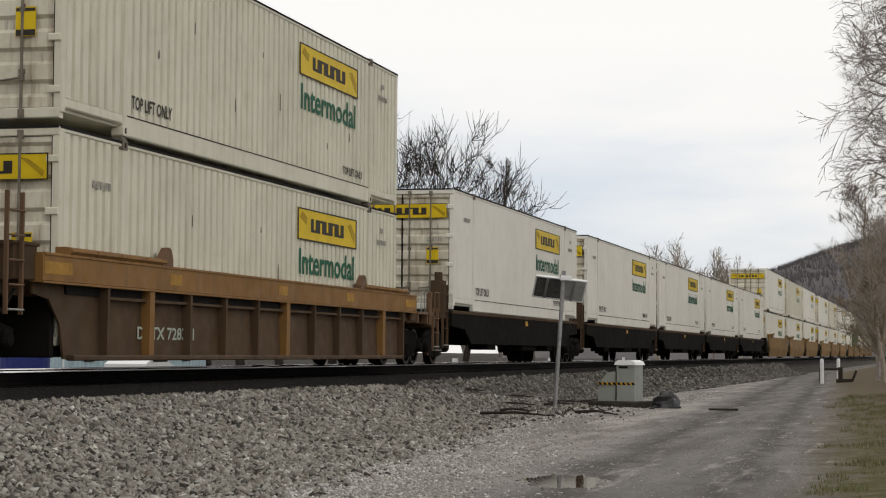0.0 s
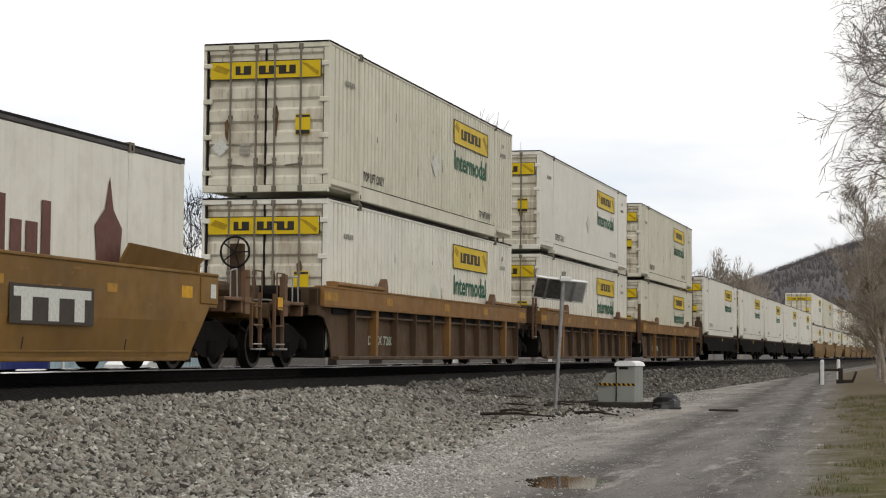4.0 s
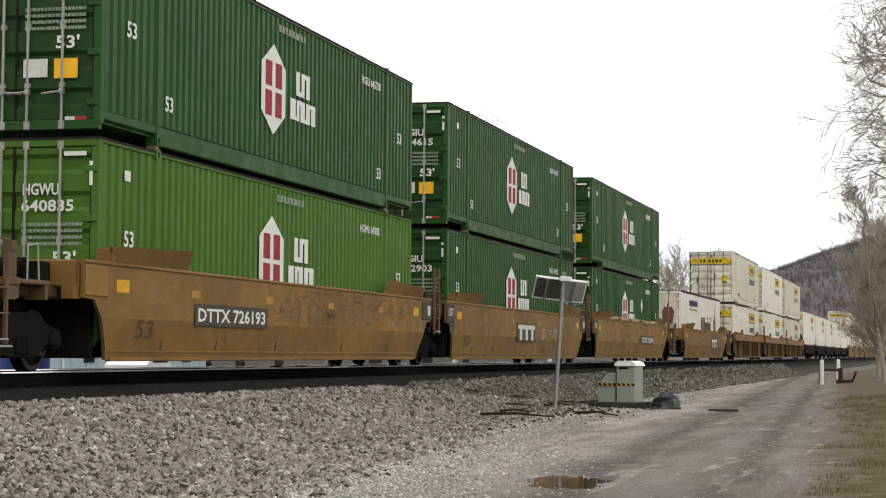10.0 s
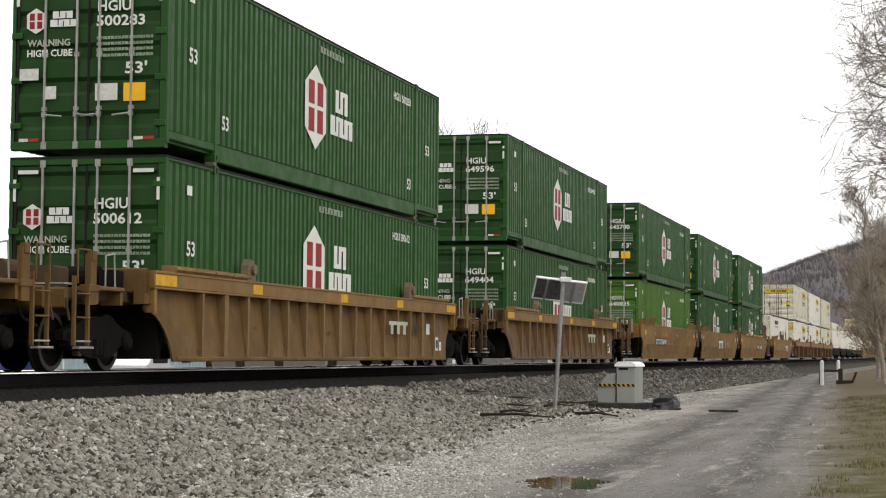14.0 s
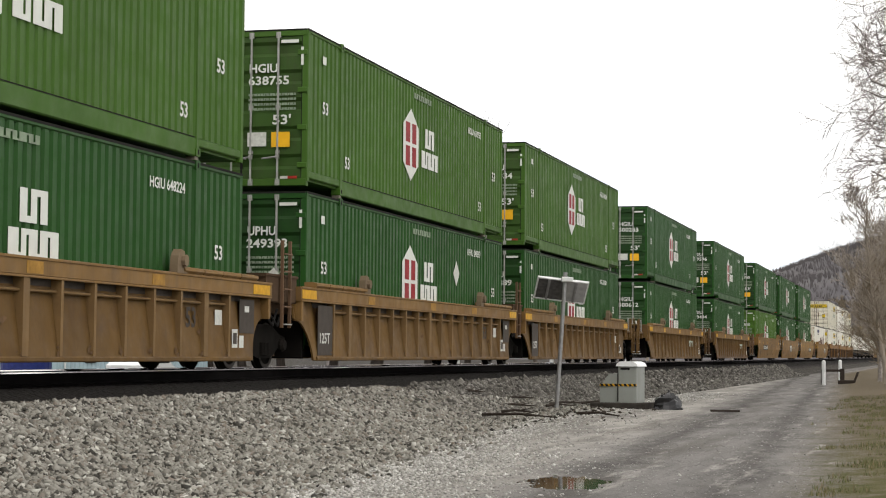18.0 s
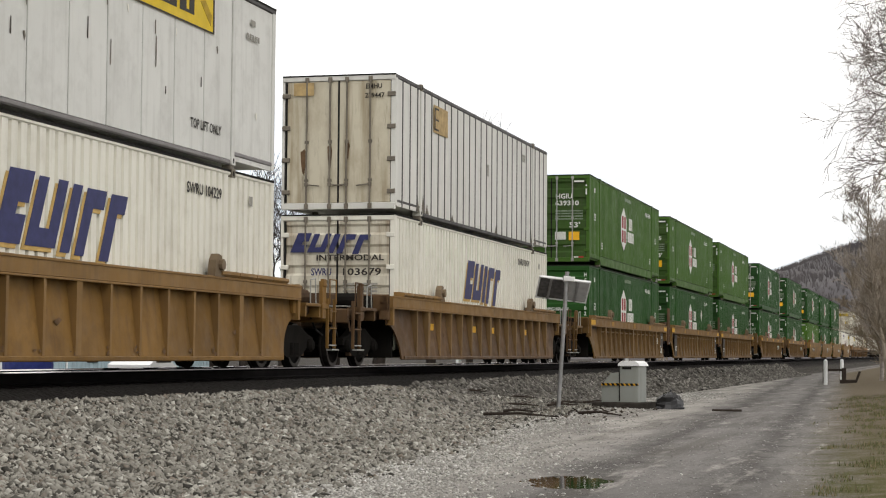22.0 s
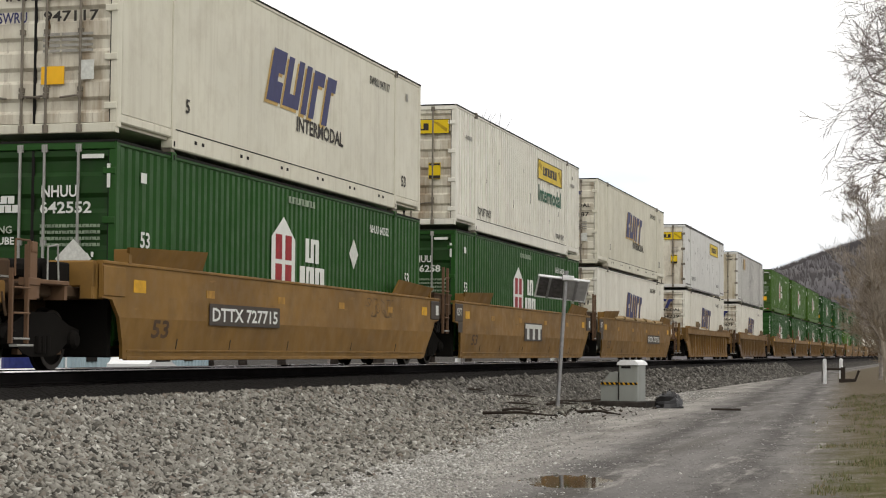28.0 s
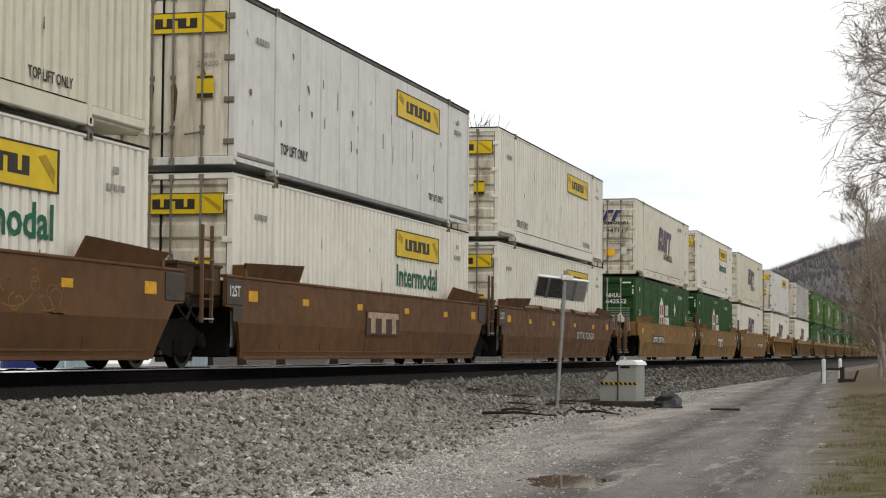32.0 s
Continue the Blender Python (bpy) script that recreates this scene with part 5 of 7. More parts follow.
def scrawl(car, y0, y1, z0, z1, mat, seed, count):
    """Spray-can scribbles on a car's side, as thin strokes."""
    rng = random.Random(seed)

    def build():
        g = Geo()
        for i in range(count):
            y, z = rng.uniform(y0, y1), rng.uniform(z0, z1)
            a, turn = rng.uniform(0, 6.283), rng.uniform(-0.9, 0.9)
            pts = [(y, z)]
            for k in range(rng.randint(4, 9)):
                y, z = y + 0.10 * math.cos(a), min(z1, max(z0, z + 0.07 * math.sin(a)))
                a += turn
                pts.append((y, z))
            for (ya, za), (yb, zb) in zip(pts, pts[1:]):
                dy, dz = yb - ya, zb - za
                n = 0.008 / max(1e-4, math.hypot(dy, dz))
                g.add([(0.0, ya - dz * n, za + dy * n), (0.0, ya + dz * n, za - dy * n), (0.0, yb + dz * n, zb - dy * n), (0.0, yb - dz * n, zb + dy * n)], [(0, 1, 2, 3)])
        return g

    tagged(part("graffiti", mesh(("graffiti", seed), mat, build), car, (XS + 0.004, 0, 0), label="faint spray-paint scribbles"), kind="stuff")
    return car


def spine_car(front):
    """A low spine car that carries one box, its middle over the rail head."""
    car = thing("spine_car", "dark sooty spine rail car carrying one white container", "rail car", "spine cars of the train")
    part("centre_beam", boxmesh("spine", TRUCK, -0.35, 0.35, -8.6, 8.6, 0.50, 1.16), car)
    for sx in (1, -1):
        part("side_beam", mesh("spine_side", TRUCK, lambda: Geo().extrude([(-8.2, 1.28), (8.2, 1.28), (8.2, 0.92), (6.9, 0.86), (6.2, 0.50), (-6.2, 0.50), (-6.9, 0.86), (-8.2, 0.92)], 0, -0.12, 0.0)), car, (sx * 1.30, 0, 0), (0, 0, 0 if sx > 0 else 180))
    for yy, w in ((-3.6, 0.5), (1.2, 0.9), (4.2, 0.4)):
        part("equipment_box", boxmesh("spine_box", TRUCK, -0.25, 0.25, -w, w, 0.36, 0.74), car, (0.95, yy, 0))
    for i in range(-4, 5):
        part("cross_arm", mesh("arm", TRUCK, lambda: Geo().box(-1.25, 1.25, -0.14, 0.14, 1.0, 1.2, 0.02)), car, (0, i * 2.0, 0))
    for yy in (-6.0, 6.0):
        for sx in (1, -1):
            part("container_pedestal", mesh("pedestal", RODGREY, lambda: Geo().box(-0.12, 0.12, -0.3, 0.3, 1.2, 1.31, 0.02)), car, (sx * 1.1, yy, 0))
    side_patch("yellow_mark", car, YELLOW_TAPE, 1.302, 0.2, 0.5, 1.05, 1.18)
    truck(car, -8.9)
    if front == "c":
        truck(car, 8.3)
    part("deck_edge", mesh("deck_edge", END, lambda: Geo().box(-0.03, 0.02, -8.2, 8.2, 1.22, 1.30, 0.01)), car, (1.30, 0, 0), label="dusty brown deck edge")
    ladder(car, 1.2, -8.5, 0.4, 1.9, END, 4)
    part("end_stand", mesh("end_stand", END, lambda: Geo().box(0.9, 1.2, -0.2, 0.2, 1.1, 2.0, 0.05).rod((1.05, 0, 1.9), (1.05, 0.0, 2.2), 0.1, 8)), car, (0, -8.55, 0))
    return car

# ---- the ground ----
RAIL = 1.11                 # height of the rail head
TRACK = -12.495             # middle of the track
LOW, HIGH, DECK = 0.32, 3.35, 1.31


def toe(y):
    """Where the ballast slope ends, along the track."""
    return -6.2 - 0.12 * min(max(y - 14, 0), 27)


def verge(y):
    """The edge of the grass beside the road."""
    return -1.1 - 0.047 * min(max(y - 18, -10), 130)


def basin(x, y):
    """1 in the middle of the puddle's hollow, 0 at its brim."""
    d = math.hypot((x + 3.97 + 0.10 * (y - 20.5)) / 0.64, (y - 20.5) / 1.25)
    return max(0.0, 1.0 - d + 0.40 * noise.noise((x * 3.2, y * 1.6, 3.0)) + 0.2 * noise.noise((x * 9.0, y * 4.0, 6.0)))


def ground_z(x, y):
    bed = 0.80
    t = toe(y)
    if x > t:
        z = 0.0
        if x > verge(y):
            z = min(0.25, 0.06 * (x - verge(y))) + 0.003 * min(60.0, max(0.0, x - verge(y) - 6))
        z += 0.018 * noise.noise((x * 0.7, y * 0.25, 0)) * min(1.0, max(0.0, math.hypot((x + 3.97) / 1.2, (y - 20.5) / 2.6) - 0.7))
        if abs(x + 3.97) < 1.2 and abs(y - 20.5) < 2.6:
            z -= 0.03 * min(1.0, 1.6 * basin(x, y))
    elif x > -10.75:
        k = (t - x) / (t + 10.75)
        k = k * k * (1.5 - 0.5 * k)
        z = bed * k
    elif x > -14.3:
        z = bed + 0.115 * min(1.0, (-10.75 - x) / 0.38) * min(1.0, (x + 14.3) / 0.38)
    elif x > -17.0:
        z = bed * (1 - (-14.3 - x) / 2.7 * 0.75)
    else:
        z = bed * 0.25 - 0.02 * min(20, -17 - x)
    return z


def spread(*spans):
    out = []
    for a, b, n in spans:
        out += [a + (b - a) * i / n for i in range(n)]
    return out + [spans[-1][1]]


gx = spread((-2500, -200, 6), (-200, -40, 8), (-40, -18, 8), (-18, -14.3, 6), (-14.3, -10.75, 20), (-10.75, -5.8, 34), (-5.8, -4.9, 5), (-4.9, -3.1, 46), (-3.1, 1, 18), (1, 20, 10), (20, 200, 8), (200, 2500, 6))
gy = spread((-2500, -500, 4), (-500, 0, 12), (0, 15, 10), (15, 18.4, 9), (18.4, 22.6, 64), (22.6, 60, 92), (60, 140, 60), (140, 400, 26), (400, 3500, 12))


def ground_mesh():
    g = Geo()
    g.v = [(x, y, ground_z(x, y)) for y in gy for x in gx]
    w = len(gx)
    g.f = [(j * w + i, j * w + i + 1, (j + 1) * w + i + 1, (j + 1) * w + i) for j in range(len(gy) - 1) for i in range(w - 1)]
    return g


def ground_material():
    m = Nodes("gravel_dirt_and_grass", 0.95)
    m.b.inputs["Specular IOR Level"].default_value = 0.06
    tc = m.n.new("ShaderNodeTexCoord")
    pos = tc.outputs["Object"]
    sep = m.n.new("ShaderNodeSeparateXYZ")
    m.link(pos, sep.inputs[0])

    def calc(op, a, b=None, c=None, clamp=False):
        n = m.n.new("ShaderNodeMath")
        n.operation, n.use_clamp = op, clamp
        for i, value in enumerate((a, b, c)):
            if value is None:
                continue
            if isinstance(value, (int, float)):
                n.inputs[i].default_value = value
            else:
                m.link(value, n.inputs[i])
        return n.outputs[0]

    x, y = sep.outputs["X"], sep.outputs["Y"]
    big, mid, fine = m.noise(pos, 0.35, 4.0), m.noise(pos, 1.7, 6.0, 0.6), m.noise(pos, 14.0, 8.0, 0.7)
    grit = m.n.new("ShaderNodeTexVoronoi")
    grit.inputs["Scale"].default_value = 11.0
    m.link(pos, grit.inputs["Vector"])
    # edges of the ballast and of the grass
    t_edge = calc("SUBTRACT", -6.2, calc("MULTIPLY", calc("MINIMUM", calc("MAXIMUM", calc("SUBTRACT", y, 14.0), 0.0), 27.0), 0.12))
    v_edge = calc("SUBTRACT", -1.1, calc("MULTIPLY", calc("MINIMUM", calc("SUBTRACT", y, 18.0), 130.0), 0.047))
    wob = calc("MULTIPLY", calc("SUBTRACT", mid, 0.5), 2.6)
    stone_mask = calc("MULTIPLY_ADD", calc("SUBTRACT", calc("ADD", t_edge, wob), x), 1.6, 0.5, True)
    grass_mask = calc("MULTIPLY_ADD", calc("SUBTRACT", x, calc("ADD", v_edge, calc("ADD", calc("MULTIPLY", wob, 0.7), calc("MULTIPLY", calc("SUBTRACT", fine, 0.5), 2.2)))), 1.3, 0.35, True)
    u = calc("SUBTRACT", x, v_edge)
    # road: dark damp middle, pale loose gravel along the ballast
    road_u = calc("ADD", u, calc("MULTIPLY", calc("SUBTRACT", big, 0.5), 1.0))
    road_u = calc("ADD", road_u, calc("MULTIPLY", calc("SUBTRACT", mid, 0.5), 0.7))
    lane = m.ramp(calc("MULTIPLY_ADD", road_u, 0.125, 1.0), (0.0, (0.46, 0.45, 0.42)), (0.54, (0.42, 0.41, 0.385)), (0.63, (0.23, 0.225, 0.22)), (0.685, (0.06, 0.058, 0.057)), (0.73, (0.21, 0.207, 0.203)), (0.84, (0.20, 0.196, 0.193)), (0.888, (0.06, 0.058, 0.057)), (0.93, (0.20, 0.196, 0.19)), (1.0, (0.19, 0.178, 0.16)))
    lane = m.mix(m.ramp(mid, (0.35, grey(0.0)), (0.75, grey(0.3))), lane, (0.25, 0.243, 0.235, 1))
    lane = m.mix(m.ramp(fine, (0.42, grey(0.0)), (0.72, grey(0.45))), lane, (0.34, 0.33, 0.32, 1))
    lane = m.mix(m.ramp(fine, (0.28, grey(0.8)), (0.45, grey(0.0))), lane, (0.06, 0.058, 0.055, 1))
    stone = m.ramp(grit.outputs["Color"], (0.1, (0.07, 0.066, 0.060)), (0.5, (0.15, 0.142, 0.13)), (0.9, (0.25, 0.24, 0.22)))
    # cell borders darkened: shaded gaps between stones, in the colour
    stone = m.mix(m.ramp(grit.outputs["Distance"], (0.25, grey(0.0)), (0.60, grey(0.8))), stone, (0.05, 0.046, 0.042, 1))
    # track bed blackened: oily soot, plus the train's shade painted in
    soot_and_shade = calc("MULTIPLY_ADD", calc("ABSOLUTE", calc("ADD", x, 12.5)), -3.0, 6.6, True)
    stone = m.mix(soot_and_shade, stone, (0.005, 0.005, 0.005, 1))
    grass = m.ramp(mid, (0.33, (0.085, 0.098, 0.030)), (0.52, (0.125, 0.125, 0.05)), (0.68, (0.19, 0.155, 0.105)))
    grass = m.mix(m.ramp(fine, (0.4, grey(0.0)), (0.7, grey(0.7))), grass, (0.13, 0.11, 0.07, 1))
    brown = m.ramp(calc("MULTIPLY_ADD", y, 0.018, calc("MULTIPLY_ADD", mid, 0.9, -0.75)), (0.0, grey(0.0)), (0.4, grey(0.85)))
    grass = m.mix(brown, grass, (0.17, 0.14, 0.105, 1))
    ruts = m.noise(m.coords((1.6, 0.10, 1.0), shuffle=False), 1.3, 5.0, 0.6)
    lane = m.mix(m.ramp(ruts, (0.34, grey(0.35)), (0.52, grey(0.0))), lane, (0.085, 0.082, 0.08, 1))
    damp = m.noise(m.coords((0.8, 0.22, 1.0), shuffle=False), 1.1, 6.0, 0.65)
    lane = m.mix(m.ramp(damp, (0.36, grey(0.5)), (0.56, grey(0.0))), lane, (0.085, 0.082, 0.08, 1))
    lane = m.mix(m.ramp(ruts, (0.56, grey(0.0)), (0.75, grey(0.5))), lane, (0.25, 0.245, 0.24, 1))
    mud = m.noise(m.coords((1.3, 0.13, 1.0), shuffle=False), 0.9, 8.0, 0.68)
    lane = m.mix(m.ramp(mud, (0.50, grey(0.0)), (0.62, grey(0.55))), lane, (0.12, 0.113, 0.104, 1))
    clump = m.noise(m.coords((1.9, 0.22, 1.0), shuffle=False), 1.3, 6.0, 0.7)
    lane = m.mix(m.ramp(clump, (0.56, grey(0.0)), (0.66, grey(0.5))), lane, (0.46, 0.45, 0.425, 1))
    # bed under the loose stones darkened so their gaps look shaded
    stone = m.mix(0.5, stone, (0.03, 0.028, 0.026, 1))
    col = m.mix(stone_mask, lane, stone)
    grass = m.mix(1.0, grass, (0.80, 0.80, 0.80, 1), "MULTIPLY")
    col = m.mix(grass_mask, col, grass)
    col = m.mix(1.0, col, (0.95, 0.925, 0.90, 1), "MULTIPLY")
    m.color(col)
    h = calc("ADD", calc("MULTIPLY", fine, 0.6), calc("MULTIPLY", grit.outputs["Distance"], calc("MULTIPLY", stone_mask, -1.2)))
    h = calc("ADD", h, calc("MULTIPLY", ruts, 0.5))
    m.bump(h, 0.9, 0.06)
    return m.mat


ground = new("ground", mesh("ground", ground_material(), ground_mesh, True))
tagged(ground, "grey gravel road, ballast slope and grass verge beside the track", "ground", kind="structure")


def stones(name, spans, seed, mat, label, squash=0.8, lift=0.35, fray=0.0):
    """Loose stones on the ground, as one mesh: spans of (y0, y1, stones a square metre, size, x from, x to)."""
    rng = np.random.default_rng(seed)
    base = np.array([(1, 0.2, 0), (-1, -0.2, 0), (0.1, 1, 0.1), (-0.1, -1, -0.1), (0.2, 0.1, 1), (-0.2, -0.1, -1)], float) * 1.12
    tris = np.array([(0, 2, 4), (2, 1, 4), (1, 3, 4), (3, 0, 4), (2, 0, 5), (1, 2, 5), (3, 1, 5), (0, 3, 5)])
    verts, faces, k = [], [], 0
    for y0, y1, per, size, xa, xb in spans:
        area = (y1 - y0) * 4.6
        n = int(area * per)
        ys = rng.uniform(y0, y1, n)
        f = rng.uniform(0, 1, n)
        lo = np.array([xa(y) for y in ys])
        hi = np.array([xb(y) for y in ys])
        xs = lo + (hi - lo) * f
        xs = np.maximum(xs + rng.normal(0, 1, n) * fray * f, lo)
        zs = np.array([ground_z(a, b) for a, b in zip(xs, ys)])
        r = size * np.clip(rng.lognormal(0, 0.28, n), 0.5, 1.7)
        p = base[None] * rng.uniform(0.75, 1.25, (n, 1, 3)) * rng.uniform(0.7, 1.2, (n, 6, 1)) + rng.normal(0, 0.20, (n, 6, 3))
        p[:, :, 2] *= squash
        a = rng.uniform(0, 6.283, n)
        tilt = rng.normal(0, 0.5, n)
        ca, sa, ct, st = np.cos(a), np.sin(a), np.cos(tilt), np.sin(tilt)
        px, py, pz = p[:, :, 0], p[:, :, 1], p[:, :, 2]
        py, pz = py * ct[:, None] - pz * st[:, None], py * st[:, None] + pz * ct[:, None]
        px, py = px * ca[:, None] - py * sa[:, None], px * sa[:, None] + py * ca[:, None]
        q = np.stack([px, py, pz], 2) * r[:, None, None]
        q += np.stack([xs, ys, zs + r * lift], 1)[:, None, :]
        verts.append(q.reshape(-1, 3))
        faces.append((tris[None] + (np.arange(n) * 6)[:, None, None] + k).reshape(-1, 3))
        k += n * 6
    v, f = np.concatenate(verts), np.concatenate(faces)
    me = bpy.data.meshes.new(name)
    me.vertices.add(len(v))
    me.vertices.foreach_set("co", v.ravel())
    me.loops.add(len(f) * 3)
    me.loops.foreach_set("vertex_index", f.ravel().astype(np.int32))
    me.polygons.add(len(f))
    me.polygons.foreach_set("loop_start", np.arange(0, len(f) * 3, 3, dtype=np.int32))
    me.update(calc_edges=True)
    me.materials.append(mat)
    return tagged(new(name, me), label, "gravel", kind="stuff")


def island_material(name, *stops, rough=0.9):
    m = Nodes(name, rough)
    m.b.inputs["Specular IOR Level"].default_value = 0.1
    geo = m.n.new("ShaderNodeNewGeometry")
    col = m.ramp(geo.outputs["Random Per Island"], *stops)
    v = m.coords(shuffle=False)
    m.color(m.mix(m.ramp(m.noise(v, 1.1, 4.0), (0.35, grey(0.0)), (0.75, grey(0.45))), col, (0.13, 0.124, 0.105, 1)))
    return m.mat


# the near-black stones also stand in for shaded gaps
BALLAST = island_material("ballast_stone", (0.0, (0.030, 0.028, 0.025)), (0.14, (0.06, 0.057, 0.05)), (0.24, (0.155, 0.148, 0.13)), (0.36, (0.215, 0.178, 0.148)), (0.40, (0.215, 0.205, 0.18)), (0.6, (0.255, 0.243, 0.213)), (0.93, (0.36, 0.35, 0.31)), (1.0, (0.56, 0.55, 0.50)))
PALE = island_material("pale_gravel", (0.0, (0.22, 0.215, 0.20)), (0.5, (0.42, 0.41, 0.38)), (0.9, (0.57, 0.56, 0.525)), (1.0, (0.74, 0.735, 0.71)))
GRIT = island_material("road_grit_stone", (0.0, (0.169, 0.165, 0.159)), (0.5, (0.260, 0.254, 0.243)), (1.0, (0.416, 0.410, 0.390)))
DIM = island_material("dark_ballast_stone", (0.0, (0.035, 0.033, 0.030)), (0.5, (0.115, 0.108, 0.097)), (0.9, (0.20, 0.19, 0.172)), (1.0, (0.33, 0.315, 0.29)))
stones("ballast", [(12.5, 16, 430, 0.031, lambda y: -10.62, lambda y: toe(y) + 0.1), (16, 24, 560, 0.031, lambda y: -10.62, lambda y: toe(y) + 0.25), (24, 36, 420, 0.034, lambda y: -10.62, lambda y: toe(y) + 0.3), (36, 50, 270, 0.037, lambda y: -10.62 + 0.05 * max(0, y - 36), lambda y: toe(y) + 0.4)],
       5, BALLAST, "grey crushed-stone ballast on the slope of the track bed", fray=0.35)
stones("sooty_ballast", [(38, 60, 170, 0.040, lambda y: -10.7, lambda y: toe(y) + 0.2), (60, 140, 32, 0.06, lambda y: -10.7, lambda y: toe(y) + 0.5)],
       7, DIM, "dark ballast farther along the track bed")
stones("loose_gravel", [(14, 24, 260, 0.019, lambda y: toe(y) - 0.4, lambda y: toe(y) + 1.0), (14, 26, 130, 0.015, lambda y: toe(y) + 0.5, lambda y: toe(y) + 2.2), (24, 40, 150, 0.019, lambda y: toe(y) - 0.4, lambda y: toe(y) + 1.5), (40, 70, 50, 0.024, lambda y: toe(y) - 0.2, lambda y: toe(y) + 1.6)],
       6, PALE, "pale loose gravel scattered at the foot of the ballast", 0.5, 0.2, 0.7)
stones("road_grit", [(14, 26, 40, 0.011, lambda y: toe(y) + 1.6, lambda y: verge(y) - 0.1), (26, 45, 16, 0.015, lambda y: toe(y) + 1.2, lambda y: verge(y) - 0.2)],
       16, GRIT, "small grey stones pressed into the road", 0.4, 0.1)

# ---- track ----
# near-black: oil and creosote, deepened by the train's shade in the colour
RAILSTEEL = plain("oily_shaded_rail", (0.006, 0.005, 0.005, 1), 0.9, 0, 0.4, 3.0)
TIE = plain("creosoted_shaded_tie", (0.006, 0.005, 0.005, 1), 0.95, 0, 0.4, 3.0)
track = tagged(new("railway_track"), "single railway track of rusty rails on dark wooden ties", "railway track", kind="structure")
track.location = (TRACK, 0, 0)
for sx in (1, -1):
    rail_ring = [(-0.07, 0.0), (0.07, 0.0), (0.07, 0.012), (0.012, 0.03), (0.010, 0.135), (0.036, 0.15), (0.036, 0.178), (-0.036, 0.178), (-0.036, 0.15), (-0.010, 0.135), (-0.012, 0.03), (-0.07, 0.012)]
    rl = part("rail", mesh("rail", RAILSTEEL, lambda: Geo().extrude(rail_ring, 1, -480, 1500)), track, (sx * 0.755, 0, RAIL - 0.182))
    part("rail_head", mesh("rail_head", TREAD, lambda: Geo().extrude([(-0.0373, 0.164), (0.0373, 0.164), (0.0368, 0.181), (0.030, 0.1835), (0.018, 0.185), (-0.018, 0.185), (-0.030, 0.1835), (-0.0368, 0.181)], 1, -480, 1500)), rl, label="polished running surface")
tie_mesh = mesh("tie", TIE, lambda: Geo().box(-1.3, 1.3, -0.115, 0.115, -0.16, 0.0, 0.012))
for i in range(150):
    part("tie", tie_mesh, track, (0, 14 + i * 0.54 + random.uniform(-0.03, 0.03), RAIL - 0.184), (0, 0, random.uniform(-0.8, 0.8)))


def far_ties():
    g = Geo()
    for i in range(420):
        y = 95.0 + i * 0.54
        g.box(-1.3, 1.3, y - 0.115, y + 0.115, -0.16, 0.0)
    for i in range(180):
        y = 14 - (i + 1) * 0.54
        g.box(-1.3, 1.3, y - 0.115, y + 0.115, -0.16, 0.0)
    return g


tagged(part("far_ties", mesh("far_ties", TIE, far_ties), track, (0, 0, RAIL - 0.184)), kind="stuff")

# ---- bare trees ----
BARK = plain("grey_brown_bark", (0.095, 0.080, 0.068, 1), 0.9, 0, 0.35, 5.0)
BARK_DARK = plain("dark_bark", (0.035, 0.029, 0.025, 1), 0.9, 0, 0.35, 5.0)
# bark lightened for the bright sky's glare around thin twigs
BARK_SOFT = plain("glare_paled_bark", (0.225, 0.198, 0.186, 1), 0.9, 0, 0.35, 5.0)
# paler copy of the bark, with haze mixed into the colour
BARK_HAZE = plain("haze_paled_bark", (0.29, 0.26, 0.24, 1), 0.9, 0, 0.3, 5.0)
BARK_BRUSH = plain("brown_brush_twigs", (0.215, 0.176, 0.130, 1), 0.9, 0, 0.35, 3.0)
# tan twigs paled the same way, haze included in the colour
BARK_PALE = plain("haze_paled_twigs", (0.30, 0.26, 0.215, 1), 0.9, 0, 0.2, 3.0)
BARK_TAN = plain("tan_twigs", (0.195, 0.162, 0.125, 1), 0.9, 0, 0.35, 3.0)


def tube(g, pts, radii, sides):
    n = len(pts)
    rings = []
    for i, p in enumerate(pts):
        d = (pts[min(i + 1, n - 1)] - pts[max(i - 1, 0)])
        q = d.to_track_quat("Z", "Y")
        rings.append([p + q @ Vector((radii[i] * math.cos(2 * math.pi * k / sides), radii[i] * math.sin(2 * math.pi * k / sides), 0)) for k in range(sides)])
    v = [p for ring in rings for p in ring]
    f = [(i * sides + k, i * sides + (k + 1) % sides, (i + 1) * sides + (k + 1) % sides, (i + 1) * sides + k) for i in range(n - 1) for k in range(sides)]
    g.add(v, f)


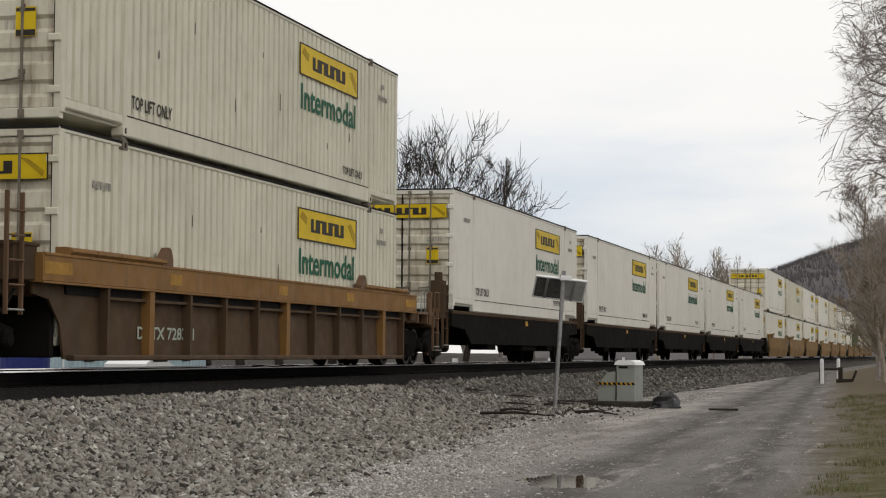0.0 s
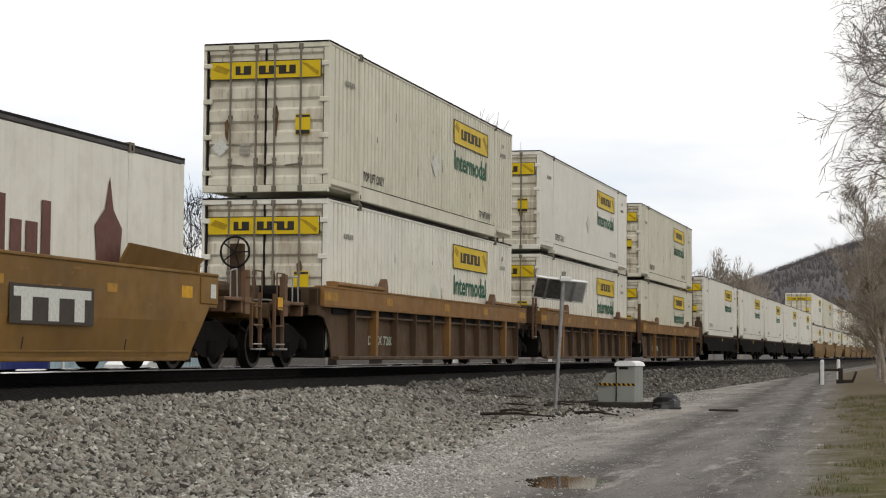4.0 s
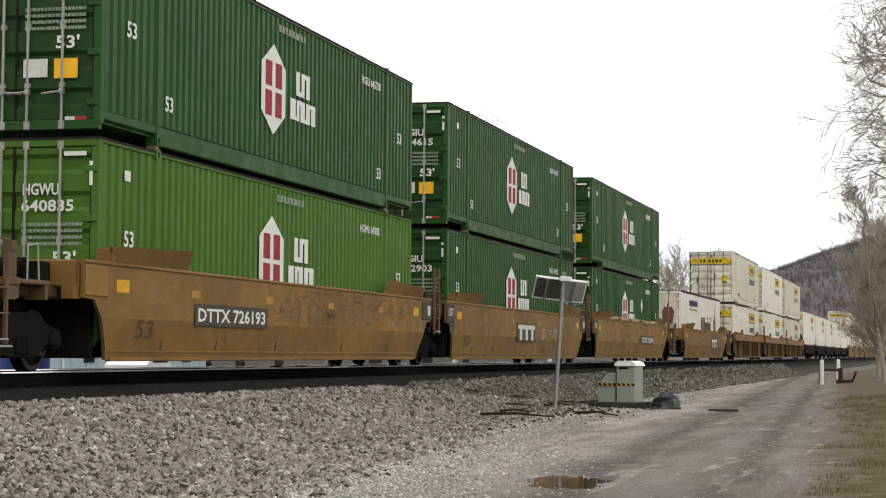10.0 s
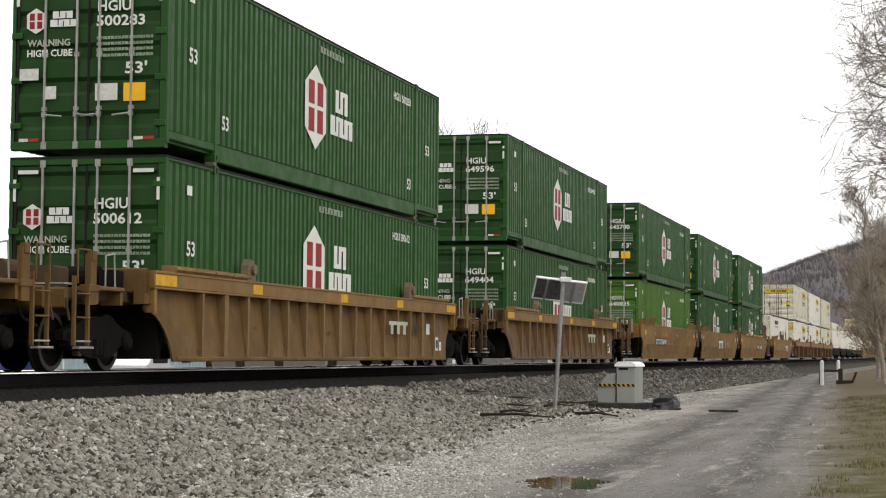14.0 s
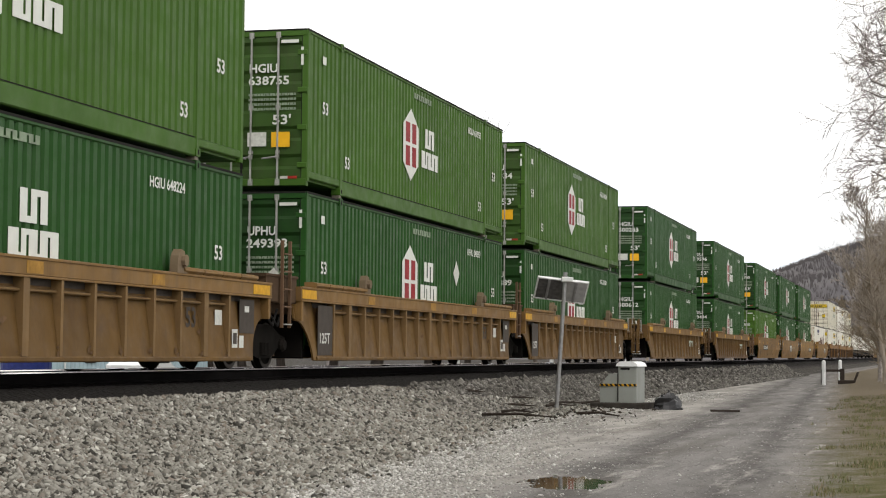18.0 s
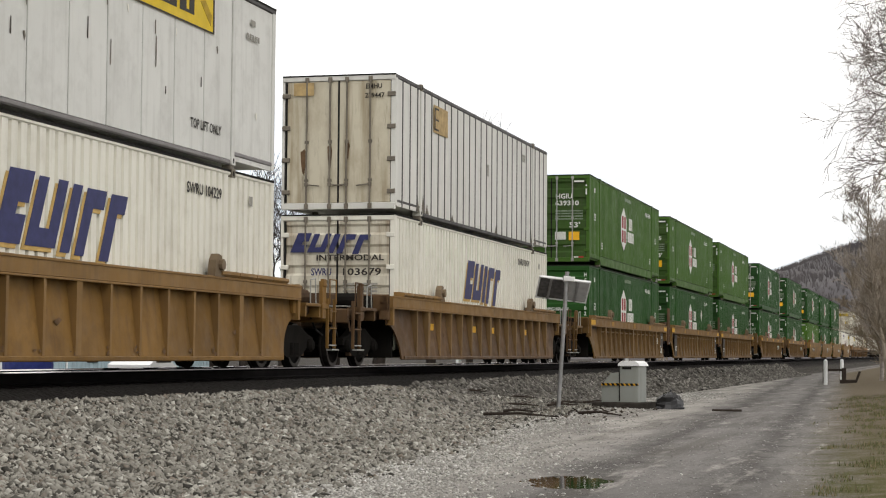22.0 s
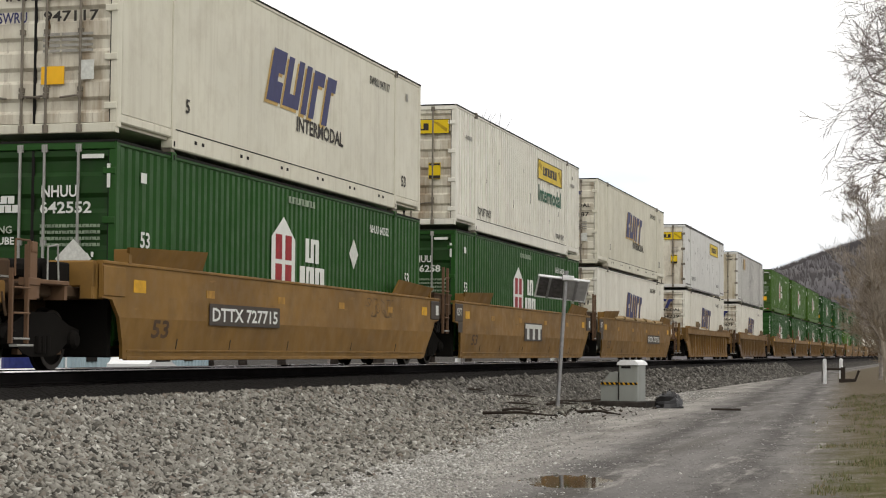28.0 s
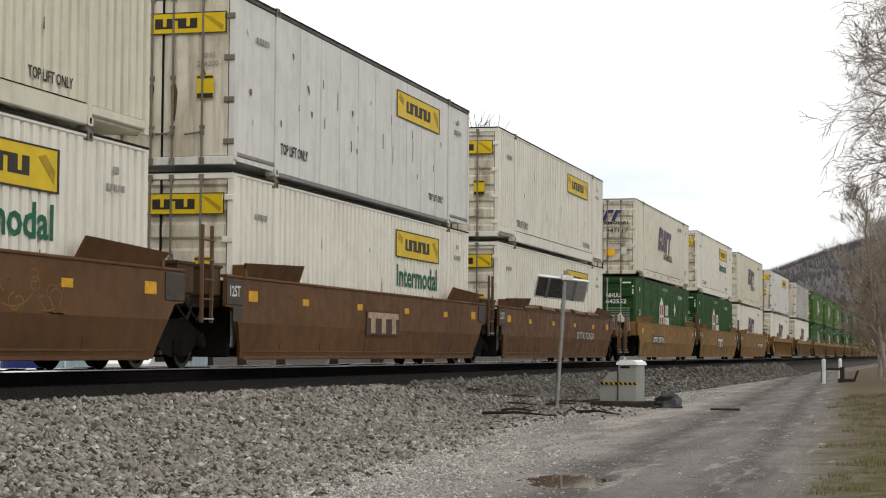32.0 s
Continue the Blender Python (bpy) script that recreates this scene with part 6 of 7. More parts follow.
def bare_tree(x, y, z, height, seed, radius=0.16, spread_=0.9, depth=4, kids=7, droop=0.0, lean=(0, 0), bark=None, twig=None, first=0.3, label="leafless tree with thin grey-brown branches", thick=1.0, name="bare_tree", limb=1.0, rise=0.10, stem=0.86, limbs=0, fan=(1.15, -0.5)):
    """A leafless tree: a trunk that carries on upwards, limbs, branches and twigs."""
    rng = random.Random(seed)
    wood, crown = Geo(), Geo()

    def grow(p, d, length, r, level):
        n = 9 if level == 0 else (6 if level < 3 else (3 if level == 3 else 2))
        pts, radii = [p.copy()], [r]
        step = length / n
        dirs = []
        for i in range(n):
            j = 0.09 if level == 0 else (0.17 if level == 1 else 0.14)
            d = (d + Vector((rng.gauss(0, j), rng.gauss(0, j), rng.gauss(0, j) + (rise if level else 0.06) - droop * (level > 0) * (1 if i < n * 0.6 else -0.9)))).normalized()
            p = p + d * step
            pts.append(p.copy())
            radii.append(max(r * (1 - 0.85 * (i + 1) / n), 0.0035 * thick))
            dirs.append(d.copy())
        tube(wood if level <= 1 else crown, pts, radii, 8 if level == 0 else (5 if level == 1 else 3))
        if level >= depth:
            return
        m = (limbs or kids + 5 if level == 0 else kids) + rng.randint(-1, 1)
        for k in range(m):
            f = (first if level == 0 else 0.18) + (0.97 - (first if level == 0 else 0.18)) * (k + rng.random()) / m
            i = min(n - 1, int(f * n))
            a = rng.uniform(0, 6.283)
            q = dirs[i].to_track_quat("Z", "Y")
            out = spread_ * rng.uniform(0.6, 1.2) * (0.8 if level == 0 else 0.62)
            nd = (q @ Vector((math.sin(out) * math.cos(a), math.sin(out) * math.sin(a), math.cos(out)))).normalized()
            grow(pts[i] + (pts[i + 1] - pts[i]) * (f * n - i), nd, length * rng.uniform(0.45, 0.74) * ((fan[0] + fan[1] * f) * limb if level == 0 else 1.1 - 0.45 * f), max(radii[i] * 0.55, 0.004 * thick), level + 1)

    grow(Vector((0, 0, 0)), Vector((lean[0], lean[1], 1)).normalized(), height * stem, radius, 0)
    t = thing(name, label, "tree", "bare trees", loc=(x, y, z))
    for nm, g, mt in (("trunk", wood, bark or BARK), ("crown", crown, twig or bark or BARK)):
        me = bpy.data.meshes.new(nm)
        me.from_pydata(g.v, [], g.f)
        me.materials.append(mt)
        part(nm, me, t)
    return t



def forked_tree(x, y, z, height, seed, radius=0.26, lean=0.0, label="large leafless tree with forking dark limbs behind the track"):
    """A broad leafless tree: a short trunk that forks again and again into rising limbs, with thin side twigs."""
    rng = random.Random(seed)
    wood, crown = Geo(), Geo()

    def grow(p, d, length, r, level):
        n = 4 if level < 4 else 3
        pts, radii, dirs = [p.copy()], [r], []
        for i in range(n):
            j = 0.07 if level < 2 else 0.13
            d = (d + Vector((rng.gauss(0, j), rng.gauss(0, j), rng.gauss(0, j) + 0.07))).normalized()
            p = p + d * (length / n)
            pts.append(p.copy())
            radii.append(max(0.009, r * (1 - 0.34 * (i + 1) / n)))
            dirs.append(d.copy())
        tube(wood if level < 3 else crown, pts, radii, 7 if level < 2 else (5 if level < 4 else 3))
        if level >= 2:
            for k in range(2 if level < 4 else 3):
                i = rng.randrange(n)
                q, a, out = dirs[i].to_track_quat("Z", "Y"), rng.uniform(0, 6.283), rng.uniform(0.4, 0.9)
                td = q @ Vector((math.sin(out) * math.cos(a), math.sin(out) * math.sin(a), math.cos(out)))
                m = pts[i] + td * rng.uniform(0.25, 0.6)
                tip = m + (td + Vector((0, 0, 0.6))).normalized() * rng.uniform(0.3, 0.8)
                tube(crown, [pts[i], m, tip], [0.016, 0.012, 0.007], 3)
        if level >= 5:
            return
        a0 = rng.uniform(0, 6.283)
        count = 4 if level == 0 else (3 if rng.random() < 0.3 else 2)
        for k in range(count):
            a, out = a0 + 6.283 * k / count + rng.gauss(0, 0.3), rng.uniform(0.22, 0.55) * (1.2 if level == 0 else 1.0)
            q = d.to_track_quat("Z", "Y")
            nd = q @ Vector((math.sin(out) * math.cos(a), math.sin(out) * math.sin(a), math.cos(out)))
            grow(p, nd, length * rng.uniform(0.62, 0.86) * (1.0 if level else 1.45), max(0.013, radii[-1] * (0.66 if count > 2 else 0.74)), level + 1)

    grow(Vector((0, 0, 0)), Vector((lean, 0, 1)).normalized(), height * 0.20, radius, 0)
    top = max(v[2] for v in crown.v)
    k = height / top
    t = thing("bare_tree", label, "tree", "bare trees", loc=(x, y, z))
    for nm, g in (("trunk", wood), ("crown", crown)):
        me = bpy.data.meshes.new(nm)
        me.from_pydata([(a * k, b * k, c * k) for a, b, c in g.v], [], g.f)
        me.materials.append(BARK_DARK)
        part(nm, me, t)
    return t


# trees behind the track
for x, y, h, seed, r, ln in ((-36.6, 92, 10.6, 29, 0.22, 0.0), (-34.4, 91, 11.0, 12, 0.24, -0.05), (-32.0, 90, 11.6, 11, 0.26, 0.05), (-29.6, 91, 12.2, 23, 0.28, -0.05), (-27.0, 90, 14.3, 31, 0.34, 0.0), (-24.8, 92, 13.6, 42, 0.26, 0.0), (-22.9, 92, 11.4, 57, 0.22, 0.0)):
    forked_tree(x, y, 0.0, h, seed, r, ln)
for x, y, h, seed in ((-34.0, 104, 9.0, 64), (-29.0, 108, 9.5, 71), (-25.5, 103, 7.0, 75), (-23.2, 101, 6.4, 77)):
    bare_tree(x, y, 0.0, h, seed, 0.14, 0.9, depth=4, kids=5, bark=BARK_SOFT, twig=BARK_SOFT, thick=1.8, rise=0.08, stem=0.7, first=0.2, label="lower leafless tree in the thicket behind the track")
bare_tree(-30.8, 147, 0, 19.6, 81, 0.18, 0.9, depth=3, kids=8, limb=0.26, bark=BARK, thick=4.5)
for i in range(9):
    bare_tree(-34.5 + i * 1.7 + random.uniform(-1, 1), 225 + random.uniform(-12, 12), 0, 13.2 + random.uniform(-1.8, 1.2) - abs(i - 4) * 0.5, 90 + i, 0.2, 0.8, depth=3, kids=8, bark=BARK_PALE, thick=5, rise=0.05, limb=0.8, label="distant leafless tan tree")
# trees beside the road
bare_tree(1.25, 46, 0.2, 16.0, 44, 0.22, 1.15, depth=4, kids=5, droop=0.21, bark=BARK_SOFT, lean=(0.02, 0), first=0.26, thick=1.8, limb=0.40, limbs=42, rise=0.13, fan=(0.60, 0.62), label="large leafless tree with drooping upturned branches")
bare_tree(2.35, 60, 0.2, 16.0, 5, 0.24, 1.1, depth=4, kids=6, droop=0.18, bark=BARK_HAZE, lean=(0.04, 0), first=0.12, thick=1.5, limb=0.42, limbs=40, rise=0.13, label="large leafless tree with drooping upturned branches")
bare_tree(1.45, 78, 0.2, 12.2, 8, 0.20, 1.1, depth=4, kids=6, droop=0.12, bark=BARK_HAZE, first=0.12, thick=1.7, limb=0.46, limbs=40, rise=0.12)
for x, y, h, seed in ((-1.5, 84, 6.0, 30), (-1.9, 92, 6.4, 33), (-1.0, 95, 8.0, 34), (-2.7, 108, 7.0, 35), (-1.8, 112, 8.8, 36), (-3.1, 125, 8.0, 37), (-2.2, 131, 10.0, 38), (-3.8, 142, 8.6, 39), (-2.9, 150, 10.5, 40)):
    bare_tree(x, y, 0.1, h, seed, 0.07, 1.0, depth=4, kids=6, bark=BARK_BRUSH, twig=BARK_BRUSH, first=0.06, thick=2.0 + (y - 84) * 0.015, limb=0.5, label="leafless roadside tree in a brown thicket")
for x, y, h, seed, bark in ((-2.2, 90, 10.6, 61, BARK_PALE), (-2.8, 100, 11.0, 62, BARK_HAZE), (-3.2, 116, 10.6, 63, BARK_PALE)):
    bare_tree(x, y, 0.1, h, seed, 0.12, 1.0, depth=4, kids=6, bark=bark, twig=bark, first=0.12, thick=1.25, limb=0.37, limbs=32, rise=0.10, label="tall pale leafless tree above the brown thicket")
for x, y, h, seed in ((-1.8, 96, 7.0, 12), (-1.3, 104, 8.5, 13), (-2.3, 122, 8.4, 14), (-1.4, 130, 9.5, 15), (-3.2, 150, 9.0, 16), (-1.8, 160, 10.5, 17), (-4.0, 185, 10.0, 18), (-2.6, 190, 12.0, 19), (-5.0, 215, 11, 20), (-3.0, 225, 13, 21)):
    bare_tree(x, y, 0.1, h, seed, 0.08, 0.8, depth=4, kids=4, bark=BARK_TAN, twig=BARK_TAN, first=0.1, thick=2.6 + (y - 90) * 0.018, limb=0.6, label="slender leafless roadside tree in brown brush")


# ---- wooded hill in the distance ----
def hill_height(x, y):
    d = min(60.0, x + 39)
    top = max(0.0, 49 + 0.33 * d - 0.0014 * d * d - 0.15 * max(0.0, x - 40))
    return max(0.0, 1 - ((y - 900) / 330) ** 2) * top + 3.0 * noise.noise((x * 0.02, y * 0.02, 1)) * min(1, top / 10)


def hill_mesh():
    g = Geo()
    hx, hy = spread((-260, 160, 150), (160, 700, 30)), spread((560, 905, 60), (905, 1260, 12))
    for y in hy:
        for x in hx:
            z = hill_height(x, y)
            g.v.append((x, y, z + (1.6 * noise.noise((x * 0.22, y * 0.06, 3)) + 0.8 * noise.noise((x * 0.6, y * 0.1, 7)) if z > 1 else 0) - 1.0))
    w = len(hx)
    g.f = [(j * w + i, j * w + i + 1, (j + 1) * w + i + 1, (j + 1) * w + i) for j in range(len(hy) - 1) for i in range(w - 1)]
    return g


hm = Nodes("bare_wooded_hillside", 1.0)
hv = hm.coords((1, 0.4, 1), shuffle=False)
# muted purple-grey: distance haze is mixed into the hill's colours
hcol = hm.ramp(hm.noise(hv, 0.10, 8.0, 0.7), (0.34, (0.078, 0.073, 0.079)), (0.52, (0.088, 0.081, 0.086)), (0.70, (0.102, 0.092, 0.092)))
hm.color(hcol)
hm.bump(hm.noise(hv, 0.5, 6.0, 0.7), 0.3, 1.2)
hill = tagged(new("hill", mesh("hill", hm.mat, hill_mesh, True)), "distant hillside of bare woods, purple-brown with painted haze", "hill", kind="structure")


def woods_mesh():
    """Bare trees that cover the slope: each a stem with a few rising limbs."""
    rng = random.Random(4)
    g = Geo()
    for i in range(6800):
        y = rng.uniform(780, 905) if i < 2600 else rng.uniform(600, 900)
        x = rng.uniform(-118, -10)
        z = hill_height(x, y)
        if z < 3:
            continue
        h = rng.uniform(2.0, 4.6) if y > 840 else rng.uniform(1.2, 2.4)
        for k in range(5):
            a, b = rng.gauss(0, 0.55), rng.gauss(0, 0.3)
            p, q = Vector((x, y, z - 1)), Vector((x + a * h * 0.6, y + b * h * 0.6, z + h * rng.uniform(0.5, 1)))
            w = 0.10
            g.add([p + Vector((-w, 0, 0)), p + Vector((w, -w, 0)), p + Vector((0, w, 0)), q], [(0, 1, 3), (1, 2, 3), (2, 0, 3)])
    return g


# tree colours kept near the hill's, with the same haze mixed in
WOODS = island_material("far_bare_trees", (0.0, (0.108, 0.100, 0.107)), (0.5, (0.116, 0.107, 0.113)), (1.0, (0.128, 0.116, 0.117)), rough=1.0)
tagged(new("far_woods", mesh("far_woods", WOODS, woods_mesh)), "bare trees on the ridge of the hill", "woods", kind="stuff")

# ---- signal cabinet, solar post, and what lies beside them ----
CAB = paint("grey_cabinet_paint", (0.27, 0.285, 0.265, 1), (0.16, 0.145, 0.12, 1), 0.3, 0.5, 0.05, 0.3)
CONCRETE = plain("weathered_concrete", (0.20, 0.18, 0.155, 1), 0.9)
DAMP = plain("dark_damp_concrete", (0.045, 0.040, 0.035, 1), 0.9, 0, 0.4, 4)
CAPWHITE = plain("white_cap", (0.78, 0.79, 0.79, 1), 0.4, 0, 0.04)
POLE = plain("galvanised_post", (0.30, 0.30, 0.30, 1), 0.5, 0.5)
PANEL_PALE = plain("pale_panel_half", (0.40, 0.40, 0.40, 1), 0.6, 0, 0.15, 6)
PANELBACK = plain("panel_back", (0.10, 0.096, 0.095, 1), 0.6, 0, 0.35, 9)
BLACKBAG = plain("black_plastic", (0.014, 0.014, 0.016, 1), 0.35)

cab = thing("equipment_cabinet", "grey steel trackside cabinet with white cap on a concrete plinth", "cabinet", loc=(-7.90, 48.9, 0.03), rz=-9)
part("plinth", mesh("plinth", DAMP, lambda: Geo().box(-0.78, 0.72, -0.45, 0.45, -0.1, 0.13, 0.03)), cab, label="dark damp concrete plinth")
part("main_body", mesh("cab_main", CAB, lambda: Geo().box(-0.05, 0.46, -0.35, 0.35, 0.13, 1.07, 0.02)), cab)
part("side_body", mesh("cab_side", CAB, lambda: Geo().extrude([(-0.55, 0.13), (-0.055, 0.13), (-0.055, 0.88), (-0.30, 0.88), (-0.55, 0.55)], 1, -0.32, 0.32)), cab)
part("cap", mesh("cab_cap", CAPWHITE, lambda: Geo().extrude([(-0.09, 1.07), (0.50, 1.07), (0.46, 1.15), (0.36, 1.20), (0.02, 1.20), (-0.07, 1.14)], 1, -0.40, 0.40)), cab, label="white domed cap")
part("vent", boxmesh("vent", DARK, 0.02, 0.27, -0.356, -0.34, 0.98, 1.04), cab)
part("door_seam", boxmesh("seam", DARK, -0.065, -0.045, -0.356, -0.31, 0.16, 0.90), cab)
part("hazard_band", boxmesh("hband", YELLOW_TAPE, -0.545, 0.455, -0.354, -0.30, 0.555, 0.615), cab)
for i in range(8):
    part("hazard_stripe", mesh("hstripe", DARK, lambda: Geo().extrude([(0.0, 0.553), (0.07, 0.553), (0.03, 0.617), (-0.04, 0.617)], 1, -0.359, -0.352)), cab, (-0.50 + i * 0.128, 0, 0))

post = thing("solar_panel_post", "leaning galvanised post carrying a tilted solar panel", "solar panel", loc=(-9.16, 46.2, 0.0))
post.rotation_euler = (0, radians(3.6), 0)
part("pole", mesh("pole", POLE, lambda: Geo().rod((0, 0, -0.2), (0, 0, 3.42), 0.052, 12).rod((0, 0, 3.42), (0, 0, 3.46), 0.056, 12)), post)
pan = part("panel", mesh("solar_panel", PANELBACK, lambda: Geo().box(-0.68, 0.56, -0.36, 0.36, -0.02, 0.015, 0.006)), post, (-0.08, 0.30, 3.02), (-42, 3, 17), "solar panel seen from its grey back")
part("panel_frame", mesh("panel_frame", CAPWHITE, lambda: Geo().box(-0.70, 0.58, -0.39, -0.355, -0.035, 0.025).box(-0.70, 0.58, 0.355, 0.39, -0.035, 0.025).box(-0.71, -0.675, -0.39, 0.39, -0.035, 0.025).box(0.555, 0.59, -0.39, 0.39, -0.035, 0.025)), pan, label="pale metal frame")
part("panel_rib", boxmesh("panel_rib", POLE, -0.03, 0.03, -0.36, 0.36, -0.06, -0.02), pan, (-0.4, 0, 0))
part("panel_rib", boxmesh("panel_rib", POLE, -0.03, 0.03, -0.36, 0.36, -0.06, -0.02), pan, (0.28, 0, 0))
# right half of the panel's back is paler
part("back_sheet", boxmesh("back_sheet", PANEL_PALE, 0.02, 0.55, -0.34, 0.34, -0.026, -0.021), pan, label="paler right half of the back")
part("bracket", mesh("pole_bracket", POLE, lambda: Geo().rod((0, 0, 3.3), (-0.35, 0.25, 3.16), 0.03, 8).box(-0.08, 0.08, -0.08, 0.10, 3.2, 3.36, 0.02)), post)
part("battery_box", mesh("battery_box", CAPWHITE, lambda: Geo().box(-0.05, 0.22, -0.13, -0.06, 3.22, 3.34, 0.015)), post)


def bag_mesh():
    rng = random.Random(3)
    g = Geo()
    rows, cols = 7, 14
    for i in range(rows + 1):
        th = math.pi / 2 * i / rows
        for j in range(cols):
            ph = 2 * math.pi * j / cols
            k = 1 + rng.uniform(-0.13, 0.13)
            g.v.append((0.36 * k * math.cos(th) * math.cos(ph), 0.34 * k * math.cos(th) * math.sin(ph), 0.40 * k * math.sin(th) ** 0.8))
    for i in range(rows):
        for j in range(cols):
            g.f.append((i * cols + j, i * cols + (j + 1) % cols, (i + 1) * cols + (j + 1) % cols, (i + 1) * cols + j))
    return g


bag = thing("rubbish_bag", "slumped black plastic rubbish bag on the gravel", "bag", loc=(-6.70, 48.6, 0.0))
part("sack", mesh("sack", BLACKBAG, bag_mesh), bag)
part("knot", mesh("knot", BLACKBAG, lambda: Geo().rod((0, 0, 0.36), (0.03, 0.0, 0.50), 0.05, 6, 0.02).rod((-0.3, -0.2, 0.02), (0.42, -0.3, 0.03), 0.06, 6, 0.03)), bag)

STICK = plain("dead_branch", (0.045, 0.036, 0.03, 1), 0.9)
for u, v, length, turn in ((-8.3, 38.0, 2.2, -32), (-7.0, 40.0, 1.9, -50), (-9.4, 48.8, 1.8, 65), (-10.0, 45.6, 1.3, 70), (-9.7, 44.0, 1.0, 25), (-9.1, 46.4, 0.9, 50), (-8.6, 49.6, 1.1, 10), (-10.3, 42.0, 0.7, 60), (-9.0, 41.0, 0.8, -10)):
    z = ground_z(u, v)
    st = thing("fallen_branch", "dark dead branch lying on the ballast", "branch", "fallen branches", loc=(u, v, z + 0.12), rz=turn)
    part("stem", mesh(("stem", round(length, 1)), STICK, lambda: Geo().rod((-length / 2, 0, 0), (-0.1, 0.06, 0.04), 0.035, 6, 0.03).rod((-0.1, 0.06, 0.04), (length / 2, -0.05, 0.0), 0.03, 6, 0.012)), st)
    part("twig", mesh("stick_twig", STICK, lambda: Geo().rod((0, 0.05, 0.03), (0.3, 0.22, 0.1), 0.014, 5, 0.006).rod((0.1, 0, 0.03), (0.28, -0.16, 0.08), 0.012, 5, 0.005)), st)
plank = thing("timber_plank", "short dark plank lying on the road", "plank", loc=(-5.05, 46.9, 0.03), rz=4)
part("board", mesh("plank", STICK, lambda: Geo().box(-0.36, 0.36, -0.09, 0.09, -0.02, 0.03, 0.008)), plank)

DEBRIS = island_material("rotten_wood_chips", (0.0, (0.018, 0.015, 0.013)), (0.6, (0.05, 0.04, 0.033)), (1.0, (0.12, 0.10, 0.08)))
stones("wood_debris", [(39, 50, 2.5, 0.05, lambda y: -10.4, lambda y: -7.7), (43, 49, 4, 0.04, lambda y: -10.0, lambda y: -8.4), (36, 48, 1.2, 0.04, lambda y: -9.5, lambda y: -6.6)],
       23, DEBRIS, "dark rotten wood chips scattered over the ballast foot", 0.35, 0.6)

# white bollards with a low dark barrier
for i, (x, y, h) in enumerate(((-5.27, 93.3, 1.22), (-5.01, 104.1, 1.20))):
    b = thing("bollard", "white-painted round bollard beside the road", "bollard", "white bollards", loc=(x, y, 0.0))
    part("shaft", mesh("bollard", CAPWHITE, lambda: Geo().lathe([(-0.1, 0.0), (-0.1, 0.095), (1.12, 0.095), (1.18, 0.08), (1.21, 0.04), (1.22, 0.0)], 2, 16)), b)
bar = thing("steel_barrier", "rusty dark steel barrier frame between two bollards", "barrier", loc=(-4.9, 97.5, 0.0))
part("barrier_beam", mesh("barrier_beam", STICK, lambda: Geo().box(-0.75, 0.35, -0.06, 0.06, 0.62, 0.74, 0.01)), bar)
part("barrier_leg", mesh("barrier_leg", STICK, lambda: Geo().box(-0.75, -0.66, -0.05, 0.05, 0.0, 0.62)), bar)
part("barrier_leg", mesh("barrier_leg2", STICK, lambda: Geo().box(0.20, 0.42, -0.12, 0.12, 0.0, 0.78, 0.02)), bar)
part("barrier_foot", mesh("barrier_foot", STICK, lambda: Geo().box(0.1, 0.95, -0.14, 0.14, 0.0, 0.2, 0.03).rod((0.9, 0, 0.1), (1.1, 0, 0.62), 0.06, 8)), bar)

# puddle on the road
WATER = Nodes("muddy_water", 0.05)
WATER.color((0.020, 0.015, 0.011, 1))
WATER.b.inputs["Specular IOR Level"].default_value = 0.3


def puddle_mesh():
    """A thin sheet of water that fills the hollow; the ground itself draws the shore."""
    return Geo().extrude([(0.95 * math.cos(a * math.pi / 24), 2.2 * math.sin(a * math.pi / 24)) for a in range(48)], 2, -0.004, 0.0)


puddle = tagged(new("puddle", mesh("puddle", WATER.mat, puddle_mesh)), "shallow muddy puddle on the gravel road", "puddle")
puddle.location = (-3.97, 20.5, -0.011)

# ---- yard beyond the track ----
SIDING = paint("pale_blue_siding", (0.36, 0.47, 0.52, 1), (0.2, 0.2, 0.2, 1), 0.2)
shed = thing("yard_shed", "long low shed with pale blue metal siding", "shed", loc=(-34.0, 76.0, 0.0))
part("wall", mesh("shed_wall", SIDING, lambda: corrugated(-13, 9, -0.5, 2.7, 0.4, 0.04)), shed)
part("shed_body", boxmesh("shed_body", SIDING, -6.0, -0.05, -13, 9, -0.5, 2.7), shed)
part("roof", mesh("shed_roof", GREYRAIL, lambda: Geo().extrude([(-6.3, 2.7), (0.3, 2.7), (0.3, 2.8), (-3.0, 3.5), (-6.3, 2.8)], 1, -13.3, 9.3)), shed)
for yy in (-9.5, -4.0, 1.5, 6.5):
    w = part("window", boxmesh("shed_window", DARK, -0.02, 0.02, -0.5, 0.5, 0.9, 1.9), shed, (0.01, yy, 0))
for yy in (-12.0, -6.5, -1.2, 4.0):
    part("downpipe", mesh("downpipe", CAPWHITE, lambda: Geo().rod((0.06, 0, -0.4), (0.06, 0, 2.7), 0.05, 8)), shed, (0, yy, 0))
drum = thing("storage_tank", "dark blue storage tank in the yard", "tank", loc=(-29.5, 57.5, -0.1))
part("shell", mesh("tank_shell", plain("dark_blue_paint", (0.02, 0.03, 0.14, 1), 0.5), lambda: Geo().lathe([(-0.2, 0), (-0.2, 0.85), (1.9, 0.85), (2.1, 0.6), (2.15, 0)], 2, 20)), drum)


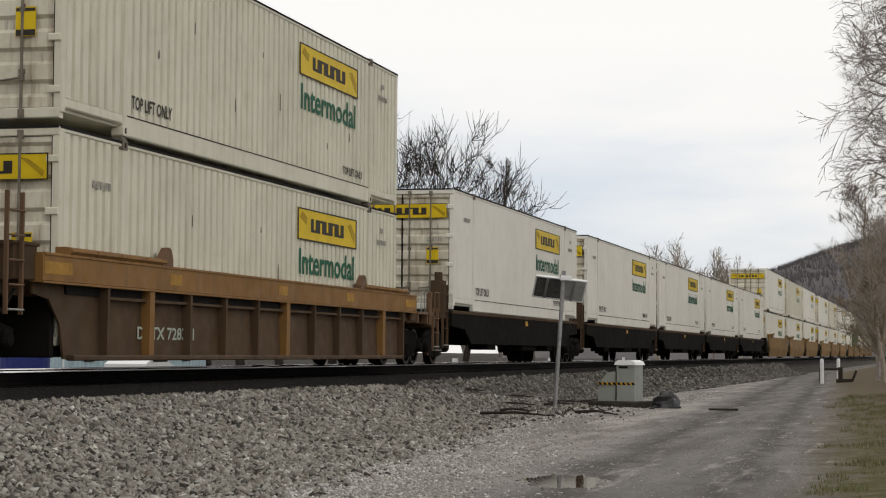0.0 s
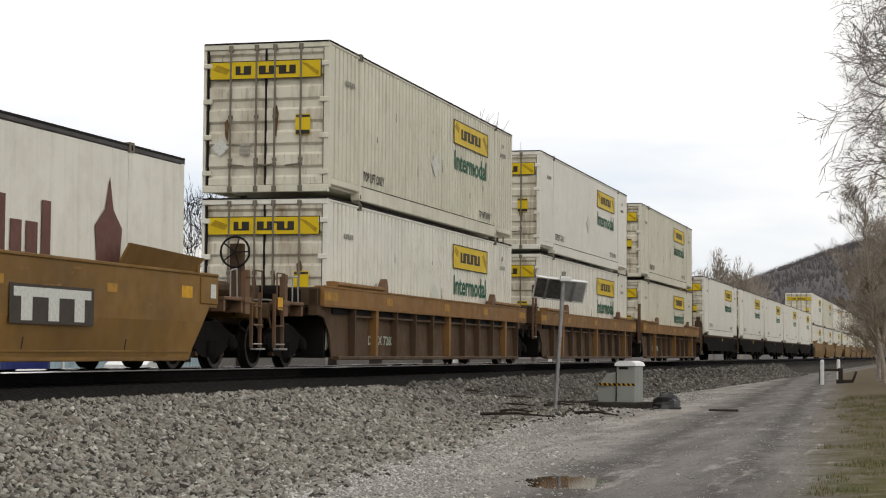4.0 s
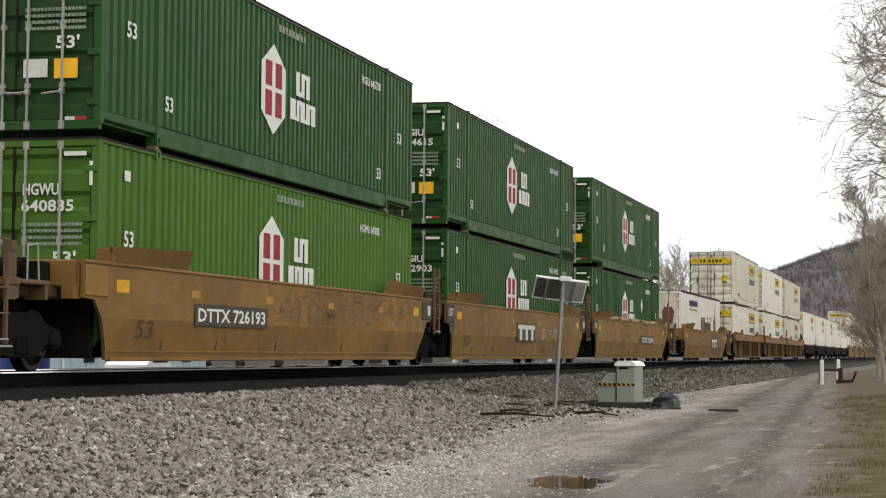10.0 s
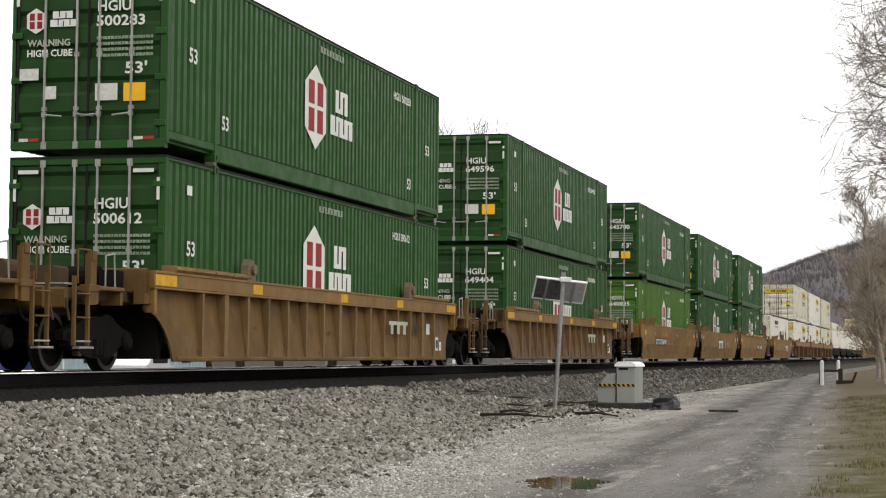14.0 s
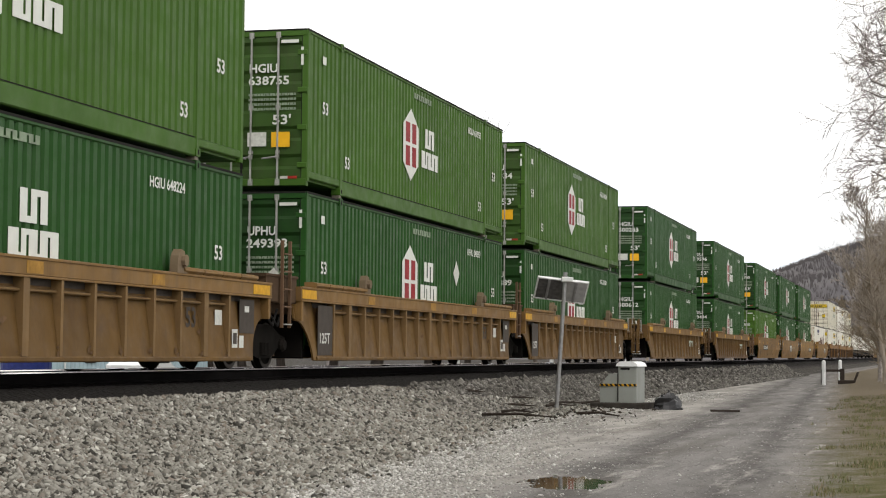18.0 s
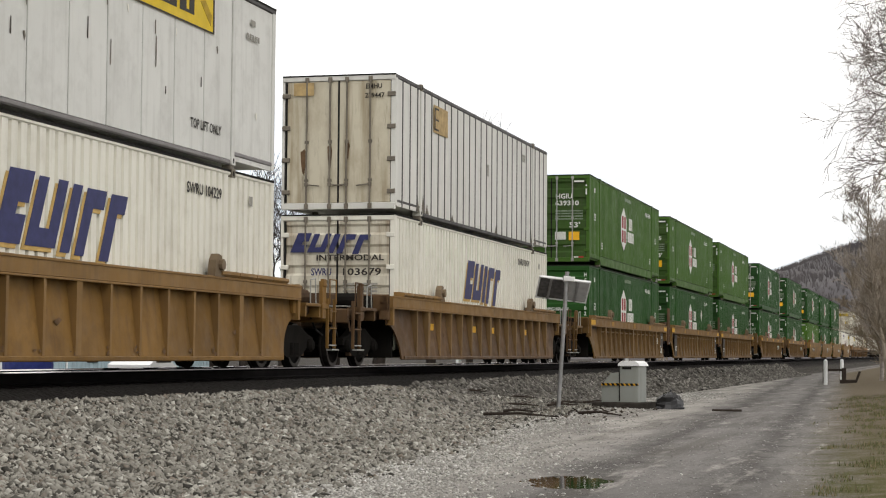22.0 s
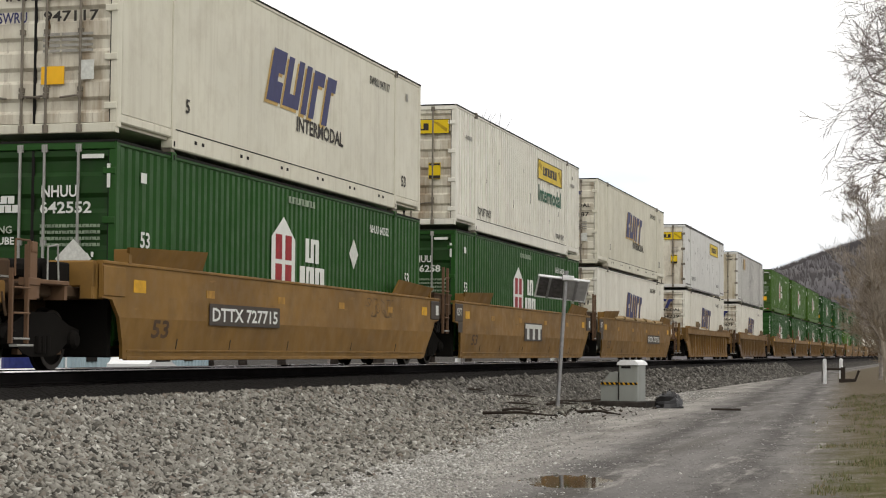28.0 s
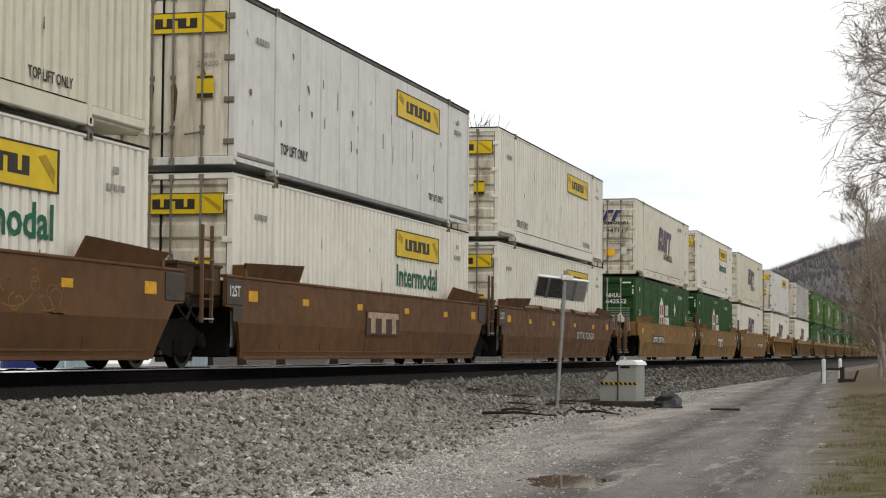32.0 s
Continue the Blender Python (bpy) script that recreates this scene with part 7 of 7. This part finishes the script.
def parked_car(x, y, rz, mat, label):
    c = thing("parked_car", label, "car", "parked cars", loc=(x, y, -0.05), rz=rz)
    part("body", mesh("car_body", mat, lambda: Geo().extrude([(-2.2, 0.35), (2.2, 0.3), (2.25, 0.75), (1.35, 0.92), (0.75, 1.42), (-1.1, 1.45), (-1.9, 0.98), (-2.25, 0.9)], 0, -0.85, 0.85)), c)
    part("side_glass", boxmesh("car_glass", DARK, 0.84, 0.856, -1.3, 0.95, 0.98, 1.33), c)
    for yy in (-1.4, 1.4):
        for xx in (-0.8, 0.8):
            wh = part("wheel", mesh("car_wheel", DARK, lambda: Geo().lathe([(-0.1, 0), (-0.1, 0.33), (0.1, 0.33), (0.1, 0)], 0, 16)), c, (xx, yy, 0.33))
            part("rim", mesh("car_rim", GALV, lambda: Geo().lathe([(-0.105, 0), (-0.105, 0.2), (0.105, 0.2), (0.105, 0)], 0, 12)), wh)
    return c


CARWHITE = plain("white_car_paint", (0.75, 0.76, 0.76, 1), 0.25, 0, 0.03)
parked_car(-31.0, 70.5, 8, CARWHITE, "white saloon car parked in the yard")
for x, y, turn in ((-29.0, 68.6, 10), (-27.8, 69.6, -20), (-25.8, 70.6, 35)):
    stand = thing("metal_stand", "dark thin-legged metal stand in the yard", "stand", "metal stands", loc=(x, y, ground_z(x, y)), rz=turn)
    part("seat_frame", mesh("stand_frame", DARK, lambda: Geo().box(-0.45, 0.45, -0.40, 0.40, 0.72, 0.78, 0.01)), stand)
    for dx in (-0.4, 0.4):
        for dy in (-0.34, 0.34):
            part("leg", mesh(("stand_leg", dx, dy), DARK, lambda: Geo().rod((dx * 1.25, dy * 1.2, 0.0), (dx * 0.8, dy * 0.8, 0.73), 0.035, 6)), stand)
lw = thing("retaining_wall", "low weathered grey-brown concrete wall beyond the track", "wall", kind="structure", loc=(-20.0, 0, 0))
for i in range(30):
    part("wall_block", mesh("wall_block", CONCRETE, lambda: Geo().box(-0.15, 0.15, -2.48, 2.48, -0.4, 0.98, 0.03)), lw, (0, 66 + i * 5.0, 0))
for x, y in ((-19.3, 76.0), (-19.3, 96.0), (-19.3, 120.0)):
    m_ = thing("marker_post", "white marker post beyond the track", "marker post", "marker posts", loc=(x, y, 0.0))
    part("stake", mesh("stake", CAPWHITE, lambda: Geo().box(-0.06, 0.06, -0.25, 0.25, -0.2, 1.15, 0.01)), m_)

# small evergreen behind the track
NEEDLE = plain("dull_evergreen", (0.085, 0.118, 0.075, 1), 0.9, 0, 0.4, 2.0)


def evergreen_mesh(h, seed):
    rng = random.Random(seed)
    g = Geo()
    for i in range(2600):
        k = rng.random() ** 0.7
        z = 0.12 * h + 0.88 * h * k
        r = (1 - k) * 0.30 * h * rng.uniform(0.2, 1.0) + 0.05
        a = rng.uniform(0, 6.283)
        p = Vector((r * math.cos(a), r * math.sin(a), z))
        d = Vector((math.cos(a), math.sin(a), rng.uniform(-0.3, 0.5))).normalized() * rng.uniform(0.2, 0.5)
        s = d.cross(Vector((0, 0, 1))).normalized() * 0.05
        u = Vector((0, 0, 0.05))
        g.add([p - s, p + s, p + d, p + u], [(0, 1, 2), (1, 3, 2), (3, 0, 2), (0, 3, 1)])
    return g


for x, y, h, seed in ((-40.6, 84.0, 10.2, 1), (-43.6, 87.0, 8.6, 2)):
    t = thing("evergreen_tree", "small dull-green evergreen tree behind the track", "tree", "evergreens", loc=(x, y, -0.2))
    part("trunk", mesh("ever_trunk", BARK, lambda: Geo().rod((0, 0, 0), (0, 0, h * 0.9), 0.14, 8, 0.03)), t)
    part("crown", mesh(("ever_crown", seed), NEEDLE, lambda: evergreen_mesh(h, seed)), t)


# grass tufts on the verge
def grass_mesh():
    rng = random.Random(9)
    g = Geo()
    for i in range(60000):
        y = 15 + 50 * rng.random() ** 1.5
        x = verge(y) - 0.5 + 3.2 * rng.random()
        clump = noise.noise((x * 1.3, y * 0.6, 4)) + 0.6 * noise.noise((x * 4, y * 2, 8))
        if clump < 0.05 + max(0.0, 0.6 - (x - verge(y))) * 0.7:
            continue
        z = ground_z(x, y)
        h = rng.uniform(0.025, 0.095)
        a = rng.uniform(0, 6.283)
        dx, dy = 0.006 * math.cos(a), 0.006 * math.sin(a)
        lx, ly = rng.gauss(0, 0.025), rng.gauss(0, 0.025)
        g.add([(x - dx, y - dy, z - 0.01), (x + dx, y + dy, z - 0.01), (x + lx, y + ly, z + h)], [(0, 1, 2)])
    return g


GRASS = island_material("winter_grass", (0.0, (0.070, 0.092, 0.026)), (0.5, (0.125, 0.140, 0.045)), (0.75, (0.19, 0.15, 0.085)), (1.0, (0.285, 0.225, 0.135)))
tagged(new("grass", mesh("grass", GRASS, grass_mesh)), "short dull winter grass on the verge", "grass", kind="stuff")

# ---- the train ----
MOVING = []          # (thing, place along the track at the start, height over the rail head)


def load(y0, z, *args, **more):
    MOVING.append((container(*args, **more), y0 + HY, z))


def run(y0, car):
    MOVING.append((car, y0 + HY, 0.0))


# spine cars ahead
for i, y0 in enumerate((43.87, 62.0, 79.05, 96.1, 113.1)):
    run(y0, spine_car("c" if i in (0, 4) else "a"))
    load(y0, DECK, "plate", "yellowbox_word", "JBHU 228733" if i == 0 else "")
# well cars far ahead
for i, y0 in enumerate((131.9, 151.4, 170.9, 194.3, 213.8, 233.3, 256.7, 276.2, 295.7, 319.0, 338.5)):
    k = i % 3
    run(y0, well_car("smooth", OCHRE, "c" if k == 2 else "s", "c" if k == 0 else "a", far=True))
    up = "dull" if i == 8 else ("plate" if k != 1 else "cream")
    load(y0, LOW, "white" if i != 7 else "green", "yellowbox_word" if i != 7 else "", far=True)
    load(y0, HIGH, up, "yellowbox_word" if i != 8 else "", upper=True, far=True)

# A, B, C: brown ribbed three-unit car
run(22.72, well_car("rib", BROWN_RIB, "c", "s", "DTTX 728321", number_at=-5.7, chord=ORANGE_CHORD))
load(22.72, LOW, "cream", "yellowbox_word")
load(22.72, HIGH, "cream", "yellowbox_word", upper=True)
run(2.97, well_car("rib", BROWN_RIB, "a", "s", chord=ORANGE_CHORD))
load(2.97, LOW, "white", "yellowbox_word")
load(2.97, HIGH, "plate", "yellowbox_word_placard", upper=True)
run(-17.02, well_car("rib", BROWN_RIB, "a", "c", "DTTX 728321", number_at=-5.7, chord=ORANGE_CHORD, brake=-1))
load(-17.02, LOW, "white", "yellowbox_word_placard")
load(-17.02, HIGH, "cream", "yellowbox_word_placard", upper=True)
# D: single car with one insulated box
run(-40.3, well_car("smooth", OCHRE, "c", "c", logo="2.1", side_no="53"))
load(-40.3, LOW, "reefer", "crestbox")
# E, F, G: three-unit car
run(-63.64, well_car("smooth", OCHRE, "c", "s", "DTTX 726193", number_at=1.75, covers=True, brake=1))
side_text("B", MOVING[-1][0], XS + 0.016, 1.1, 0.70, 0.24, 0.30, PLATE_DARK)
load(-63.64, LOW, "green", "hexagon_diamond")
load(-63.64, HIGH, "green", "hexagon", upper=True)
run(-83.24, scrawl(well_car("smooth", OCHRE, "a", "s", logo="-1.2", side_no="53"), 1.6, 4.2, 0.7, 1.0, FADED_INK, 4, 16))
load(-83.24, LOW, "green", "hexagon", "HGIU 642903")
load(-83.24, HIGH, "green", "hexagon", "HGIU 644615", upper=True)
run(-102.54, scrawl(well_car("smooth", OCHRE, "a", "c", "DTTX 726193", number_at=-4.95, side_no="53"), -1.2, 6.8, 0.82, 1.38, SPRAY, 3, 75))
load(-102.54, LOW, "light", "hexagon", "HGWU 640835")
load(-102.54, HIGH, "green", "hexagon", "HGIU 645700", upper=True)
# H, I: single ribbed cars
run(-126.14, well_car("rib", OCHRE_RIB, "c", "c", logo="3.0"))
load(-126.14, LOW, "green", "hexagon", "HGIU 649404")
load(-126.14, HIGH, "green", "hexagon", "HGIU 649596", upper=True)
run(-149.6, well_car("rib", OCHRE_WORN, "c", "c", logo="3.2"))
load(-149.6, LOW, "green", "hexagon", "HGIU 500612")
load(-149.6, HIGH, "green", "hexagon", "HGIU 500283", upper=True)
# J, K, L: three-unit ribbed car
run(-172.95, well_car("rib", OCHRE_WORN, "c", "s", ledge=True))
load(-172.95, LOW, "green", "hexagon", "HGIU 501889")
load(-172.95, HIGH, "dull", "hexagon", "HGIU 640334", upper=True)
run(-191.95, well_car("rib", OCHRE_WORN, "a", "s", ledge=True))
load(-191.95, LOW, "green", "hexagon_diamond_placard", "UPHU 249393")
load(-191.95, HIGH, "dull", "hexagon", "HGIU 638755", upper=True)
run(-211.4, well_car("rib", OCHRE_WORN, "a", "c", ledge=True))
load(-211.4, LOW, "green", "hexagon", "HGIU 648224", nose=True)
load(-211.4, HIGH, "dull", "hexagon", "HGIU 639310", upper=True)
# M, N: single ribbed cars
run(-234.6, well_car("rib", OCHRE_DIM, "c", "c"))
load(-234.6, LOW, "white", "bluestroke", "SWRU 103679")
load(-234.6, HIGH, "ribbed", "ribbox", upper=True)
run(-258.35, well_car("rib", OCHRE_BRIGHT, "c", "c"))
load(-258.35, LOW, "white", "bluestroke", "SWRU 104229")
load(-258.35, HIGH, "panel", "yellowbox", "JBHU 225201", upper=True)
# O, P, Q: three-unit smooth car
run(-281.65, well_car("smooth", OCHRE, "c", "s", "DTTX 727715", number_at=2.05, side_no="53", covers=True, brake=1))
load(-281.65, LOW, "white", "bluestroke", "SWRU 949541")
load(-281.65, HIGH, "cream", "bluestroke_word", "SWRU 950187", upper=True)
run(-301.3, well_car("smooth", OCHRE, "a", "s", logo="-1.15", side_no="53"))
load(-301.3, LOW, "green", "hexagon", "NHUU 686258")
load(-301.3, HIGH, "white", "yellowbox_word", upper=True)
run(-320.67, scrawl(well_car("smooth", OCHRE, "a", "c", "DTTX 727715", number_at=-4.95, side_no="53"), 3.0, 5.0, 1.0, 1.35, SPRAY, 6, 18))
load(-320.67, LOW, "green", "hexagon_diamond_placard", "NHUU 642552")
load(-320.67, HIGH, "creamplate", "bluestroke_word", "SWRU 947117", upper=True)
# R, S, T: brown three-unit car
run(-344.3, well_car("smooth", BROWN, "c", "s", "DTTX 723628", number_at=2.0, covers=True))
load(-344.3, LOW, "white", "yellowbox", "JBHU 224182")
load(-344.3, HIGH, "white", "yellowbox", "JBHU 237742", upper=True)
run(-363.72, well_car("smooth", BROWN, "a", "s", logo="-1.2"))
load(-363.72, LOW, "white", "yellowbox_word")
load(-363.72, HIGH, "panel", "yellowbox", "JBHU 224390", upper=True)
run(-383.35, scrawl(well_car("smooth", BROWN, "a", "c"), 1.5, 5.0, 0.75, 1.3, OCHRE, 8, 26))
load(-383.35, LOW, "white", "yellowbox_word")
load(-383.35, HIGH, "cream", "yellowbox", upper=True)


def gone(t):
    """How far the train has rolled after t seconds; it slows down a little."""
    k = t / 10
    return ((0.24177 * k - 2.70762) * k + 128.928) * k


def motions():
    times = [i * 2.0 for i in range(17)]
    for ob, y0, z in MOVING:
        walk(ob, [(t, pose(TRACK, y0 + gone(t), RAIL + z)) for t in times])
    for dy, sets in WHEELS.items():
        lead = sets[0]
        walk(lead, [(i / FPS, pose(0, dy, WHEEL_R, -math.degrees(gone(i / FPS) / WHEEL_R))) for i in range(int(SECONDS * FPS) + 1)])
        for other in sets[1:]:
            other.rotation_mode = "QUATERNION"
            other.animation_data_create()
            other.animation_data.action = lead.animation_data.action
            other.animation_data.action_slot = lead.animation_data.action_slot


motions()
